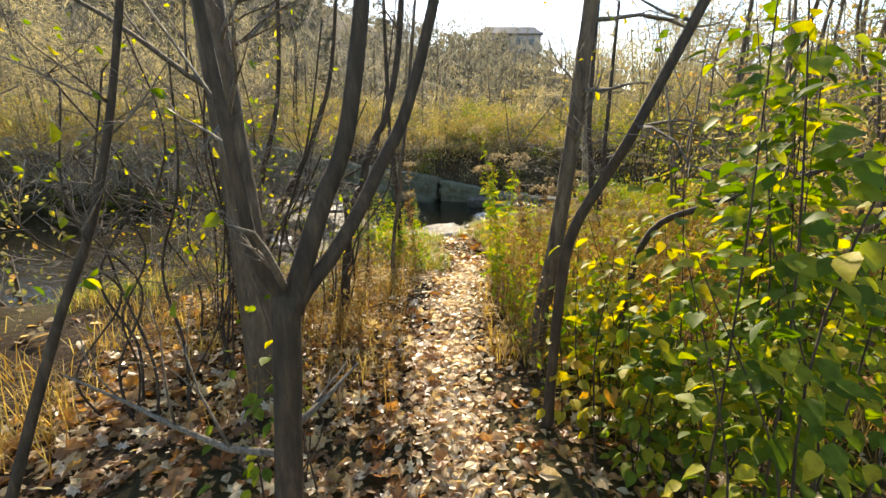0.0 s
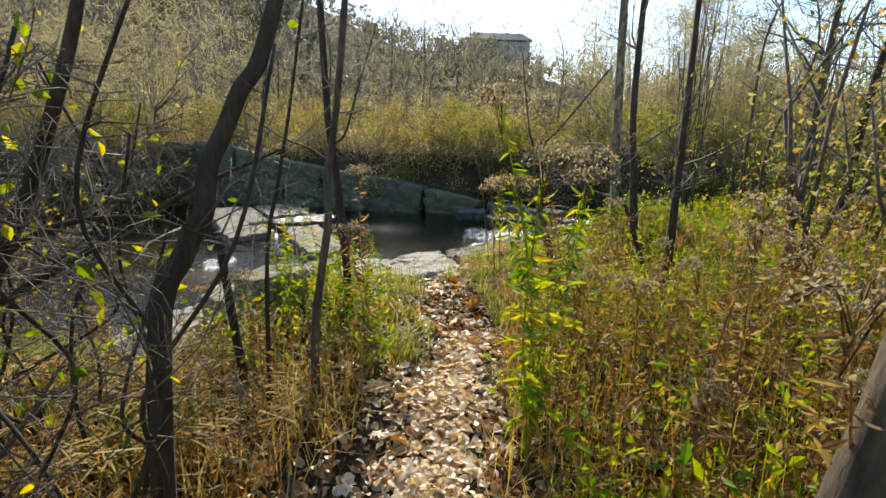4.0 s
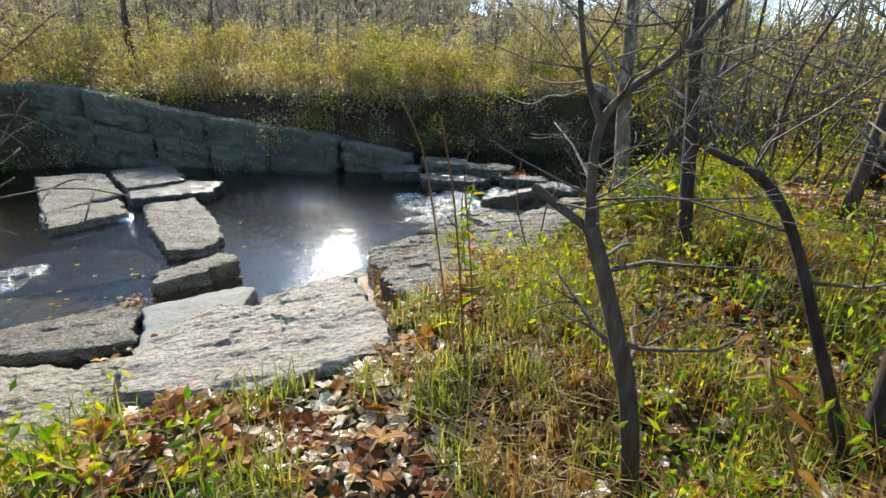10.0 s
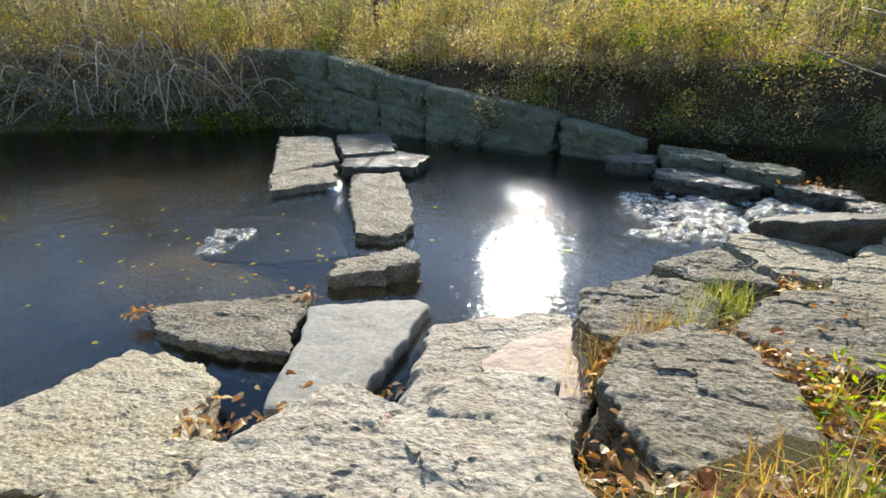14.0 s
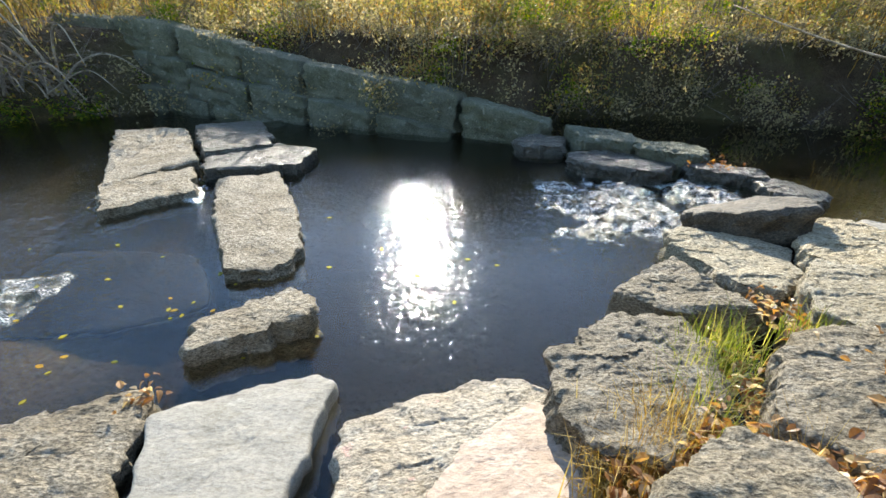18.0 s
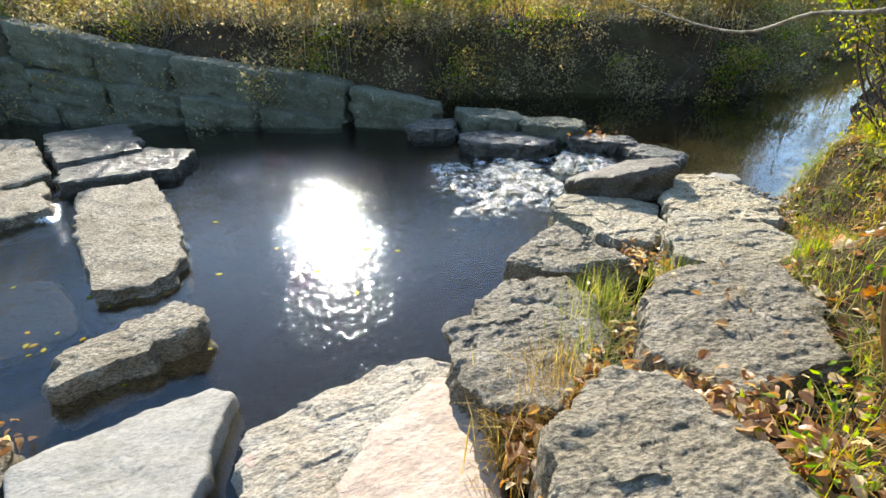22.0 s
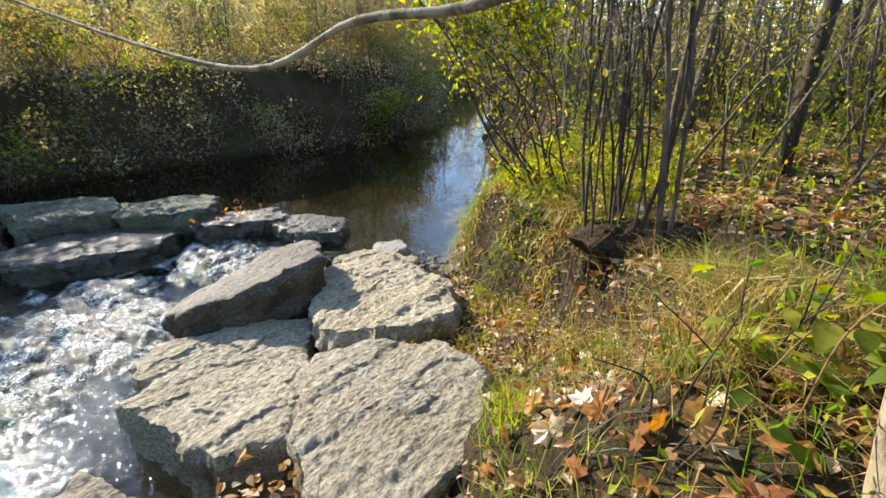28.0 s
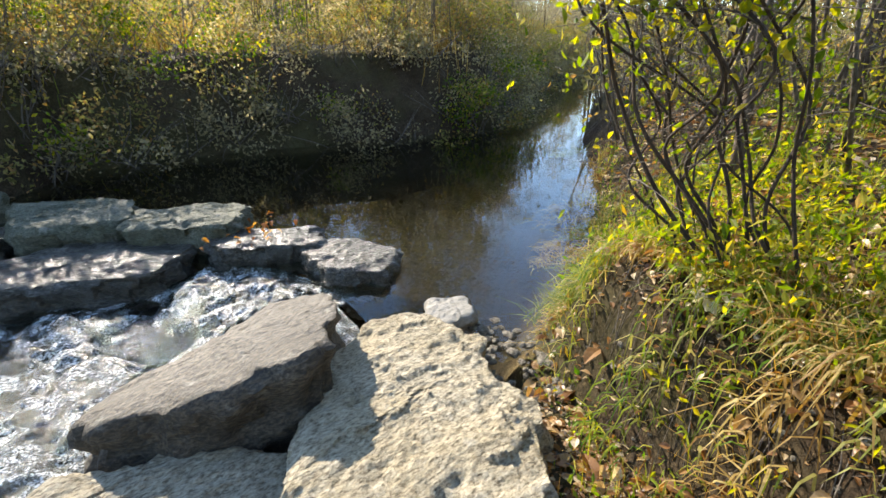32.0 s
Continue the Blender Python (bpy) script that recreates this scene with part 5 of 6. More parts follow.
# ---- goldenrod and dry weeds ----
def goldenrod(name, label, h, leaf, plume, seed):
    r_ = random.Random(seed)
    holder = tagged(new(name), label, "wild plant", "goldenrod along the path")
    path = curve_path([(0, 0, -0.04), (r_.gauss(0, 0.03), r_.gauss(0, 0.03), h * 0.5), (r_.gauss(0, 0.08), r_.gauss(0, 0.08), h)], 14)
    sh = Shape()
    sh.tube(path, [0.005 * (1 - 0.6 * k / 13) for k in range(14)], 5)
    sh.make("stem", LEAF_GOLD if leaf is LEAF_GOLD else BRUSH_RUST, holder)
    n = int(60 * h)
    ks = [r_.uniform(2.5, 12.8) for _ in range(n)]
    pos = np.array([tuple(path[int(k)].lerp(path[int(k) + 1], k % 1)) for k in ks])
    a = nr.uniform(0, 2 * np.pi, n)
    dirs = np.stack([np.cos(a), np.sin(a), nr.uniform(-0.9, 0.5, n)], 1)
    v, f = kites(pos, dirs, np.array([0.125 - 0.006 * k for k in ks]) * nr.uniform(0.7, 1.2, n), 0.2, 0.2, 0.35)
    tagged(mesh_object("foliage", v, f, leaf, holder, smooth=False), kind="stuff")
    if plume:
        pp, dd = [], []
        sh = Shape()
        for _ in range(7):
            d = rand_dir(0.5)
            arc = [path[-1] - Vector((0, 0, r_.uniform(0, 0.12))), path[-1] + d * 0.045 + Vector((0, 0, 0.03)), path[-1] + d * 0.1 + Vector((0, 0, -0.02))]
            arc = curve_path(arc, 7)
            sh.tube(arc, [0.002] * 7, 3)
            for q in arc[2:]:
                for _ in range(7):
                    pp.append(tuple(q + Vector((r_.gauss(0, 0.008), r_.gauss(0, 0.008), r_.gauss(0, 0.008)))))
                    dd.append((r_.gauss(0, 1), r_.gauss(0, 1), r_.gauss(0.5, 1)))
        tagged(sh.make("plume_stalk", BRUSH_RUST, holder), kind="stuff")
        v, f = small_kites(np.array(pp), np.array(dd), 0.013, 0.6)
        tagged(mesh_object("plume", v, f, FLUFF, holder, smooth=False), kind="stuff")
    return holder


GOLD = [goldenrod("goldenrod", "tall green goldenrod with narrow drooping leaves", h, LEAF_GOLD, p, i) for i, (h, p) in enumerate([(1.25, True), (1.0, False), (0.85, False), (1.1, True)])]
DRY = [goldenrod("dry_goldenrod", "dry brown goldenrod gone to fluffy seed", h, BRUSH_RUST, p, 20 + i) for i, (h, p) in enumerate([(1.15, True), (0.8, True), (1.0, False)])]


GOLD_BY_SLABS = [(-0.62, 2.6), (-0.8, 2.72), (-0.95, 2.62), (-1.1, 2.75), (-0.72, 2.48), (-1.2, 2.55)]


def put(things, x, y, s=1.0, turn=None, gap=0.62):
    near = float(route_x(y))
    if abs(x - near) < gap and not -0.5 < x < -0.1:
        x = near + gap
    ob = things[rnd.randrange(len(things))]
    c = copy_thing(ob, Matrix.Translation(on(x, y, 0.0)) @ Euler((radians(max(-4, min(4, rnd.gauss(0, 3)))), radians(max(-4, min(4, rnd.gauss(0, 3)))), turn if turn is not None else rnd.uniform(0, 6.3))).to_matrix().to_4x4() @ Matrix.Diagonal((s, s, s, 1)))
    c.scale = (s, s, s)
    return c


for x, y in [(0.24, 0.76), (0.25, 0.84), (0.31, 0.8), (0.33, 0.92), (0.27, 0.7), (0.36, 0.74)]:
    put(GOLD[:1] + GOLD[3:], x, y, rnd.uniform(1.05, 1.22), gap=0.46)
for x, y in [(0.9, 1.9), (1.2, 1.6), (1.5, 1.3), (1.0, 0.6), (1.7, 0.8), (1.9, 1.7), (2.2, 1.2), (2.4, 2.0)]:
    put(GOLD[1:3], x, y, rnd.uniform(0.8, 1.1))
for x, y in [(-0.34, 1.95), (-0.42, 2.1), (-0.5, 2.3), (-0.36, 2.2), (-0.6, 2.0), (-0.7, 2.3), (-0.55, 2.45), (-0.85, 2.5), (-1.0, 2.2)]:
    put(GOLD[1:3], x, y, rnd.uniform(0.75, 1.0))
put(DRY[:1], -0.36, 2.0, 1.05)
put(DRY[1:2], -0.4, 1.75, 1.1)
put(GOLD[2:3], 0.75, 3.75, 1.1)
for _ in range(60):
    x, y = rnd.uniform(0.55, 3.2), rnd.uniform(-0.4, 2.1)
    put(DRY, x, y, rnd.uniform(0.7, 1.05))
for x, y in GOLD_BY_SLABS:
    put(GOLD[1:3], x, y, rnd.uniform(0.7, 0.95))
for _ in range(16):
    x, y = rnd.uniform(-2.2, -0.5), rnd.uniform(-0.6, 2.2)
    put(DRY, x, y, rnd.uniform(0.5, 0.8))
for ob in (*GOLD, *DRY):
    ob.matrix_basis = Matrix.Translation(on(2.2 + 0.17 * (GOLD + DRY).index(ob), 0.4))
for pts in ([on(-1.15, 3.2), (-1.2, 3.35, 1.5), (-1.3, 3.5, 1.9), (-1.25, 3.7, 2.3)], [on(-1.5, 3.0), (-1.55, 3.2, 1.4), (-1.5, 3.4, 1.8), (-1.6, 3.6, 2.0)]):
    tree("bare_shrub", "pale leafless twiggy shrub beside the slabs", [(pts, 0.007, 0.002)], PALE_TWIG, twig_count=9, twig_len=0.45, twig_depth=1, start=0.3, cat="shrub")
# bare upright stalks at the edge of the slabs
for pts, r0 in [([on(0.74, 3.55), (0.68, 3.58, 1.8), (0.62, 3.6, 2.22)], 0.006), ([on(0.8, 3.62), (0.78, 3.66, 1.5), (0.74, 3.68, 1.95)], 0.005), ([on(0.72, 3.72), (0.6, 3.74, 1.9), (0.53, 3.76, 2.2), (0.42, 3.9, 2.4)], 0.004), ([on(0.95, 4.2), (0.9, 4.3, 1.6), (0.92, 4.3, 1.95)], 0.004)]:
    tree("dead_stalk", "dead brown upright weed stalk beside the slabs", [(pts, r0, 0.003)], BRUSH_RUST, twig_count=1, twig_len=0.18, twig_depth=0, cat="dead plant")

# ---- grass, litter and brush ----
def scatter(n, x0, x1, y0, y1, keep=None):
    x, y = nr.uniform(x0, x1, n), nr.uniform(y0, y1, n)
    if keep is not None:
        k = keep(x, y)
        x, y = x[k], y[k]
    return x, y


def patchy(x, y, s, cut, seed=0.0):
    return np.sin(x * s + seed) * np.sin(y * s * 1.2 + seed * 2) + 0.6 * np.sin(x * s * 2.3 - y * s * 1.7 + seed) > cut


def path_x(y):
    return np.interp(y, [-6, -3, 0, 2, 4], [-0.3, -0.2, 0.0, -0.05, 0.0])


def off_slabs(x, y, grow=1.04):
    """Where no stone stands."""
    free = np.ones(len(x), bool)
    for o in OUTLINES:
        ox, oy = np.array(o).T
        ox, oy = ox.mean() + (ox - ox.mean()) * grow, oy.mean() + (oy - oy.mean()) * grow
        near = free & (x > ox.min()) & (x < ox.max()) & (y > oy.min()) & (y < oy.max())
        if not near.any():
            continue
        px, py = x[near], y[near]
        inside = np.zeros(len(px), bool)
        for k in range(len(ox)):
            x1, y1, x0, y0 = ox[k], oy[k], ox[k - 1], oy[k - 1]
            if y1 != y0:
                inside ^= ((y1 > py) != (y0 > py)) & (px < (x0 - x1) * (py - y1) / (y0 - y1) + x1)
        free[near] = ~inside
    return free


def dry_land(x, y):
    return (ground_z(x, y) > -0.02) & (interp(x, NEAR_EDGE) - y > -0.3) & off_slabs(x, y)


def litter(name, n, box, keep, size, material, label, lift=0.012, flat=0.35):
    x, y = scatter(n, *box, keep)
    if "trodden leaves on the path" in label:
        x = route_x(y) + nr.normal(0, 0.13, len(x)) + 0.06 * np.sin(y * 2.3)
    pos = np.stack([x, y, ground_z(x, y) + nr.uniform(0.002, lift + 0.02, len(x))], 1)
    a = nr.uniform(0, 2 * np.pi, len(x))
    dirs = np.stack([np.cos(a), np.sin(a), nr.normal(0.05, 0.2, len(x))], 1)
    if "maple" in name:
        v, f = lobed(pos, nr.uniform(0.6, 1.25, len(x)) * size, flat)
    else:
        near = "trodden" in label or "covering" in label or "beside the slabs" in label
        v, f = (ovate if near else kites)(pos, dirs, nr.uniform(0.45, 1.25, len(x)) * size, 0.62, 0.22, 0.3 if near else 0.2, flat)
    return tagged(mesh_object(name, v, f, material, smooth=False), label, "leaf litter", kind="stuff")


def tufts(name, n, box, keep, height, lean, width, material, label, cluster=0.0):
    x, y = scatter(n, *box, keep)
    if cluster:
        m = max(6, len(x) // 80)
        cx, cy = x[:m].copy(), y[:m].copy()
        i = nr.integers(0, len(cx), len(x))
        x, y = cx[i] + nr.normal(0, cluster, len(x)), cy[i] + nr.normal(0, cluster, len(x))
        if keep is not None:
            k = keep(x, y)
            x, y = x[k], y[k]
    pos = np.stack([x, y, ground_z(x, y) - 0.01], 1)
    v, f = blades(pos, nr.uniform(0.4, 1.2, len(x)) * height, np.abs(nr.normal(lean, 0.35, len(x))), width)
    return tagged(mesh_object(name, v, f, material, smooth=False), label, "grass", kind="stuff")


trodden = lambda x, y: dry_land(x, y) & ((np.abs(x - route_x(y)) > 0.24) | (y > 3.4))
off_path = lambda x, y: dry_land(x, y) & (np.abs(x - route_x(y)) > 0.3)
litter("leaf_litter", 16000, (-2.6, 2.6, -3.4, 4.6), dry_land, 0.05, LITTER, "pale and brown fallen leaves covering the path")
litter("leaf_litter", 11000, (-0.42, 0.42, -6.0, 2.4), dry_land, 0.058, LITTER_PALE, "pale trodden leaves on the path")
litter("leaf_litter", 900, (-0.35, 0.75, 2.0, 3.9), dry_land, 0.06, LITTER_PALE, "pale trodden leaves where the path meets the slabs", 0.02)
litter("leaf_litter", 11000, (0.4, 6.5, 3.2, 8.4), dry_land, 0.05, LITTER, "brown fallen leaves beside the slabs")
litter("maple_litter", 340, (1.4, 6.0, 3.6, 7.0), dry_land, 0.1, LITTER_RUST, "large rust-brown maple leaves beside the slabs", 0.09, 0.7)
litter("maple_litter", 420, (-0.9, 2.2, 2.0, 4.4), dry_land, 0.12, LITTER_RUST, "large rust maple leaves among the grass", 0.03, 0.32)
litter("maple_litter", 130, (-0.9, 2.2, 1.6, 4.4), dry_land, 0.11, LITTER_PALE, "large pale maple leaves among the grass", 0.03, 0.28)
litter("maple_litter", 1500, (-2.6, -0.2, -3.4, 0.6), dry_land, 0.09, LITTER, "tan fallen maple leaves between the trees", 0.04, 0.4)
litter("maple_litter", 1400, (-2.4, 5.5, -3.4, 8.0), dry_land, 0.1, LITTER_PALE, "pale crumpled fallen maple leaves", 0.03, 0.35)
litter("maple_litter", 1500, (-2.4, 5.5, -3.4, 8.0), off_path, 0.1, LITTER_RUST, "rust-coloured fallen maple leaves", 0.03, 0.4)
litter("leaf_litter", 14000, (4.6, 14, 1, 12), dry_land, 0.09, LITTER, "brown fallen leaves under the trees", 0.02)
tufts("green_grass", 9000, (4.6, 13, 1, 11), dry_land, 0.16, 0.6, 0.004, GRASS_GREEN, "short grass under the trees", 0.16)
litter("leaf_litter", 16000, (-12, 26, -12, 12), dry_land, 0.12, LITTER, "brown fallen leaves on the woodland floor")
tufts("green_grass", 11000, (-0.4, 3.2, 1.9, 4.6), trodden, 0.23, 0.5, 0.0035, GRASS_GREEN, "green grass tufts beside the path", 0.065)
tufts("green_grass", 5000, (-4.5, -0.3, 1.2, 4.6), off_path, 0.2, 0.6, 0.0035, GRASS_GREEN, "green grass on the creek bank", 0.12)
tufts("dry_grass", 4200, (0.4, 5.0, 2.4, 5.8), off_path, 0.28, 0.9, 0.003, GRASS_DRY, "dry bent grass beside the slabs", 0.09)
tufts("dry_grass", 2600, (2.0, 5.0, 4.2, 7.2), dry_land, 0.24, 1.1, 0.002, GRASS_DRY, "flattened dry grass between the slabs and the trees", 0.1)
tufts("green_grass", 2600, (2.0, 5.0, 4.4, 7.2), dry_land, 0.22, 0.7, 0.003, GRASS_GREEN, "green grass between the slabs and the trees", 0.1)
tufts("green_grass", 5000, (-5.0, -1.0, 0.8, 5.2), dry_land, 0.2, 0.6, 0.0035, GRASS_GREEN, "short grass down to the water", 0.15)
tufts("dry_grass", 6000, (-4.0, 3.2, -1.5, 3.4), off_path, 0.34, 0.8, 0.003, GRASS_DRY, "dry bent grass beside the path", 0.12)
edge = lambda x, y: (interp(x, NEAR_EDGE) - y > -0.12) & (interp(x, NEAR_EDGE) - y < 1.3)
tufts("bank_grass", 3600, (5.6, 12.0, 8.6, 14.5), edge, 0.28, 1.1, 0.006, GRASS_GREEN, "long green grass hanging over the bank", 0.14)
tufts("bank_grass", 2600, (5.6, 12.0, 8.6, 14.5), edge, 0.26, 1.2, 0.005, GRASS_DRY, "long dry grass hanging over the bank", 0.14)
tufts("bank_grass", 900, (3.9, 5.3, 6.6, 8.6), dry_land, 0.22, 0.8, 0.0035, GRASS_DRY, "dry grass below the clump of stems", 0.1)
woods = lambda x, y: dry_land(x, y) & patchy(x, y, 0.9, -0.2)
tufts("woodland_grass", 12000, (4.5, 28, -10, 14), woods, 0.26, 0.6, 0.006, GRASS_GREEN, "sparse green grass on the woodland floor", 0.3)


def brush(name, n, box, keep, height, material, label, leaf=0.035, per=9, width=0.0022):
    """Thin upright dead stems with small curled leaves along them."""
    x, y = scatter(n, *box, keep)
    n = len(x)
    pos = np.stack([x, y, ground_z(x, y) - 0.02], 1)
    h = nr.uniform(0.5, 1.15, n) * height
    v1, f1 = blades(pos, h, np.abs(nr.normal(0.18, 0.15, n)), width)
    lp = np.repeat(pos, per, 0) + np.stack([nr.normal(0, 0.05, n * per), nr.normal(0, 0.05, n * per), np.repeat(h, per) * nr.uniform(0.15, 0.95, n * per)], 1)
    v2, f2 = small_kites(lp, nr.normal(size=(n * per, 3)), nr.uniform(0.5, 1.3, n * per) * leaf, 0.4)
    f2 = (np.array(f2) + len(v1)).tolist()
    return tagged(mesh_object(name, np.concatenate([v1, v2]), f1 + f2, material, smooth=False), label, "undergrowth", kind="stuff")


brush("rust_brush", 1800, (0.34, 3.6, -0.6, 2.1), off_path, 0.75, BRUSH_RUST, "dry rust-brown weeds beside the path")
brush("rust_brush", 380, (-1.5, -0.38, -1.2, 2.2), off_path, 0.5, BRUSH_RUST, "dry rust-brown weeds between the path and the creek")
brush("green_brush", 280, (0.33, 3.0, 0.2, 2.2), off_path, 0.65, LEAF_GOLD, "green weeds beside the path", 0.055, 12)
brush("green_brush", 130, (0.42, 1.5, -0.9, 0.4), off_path, 0.6, LEAF_GOLD, "bright green weeds under the leaning tree", 0.07, 14)
brush("green_brush", 130, (-1.5, -0.25, 1.6, 3.4), off_path, 0.42, LEAF_GOLD, "green weeds on the creek bank", 0.06, 12)
brush("rust_brush", 700, (0.8, 4.5, 2.0, 5.2), off_path, 0.32, BRUSH_RUST, "low dry rust-brown weeds beside the slabs")
brush("low_weeds", 760, (1.0, 4.5, 2.4, 6.2), off_path, 0.44, LEAF_GOLD, "low yellow-green weeds beside the slabs", 0.05, 9)
brush("low_weeds", 420, (4.9, 7.5, 7.2, 10.2), lambda x, y: (interp(x, NEAR_EDGE) - y > 0.0) & (ground_z(x, y) > 0.4), 0.34, LEAF_YG, "leafy weeds on the grassy bank", 0.06, 12)
brush("woodland_brush", 2200, (5, 22, -9, 12), dry_land, 0.6, LEAF_GOLD, "thin undergrowth on the woodland floor", 0.07, 8, 0.004)

def big_tuft(x, y, n, h, material, label, wide=0.07, lean=0.9):
    px, py = nr.normal(x, wide, n), nr.normal(y, wide, n)
    pos = np.stack([px, py, ground_z(px, py) - 0.02], 1)
    v, f = blades(pos, nr.uniform(0.5, 1.15, n) * h, np.abs(nr.normal(lean, 0.4, n)), 0.0028)
    tagged(mesh_object("grass_tuft", v, f, material, smooth=False), label, "grass", kind="stuff")


for x, y in [(3.8, 6.25), (4.0, 6.1), (4.1, 6.4), (3.9, 5.8), (2.42, 5.85), (3.3, 6.3)]:
    big_tuft(x, y, 120, 0.32, GRASS_GREEN, "long arching green grass tuft beside the slabs")
    big_tuft(x + rnd.gauss(0, 0.08), y + rnd.gauss(0, 0.08), 90, 0.28, GRASS_DRY, "long arching dry grass tuft beside the slabs", 0.09, 1.2)
for x, y in [(2.45, 6.35), (3.5, 7.15), (3.35, 6.95), (3.15, 6.85), (3.55, 7.35)]:
    big_tuft(x, y, 80, 0.2, LEAF_GOLD, "small green weed tuft at the edge of a slab", 0.06, 0.6)
def hanging_tuft(x, y, n, h, out, material, label, wide=0.09):
    """Long blades that rise from the turf and fall over its edge."""
    px, py = nr.normal(x, wide, n), nr.normal(y, wide, n)
    root = np.stack([px, py, ground_z(px, py) - 0.03], 1)
    a = math.atan2(out[1], out[0]) + nr.normal(0, 0.75, n)
    d = np.stack([np.cos(a), np.sin(a), np.zeros(n)], 1)
    side = np.stack([-np.sin(a), np.cos(a), np.zeros(n)], 1) * nr.uniform(0.003, 0.006, (n, 1))
    L = (nr.uniform(0.5, 1.15, n) * h)[:, None]
    drop = nr.uniform(0.1, 0.75, (n, 1))
    up = np.array([[0, 0, 1.0]])
    p1 = root + up * L * 0.42 + d * L * 0.16
    p2 = root + up * L * (0.55 - 0.25 * drop) + d * L * 0.48
    p3 = root + up * L * (0.45 - drop) + d * L * 0.78
    v = np.stack([root - side, root + side, p1 - side, p1 + side, p2 - side * 0.8, p2 + side * 0.8, p3], 1).reshape(-1, 3)
    o = (np.arange(n) * 7)[:, None]
    f = np.concatenate([o + np.array([[0, 1, 3, 2]]), o + np.array([[2, 3, 5, 4]])]).tolist() + (o + np.array([[4, 5, 6]])).tolist()
    tagged(mesh_object("grass_tuft", v, f, material, smooth=False), label, "grass", kind="stuff")


LIP = [(4.45, 6.95), (4.62, 7.2), (4.85, 7.6), (5.06, 8.2), (5.32, 8.8), (5.75, 9.25), (6.4, 9.65), (7.2, 10.25), (8.4, 11.2)]
for i in range(46):
    u = rnd.uniform(1.2, 7.99) if i > 18 else rnd.uniform(1.4, 4.8)
    k = int(u)
    ax, ay, bx, by = *LIP[k], *LIP[k + 1]
    ex, ey = bx - ax, by - ay
    ln_ = math.hypot(ex, ey)
    back = rnd.uniform(-0.12, 0.55)
    x, y = ax + ex * (u - k) + ey / ln_ * back, ay + ey * (u - k) - ex / ln_ * back
    hanging_tuft(x, y, rnd.randint(45, 90), rnd.uniform(0.16, 0.3), (-ey, ex), (GRASS_GREEN, GRASS_DRY, GRASS_GREEN, LEAF_GOLD)[i % 4], "long grass hanging over the edge of the bank", rnd.uniform(0.05, 0.1))
for i in range(7):
    x, y = rnd.uniform(3.65, 4.25), rnd.uniform(5.8, 6.45)
    hanging_tuft(x, y, 45, rnd.uniform(0.25, 0.42), (-0.5, 0.8), (GRASS_DRY, GRASS_GREEN)[i % 2], "arching grass tuft on the slope beside the slabs", 0.08)


for i in range(16):
    hanging_tuft(rnd.uniform(-2.2, -0.75), rnd.uniform(0.7, 1.9), 80, rnd.uniform(0.35, 0.6), (rnd.uniform(-1, 1), rnd.uniform(-1, 0.6)), GRASS_DRY if i % 4 else GRASS_GREEN, "long curling dead grass on the creek bank", 0.12)
brush("low_weeds", 260, (4.6, 6.2, 7.0, 9.4), lambda x, y: (ground_z(x, y) > 0.3) & (interp(x, NEAR_EDGE) - y > 0.1), 0.2, LEAF_YG, "small leafy weeds on the turf of the bank", 0.05, 14)
litter("leaf_litter", 1700, (4.0, 6.6, 6.4, 9.2), lambda x, y: (ground_z(x, y) > 0.05) & off_slabs(x, y), 0.055, LITTER, "pale fallen leaves beside the slabs and on the bank", 0.05, 0.6)


def pebbles(n, box, keep, lo, hi, label, lift=None):
    """Loose stones of uneven shape, joined."""
    x, y = scatter(n, *box, keep)
    ico = bmesh.new()
    bmesh.ops.create_icosphere(ico, subdivisions=1, radius=1.0)
    bv = np.array([v.co[:] for v in ico.verts])
    bf = np.array([[v.index for v in f.verts] for f in ico.faces])
    ico.free()
    n, k = len(x), len(bv)
    size = nr.uniform(lo, hi, n)[:, None, None] * nr.uniform(0.6, 1.3, (n, 1, 3)) * np.array([1, 1, 0.6])
    v = bv[None] * size * nr.uniform(0.8, 1.2, (n, k, 1))
    z = ground_z(x, y) if lift is None else np.full(n, lift)
    v = v + np.stack([x, y, z], 1)[:, None]
    f = (np.arange(n) * k)[:, None, None] + bf[None]
    tagged(mesh_object("loose_stones", v.reshape(-1, 3), f.reshape(-1, 3), STONE_GREY, smooth=False), label, "gravel", kind="stuff")


def sticks(n, box, keep, label):
    """Short dead twigs lying about, joined."""
    x, y = scatter(n, *box, keep)
    sh = Shape()
    for px, py in zip(x, y):
        a, L = rnd.uniform(0, 6.3), rnd.uniform(0.06, 0.26)
        q = (px + math.cos(a) * L, py + math.sin(a) * L)
        m_ = ((px + q[0]) / 2 + rnd.gauss(0, 0.012), (py + q[1]) / 2 + rnd.gauss(0, 0.012))
        r = rnd.uniform(0.0012, 0.0035)
        sh.tube([(px, py, g(px, py) + rnd.uniform(0.0, 0.03)), (*m_, g(*m_) + rnd.uniform(0.01, 0.05)), (*q, g(*q) + rnd.uniform(0.0, 0.06))], [r, r * 0.8, r * 0.5], 4)
    tagged(sh.make("twig_litter", TWIG), label, "twigs", kind="stuff")


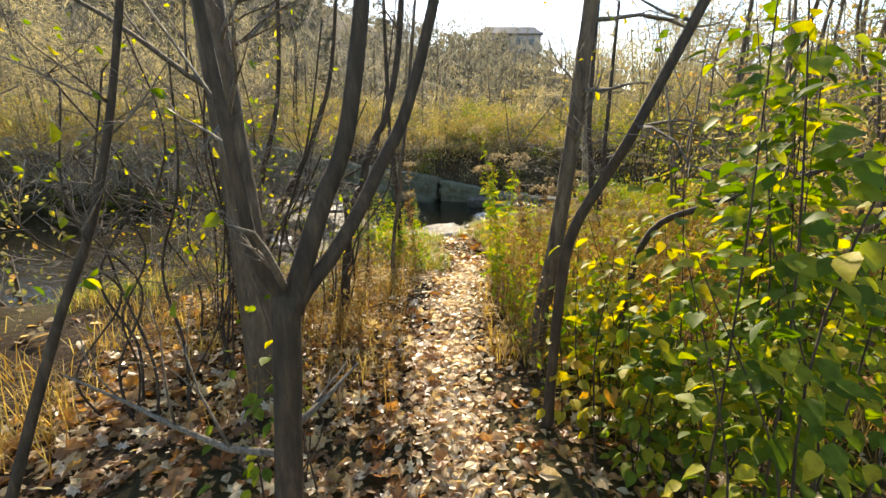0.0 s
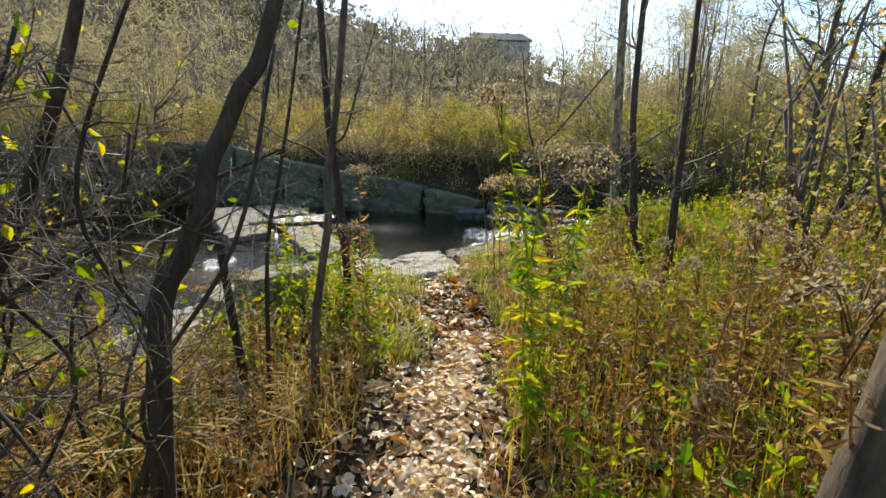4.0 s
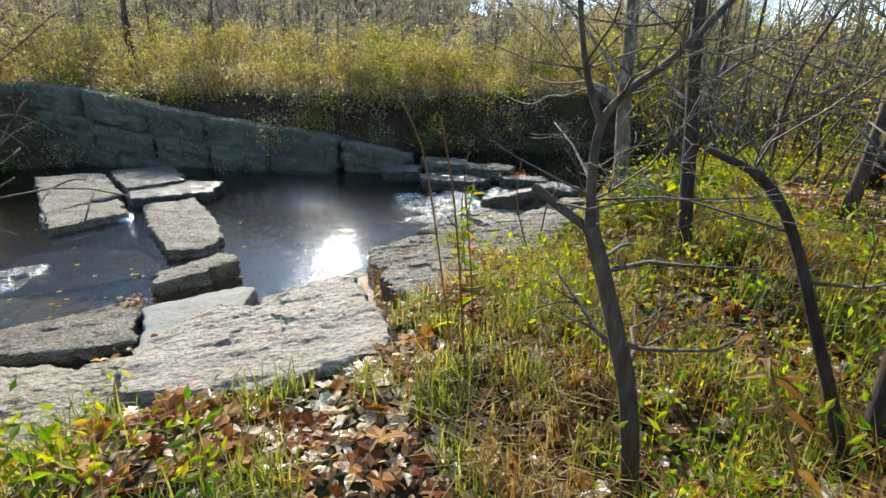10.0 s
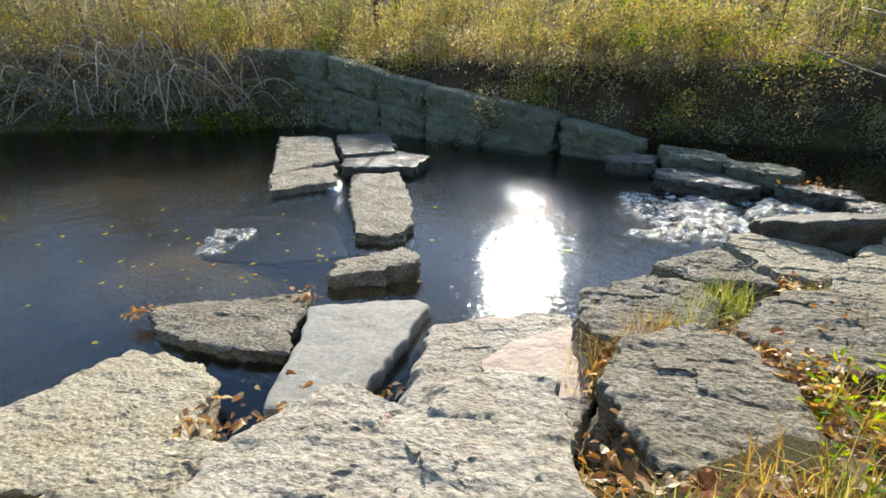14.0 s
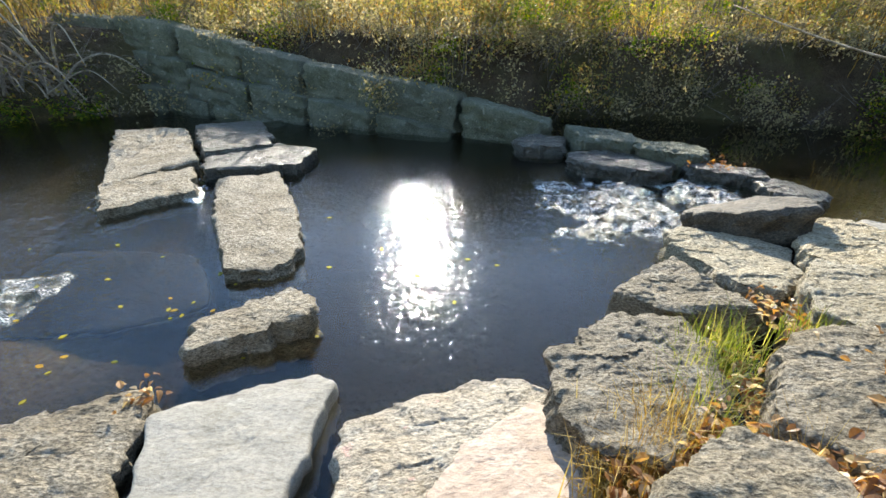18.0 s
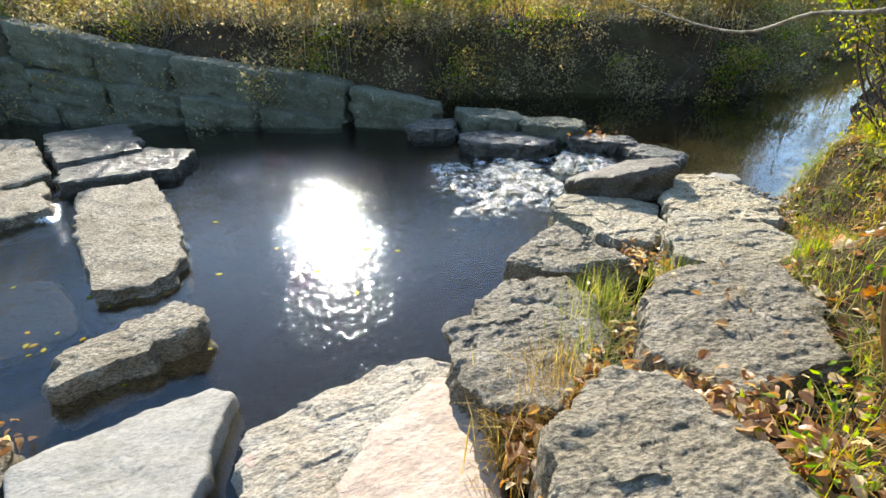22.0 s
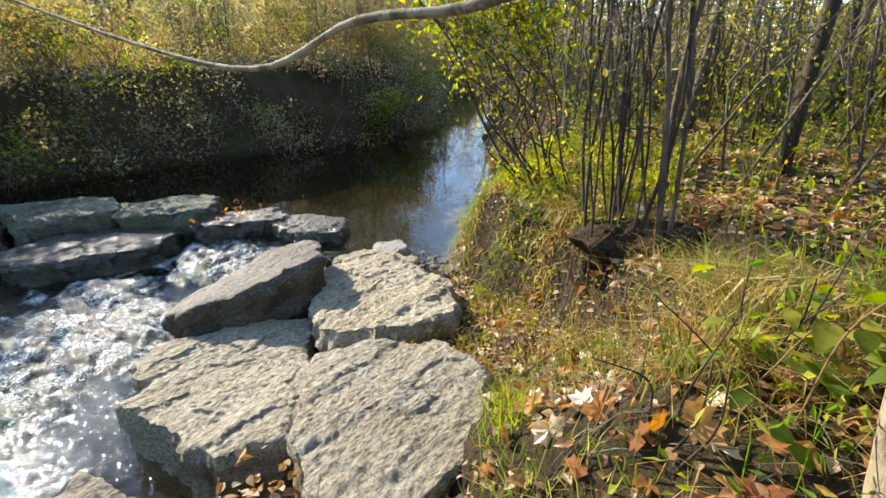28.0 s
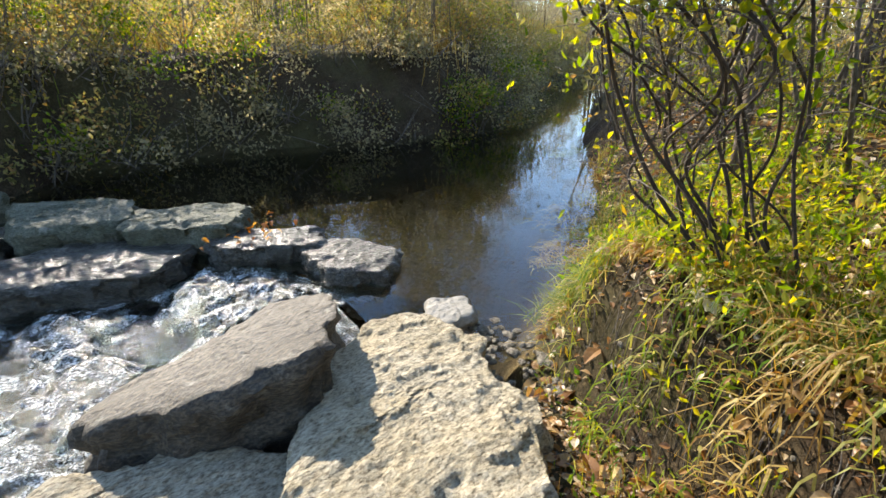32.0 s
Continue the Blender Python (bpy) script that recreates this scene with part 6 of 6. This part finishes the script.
sticks(900, (3.3, 5.4, 5.8, 8.6), dry_land, "dead twigs lying on the earth below the bush")
sticks(700, (1.8, 4.4, 4.2, 6.6), dry_land, "dead twigs lying among the leaves")
sticks(500, (-2.0, 2.0, -3.4, 3.6), off_path, "dead twigs lying beside the path")
litter("leaf_litter", 5000, (3.4, 5.4, 6.2, 8.6), dry_land, 0.035, LITTER, "small broken leaves on the earth below the bush")
brush("low_weeds", 130, (3.6, 5.2, 6.9, 8.6), dry_land, 0.2, LEAF_GOLD, "small green weeds on the earth below the bush", 0.04, 9)
brush("dead_stems", 220, (3.7, 5.2, 6.4, 8.2), dry_land, 0.3, BRUSH_RUST, "short dead stems below the bush", 0.02, 4)
pebbles(900, (3.55, 5.4, 6.9, 9.3), dry_land, 0.008, 0.024, "small loose stones on the earth beside the slabs")
pebbles(160, (4.6, 5.3, 8.5, 9.4), lambda x, y: off_slabs(x, y), 0.015, 0.05, "small stones between the slab and the bank", 0.08)
pebbles(200, (0.3, 2.7, 4.6, 7.6), lambda x, y: off_slabs(x, y) & (interp(x, NEAR_EDGE) - y > 0.3), 0.015, 0.05, "small stones between the bank slabs")

# crevices between the slabs: grass and leaves
for x, y, m, n, h in [(1.6, 6.95, GRASS_GREEN, 260, 0.28), (1.4, 6.7, GRASS_GREEN, 180, 0.25), (0.8, 6.0, GRASS_DRY, 300, 0.2), (1.0, 6.2, GRASS_DRY, 220, 0.2), (2.35, 7.15, GRASS_GREEN, 120, 0.2), (1.0, 6.28, GRASS_DRY, 240, 0.3), (1.4, 5.9, GRASS_DRY, 200, 0.4), (0.78, 6.15, GRASS_DRY, 320, 0.25), (0.95, 6.1, GRASS_DRY, 320, 0.25), (0.65, 6.0, GRASS_DRY, 260, 0.2), (1.2, 6.35, GRASS_GREEN, 160, 0.3)]:
    px, py = nr.normal(x, 0.1, n), nr.normal(y, 0.1, n)
    pos = np.stack([px, py, np.full(n, 0.3)], 1)
    v, f = blades(pos, nr.uniform(0.6, 1.2, n) * (h + 0.12), np.abs(nr.normal(0.5, 0.3, n)), 0.003)
    tagged(mesh_object("grass_tuft", v, f, m, smooth=False), "grass tuft growing between the bank slabs", "grass", kind="stuff")
for x, y, z, n, s in [(0.75, 5.95, 0.5, 260, 0.22), (1.5, 6.6, 0.45, 200, 0.2), (-0.85, 5.6, 0.0, 120, 0.14), (2.4, 7.5, 0.35, 120, 0.16), (3.75, 8.2, 0.2, 60, 0.1), (2.2, 6.4, 0.72, 12, 0.2), (-3.45, 6.3, 0.0, 30, 0.06), (-2.1, 6.95, 0.02, 25, 0.08), (4.3, 12.0, 0.2, 40, 0.2), (-1.5, 4.8, 0.35, 160, 0.25), (0.75, 4.7, 0.75, 300, 0.25), (1.0, 6.25, 0.55, 200, 0.14), (1.4, 5.85, 0.66, 200, 0.14), (1.5, 5.6, 0.8, 160, 0.16), (0.78, 6.1, 0.5, 140, 0.12)]:
    px, py = nr.normal(x, s, n), nr.normal(y, s, n)
    ok = off_slabs(px, py, 0.97) if n > 100 else np.ones(n, bool)
    px, py, n = px[ok], py[ok], int(ok.sum())
    pos = np.stack([px, py, z + nr.uniform(0, 0.04, n)], 1)
    a = nr.uniform(0, 2 * np.pi, n)
    v, f = ovate(pos, np.stack([np.cos(a), np.sin(a), nr.normal(0, 0.2, n)], 1), nr.uniform(0.035, 0.08, n), 0.6, 0.3, 0.5, 0.5)
    tagged(mesh_object("leaf_drift", v, f, LITTER if x != 4.3 else LITTER_RUST, smooth=False), "fallen leaves caught between the stones", "leaf litter", kind="stuff")

# yellow leaves afloat on the pool
for x, y, n, s_ in [(-3.6, 7.3, 26, 0.7), (-5.5, 8.5, 30, 1.4), (-2.4, 8.2, 14, 0.6), (-1.2, 9.5, 12, 1.0)]:
    pos = np.stack([nr.normal(x, s_, n), nr.normal(y, s_, n), np.full(n, LOWER + 0.006)], 1)
    a = nr.uniform(0, 2 * np.pi, n)
    v, f = kites(pos, np.stack([np.cos(a), np.sin(a), np.zeros(n)], 1), nr.uniform(0.04, 0.08, n), 0.6, 0.03, 0.0, 0.02)
    tagged(mesh_object("floating_leaves", v, f, LEAF_YELLOW, smooth=False), "yellow leaves afloat on the creek", "leaf litter", kind="stuff")

# ---- far bank ----
for x, y, h in [(-13.6, 15.0, 1.2), (-12.4, 15.4, 1.4), (-11.4, 15.7, 1.5), (-10.3, 16.1, 1.3), (-9.4, 16.4, 1.2), (-14.8, 14.7, 1.2), (-16.5, 14.0, 1.4)]:
    arcs = []
    for _ in range(11):
        a, q = rnd.uniform(-3.4, 0.3), rnd.uniform(0.8, 3.0)
        ox, oy = math.cos(a) * q, math.sin(a) * q
        z = g(x, y)
        top_ = h * rnd.uniform(0.3, 1.5)
        arcs.append(([(x + rnd.gauss(0, 0.2), y + rnd.gauss(0, 0.2), z - 0.05), (x + ox * 0.3, y + oy * 0.3, z + top_ * 0.8), (x + ox * 0.65, y + oy * 0.65, z + top_), (x + ox, y + oy, z + top_ * rnd.uniform(-0.25, 0.6))], rnd.uniform(0.018, 0.036), 0.009))
    tree("drooping_shrub", "pale tangled bare shrub drooping over the far water", arcs, PALE_TWIG, twig_count=9, twig_len=1.3, twig_depth=2, droop=0.6, start=0.25, leaf=LEAF_FAR, leaf_n=260, leaf_size=0.09, cat="shrub")
for x, y in [(-12.6, 15.1), (-11.3, 15.4), (-10.2, 15.8), (-9.2, 16.2), (-8.6, 16.5), (-14.2, 14.6)]:
    big_leaf_plant("water_weeds", "green leafy weeds at the far water's edge", (x, y), 10, 0.5, 0.7, 420, 0.09, LEAF_GREEN)

def far_shrub_leaves(n_shrubs, depth0, depth1, per, leaf, hmin, hmax, material, name, label, xr=(-32, 36), wide=1.2, shape=0.55, bare=None):
    """Thickets along the far bank: stems and thousands of small leaves in uneven clumps."""
    P, D, S = [], [], []
    stems = Shape()
    for _ in range(n_shrubs):
        x = nr.uniform(*xr)
        if bare and bare[0] < x < bare[1]:
            continue
        y = float(interp(x, FAR_EDGE)) + nr.uniform(depth0, depth1)
        z = g(x, y)
        h = nr.uniform(hmin, hmax)
        for _ in range(5):
            t = Vector((x + nr.normal(0, wide * 0.5), y + nr.normal(0, wide * 0.5), z + h * nr.uniform(0.7, 1.1)))
            stems.tube(curve_path([(x + nr.normal(0, 0.15), y + nr.normal(0, 0.15), z - 0.05), ((x + t.x) / 2 + nr.normal(0, 0.1), (y + t.y) / 2, z + h * 0.45), t], 5), [0.014, 0.012, 0.01, 0.007, 0.003], 3)
        k = max(3, int(h * 4))
        cx = np.stack([nr.normal(x, wide * 0.5, k), nr.normal(y, wide * 0.5, k), z + h * nr.uniform(0.15, 1.0, k)], 1)
        i = nr.integers(0, k, per)
        P.append(cx[i] + nr.normal(0, 0.2, (per, 3)) * np.array([1, 1, 0.8]))
        D.append(nr.normal(size=(per, 3)))
        S.append(nr.uniform(0.6, 1.3, per) * leaf)
    v, f = small_kites(np.concatenate(P), np.concatenate(D), np.concatenate(S), shape)
    tagged(mesh_object(name, v, f, material, smooth=False), label, "bushes", kind="stuff")
    tagged(stems.make(name + "_stems", TWIG), "bare stems of the " + label, "bushes", kind="stuff")


face = lambda x, y: (y - interp(x, FAR_EDGE) > 0.1) & (y - interp(x, FAR_EDGE) < 1.9) & off_slabs(x, y)
tufts("bank_grass", 8000, (-34, 36, 12.5, 34), face, 0.55, 1.2, 0.008, GRASS_DRY, "dry grass hanging on the far bank", 0.3)
tufts("bank_grass", 4000, (-34, 36, 12.5, 34), face, 0.4, 1.0, 0.008, GRASS_GREEN, "green grass hanging on the far bank", 0.3)
far_shrub_leaves(130, -0.1, 1.6, 420, 0.085, 0.8, 1.7, LEAF_FAR, "bank_bushes", "yellow and rust bushes hanging down the far bank", bare=(-15.5, -7.5))
far_shrub_leaves(60, 0.0, 1.5, 420, 0.085, 0.6, 1.4, LEAF_GREEN, "bank_bushes", "green bushes hanging down the far bank", bare=(-15.5, -7.5))
far_shrub_leaves(300, -0.1, 1.8, 300, 0.085, 0.4, 0.9, LEAF_FAR_DULL, "bank_brush", "dull weeds hanging on the shaded far bank", bare=(-14.5, -8.5))
far_shrub_leaves(110, 1.5, 4.5, 650, 0.085, 1.1, 2.2, LEAF_FAR, "far_thicket", "yellow and rust autumn thicket on the far bank")
far_shrub_leaves(90, 4.0, 12, 600, 0.1, 1.4, 2.8, LEAF_FAR, "far_thicket", "yellowing thicket behind the far bank", (-45, 50), 1.5)
far_shrub_leaves(75, 2.0, 16, 620, 0.4, 4.0, 8.0, LEAF_FAR_DULL, "far_saplings", "tall bare saplings on the far bank", (6, 48), 1.3, 0.05)
far_shrub_leaves(60, 2.0, 14, 620, 0.4, 4.0, 8.0, LEAF_FAR_DULL, "far_saplings", "tall bare saplings behind the far wall", (-45, -7), 1.3, 0.05)
far_shrub_leaves(40, 3.0, 14, 150, 0.3, 2.5, 4.6, LEAF_FAR_DULL, "far_saplings", "thin bare saplings on the bank above the far wall", (-9, 9), 0.9, 0.04)
far_shrub_leaves(26, 1.5, 9, 600, 0.4, 4.0, 8.0, LEAF_FAR_DULL, "far_saplings", "tall bare saplings down the far bank", (-34, -9.5), 1.2, 0.05)
far_shrub_leaves(46, 1.5, 7, 800, 0.4, 5.0, 9.0, LEAF_FAR_DULL, "far_saplings", "tall bare saplings where the creek bends", (7, 26), 1.2, 0.06)
far_shrub_leaves(40, 2.0, 9, 500, 0.1, 1.5, 3.0, LEAF_GREEN, "far_green_thicket", "green leafy bushes behind the far bank", (-40, 45))
tufts("far_grass", 16000, (-40, 45, 15, 34), lambda x, y: y - interp(x, FAR_EDGE) > 0.6, 0.9, 0.35, 0.012, GRASS_DRY, "tall yellow grass on the far bank", 0.5)
tufts("far_grass", 9000, (-60, 60, 30, 70), None, 1.1, 0.35, 0.03, GRASS_DRY, "tall yellow grass on the far slope", 1.2)


def bare_tree_model(name, label, h, r, bark, n_limb, leaf=None, leaf_n=0):
    stems = [([(0, 0, -0.1), (rnd.gauss(0, 0.1), rnd.gauss(0, 0.1), h * 0.35), (rnd.gauss(0, 0.25), rnd.gauss(0, 0.25), h * 0.7), (rnd.gauss(0, 0.4), rnd.gauss(0, 0.4), h)], r, 0.012)]
    return tree(name, label, stems, bark, twig_count=n_limb, twig_len=h * 0.3, twig_depth=2, start=0.25, leaf=leaf, leaf_n=leaf_n, leaf_size=0.07, cat="tree", group="bare trees of the wood")


MODELS = [bare_tree_model("bare_tree", "slim bare woodland tree with fine twigs", h, r, b, n, lf, ln) for h, r, b, n, lf, ln in
          [(6.5, 0.06, BARK, 16, None, 0), (8.0, 0.08, BARK, 18, None, 0), (5.0, 0.04, BARK, 14, LEAF_YELLOW, 130), (7.0, 0.07, BARK_DARK, 16, LEAF_YELLOW, 90), (4.0, 0.03, BARK, 12, LEAF_FAR, 160)]]
SPOTS = [(5.58, 5.5, 0), (7.3, 6.5, 3), (6.2, 4.4, 2), (8.0, 5.2, 1), (9.0, 7.8, 0), (6.4, 7.3, 4), (7.0, 8.6, 2)]
for _ in range(50):
    x, y = rnd.uniform(9.5, 30), rnd.uniform(-8, 13)
    if float(interp(x, NEAR_EDGE)) - y > 1.2:
        SPOTS.append((x, y, rnd.randrange(5)))
for _ in range(26):
    x = rnd.uniform(-28, 34)
    SPOTS.append((x, float(interp(x, FAR_EDGE)) + rnd.uniform(2.5, 12), rnd.randrange(5)))
for _ in range(18):
    SPOTS.append((rnd.uniform(-14, -3.5), rnd.uniform(-8, 1.5), rnd.randrange(5)))
for _ in range(14):
    SPOTS.append((rnd.uniform(4.2, 7.5), rnd.uniform(-8, 2.5), rnd.choice((2, 4))))
used = set()
for x, y, k in SPOTS:
    m = Matrix.Translation(on(x, y, -0.02)) @ Euler((rnd.gauss(0, 0.02), rnd.gauss(0, 0.02), rnd.uniform(0, 6.3))).to_matrix().to_4x4()
    if k in used:
        copy_thing(MODELS[k], m)
    else:
        MODELS[k].matrix_basis = m
        used.add(k)


def far_woods(n, y0, y1, name, label, leaf_material_, per=60, leaf=0.5, xs=(-120, 150)):
    """The wooded hillside: trunks with sprays of fine twigs, all one mesh."""
    trunks, P, D, S = Shape(), [], [], []
    for _ in range(n):
        x, y = rnd.uniform(*xs), rnd.uniform(y0, y1)
        z, h = g(x, y), rnd.uniform(5, 10)
        top = Vector((x + rnd.gauss(0, 0.4), y, z + h))
        trunks.tube([(x, y, z - 0.2), (x + rnd.gauss(0, 0.15), y, z + h * 0.5), top], [0.12, 0.08, 0.02], 4)
        q = np.stack([nr.normal(x, h * 0.13, per), nr.normal(y, h * 0.13, per), z + h * nr.uniform(0.2, 1.0, per)], 1)
        P.append(q)
        D.append(np.stack([nr.normal(0, 0.6, per), nr.normal(0, 0.6, per), nr.uniform(0.2, 1.4, per)], 1))
        S.append(nr.uniform(0.5, 1.5, per) * leaf * 2)
    v, f = small_kites(np.concatenate(P), np.concatenate(D), np.concatenate(S), 0.07)
    tagged(mesh_object(name + "_twigs", v, f, leaf_material_, smooth=False), "fine twigs of the " + label, "woods", kind="stuff")
    tagged(trunks.make(name, BARK), label, "woods", kind="stuff")


far_woods(420, 34, 80, "hillside_wood", "bare grey wood on the hillside", LEAF_HILL, 150)
far_woods(520, 80, 190, "hilltop_wood", "bare grey wood along the skyline", LEAF_HILL, 140, 0.8, (-220, 260))
far_shrub_leaves(160, 14, 60, 420, 0.3, 1.5, 3.5, LEAF_HILL, "hill_brush", "dull grey brush on the hillside", (-80, 90), 2.0)
far_shrub_leaves(90, 12, 40, 420, 0.22, 1.5, 3.0, LEAF_FAR, "hill_brush", "yellow brush on the hillside", (-60, 70), 2.0)

far_shrub_leaves(260, 40, 150, 260, 0.75, 3.0, 6.5, LEAF_HILL, "hill_brush", "dense grey thicket on the upper hillside", (-150, 190), 3.2)
far_shrub_leaves(150, 8, 34, 330, 0.25, 1.6, 3.4, LEAF_FAR_DULL, "hill_brush", "dense dull thicket on the lower hillside", (-70, 80), 2.2)


def thicket(n, box_, per, leaf, hmin, hmax, material, name, label, wide, shape=0.55):
    P, D, S = [], [], []
    stems = Shape()
    for _ in range(n):
        x, y = rnd.uniform(box_[0], box_[1]), rnd.uniform(box_[2], box_[3])
        if float(interp(x, NEAR_EDGE)) - y < 0.8:
            continue
        z, h = g(x, y), rnd.uniform(hmin, hmax)
        for _ in range(4):
            stems.tube([(x + rnd.gauss(0, 0.2), y + rnd.gauss(0, 0.2), z - 0.05), (x + rnd.gauss(0, wide * 0.3), y + rnd.gauss(0, wide * 0.3), z + h * 0.5), (x + rnd.gauss(0, wide * 0.6), y + rnd.gauss(0, wide * 0.6), z + h)], [0.02, 0.015, 0.004], 4)
        P.append(np.stack([nr.normal(x, wide * 0.5, per), nr.normal(y, wide * 0.5, per), z + h * nr.uniform(0.12, 1.0, per)], 1))
        D.append(nr.normal(size=(per, 3)))
        S.append(nr.uniform(0.6, 1.3, per) * leaf)
    v, f = small_kites(np.concatenate(P), np.concatenate(D), np.concatenate(S), shape)
    tagged(mesh_object(name, v, f, material, smooth=False), label, "bushes", kind="stuff")
    tagged(stems.make(name + "_stems", TWIG), "bare stems of the " + label, "bushes", kind="stuff")


thicket(150, (10, 34, -14, 14), 300, 0.11, 1.5, 4.0, LEAF_FAR, "wood_thicket", "autumn thicket among the woodland trees", 1.2)
thicket(120, (26, 80, -40, 34), 260, 0.35, 3.0, 7.0, LEAF_FAR_DULL, "wood_thicket", "dense dull wood behind the trees", 2.5)
thicket(60, (-70, -14, -30, 2), 240, 0.3, 3.0, 6.0, LEAF_FAR_DULL, "wood_thicket", "dense wood down the near bank", 2.2)
thicket(46, (6.4, 12, 1.0, 8.6), 380, 0.05, 1.0, 3.0, LEAF_YG, "wood_thicket", "yellow-green saplings and bushes under the trees", 0.7)
thicket(30, (7.0, 14, 3.0, 11.0), 380, 0.06, 2.0, 4.5, LEAF_FAR, "wood_thicket", "tall autumn bushes under the trees", 0.9)
thicket(38, (9, 24, -6, 15), 560, 0.4, 3.5, 7.5, LEAF_FAR_DULL, "bare_thicket", "tall bare saplings with tangled twigs", 1.3, 0.05)
thicket(16, (3.0, 8, -4, 2.5), 520, 0.3, 3.0, 6.0, LEAF_FAR_DULL, "bare_thicket", "bare saplings with tangled twigs beyond the weeds", 0.9, 0.05)
thicket(26, (3.2, 9, -6, 3), 300, 0.07, 1.0, 2.2, LEAF_FAR, "path_thicket", "autumn bushes away from the path", 0.8)
thicket(16, (2.6, 6.5, -1.5, 3.2), 520, 0.06, 1.8, 3.8, LEAF_FAR, "path_thicket", "tall autumn bushes beyond the weeds", 0.8)
thicket(16, (-7, -2.6, -6, 1.2), 300, 0.07, 1.0, 2.2, LEAF_FAR, "path_thicket", "autumn bushes between the path and the creek", 0.8)

# house on the skyline
hx, hy = 22.0, 126.0
house = tagged(new("house"), "grey two-storey house with a dark gable roof on the hill", "house")
house.location = (hx, hy, g(hx, hy) - 1.0)


def box(name, size, at, material, parent, bevel=0.05):
    bm = bmesh.new()
    bmesh.ops.create_cube(bm, size=1.0)
    bmesh.ops.scale(bm, vec=size, verts=bm.verts)
    bmesh.ops.bevel(bm, geom=bm.edges[:], offset=bevel, segments=1, affect="EDGES")
    bmesh.ops.translate(bm, vec=at, verts=bm.verts)
    me = bpy.data.meshes.new(name)
    bm.to_mesh(me)
    bm.free()
    me.materials.append(material)
    ob = new(name, me)
    ob.parent = parent
    return ob


wall_ = box("wall", (15, 9, 7), (0, 0, 3.5), HOUSE_WALL, house)
mesh_object("roof", [(-8, -5.2, 6.9), (8, -5.2, 6.9), (8, 5.2, 6.9), (-8, 5.2, 6.9), (-6.5, 0, 9.4), (6.5, 0, 9.4), (-8, -5.2, 6.7), (8, -5.2, 6.7), (8, 5.2, 6.7), (-8, 5.2, 6.7)],
            [(0, 1, 5, 4), (2, 3, 4, 5), (1, 2, 5), (3, 0, 4), (0, 6, 7, 1), (1, 7, 8, 2), (2, 8, 9, 3), (3, 9, 6, 0), (9, 8, 7, 6)], HOUSE_ROOF, house, smooth=False)
for wx in (-5, -1.7, 1.7, 5):
    for wz in (2.0, 5.0):
        win = box("window", (1.3, 0.16, 1.5), (wx, -4.5, wz), HOUSE_WALL, house, 0.02)
        box("pane", (1.1, 0.06, 1.3), (wx, -4.6, wz), GLASS, win, 0.01)
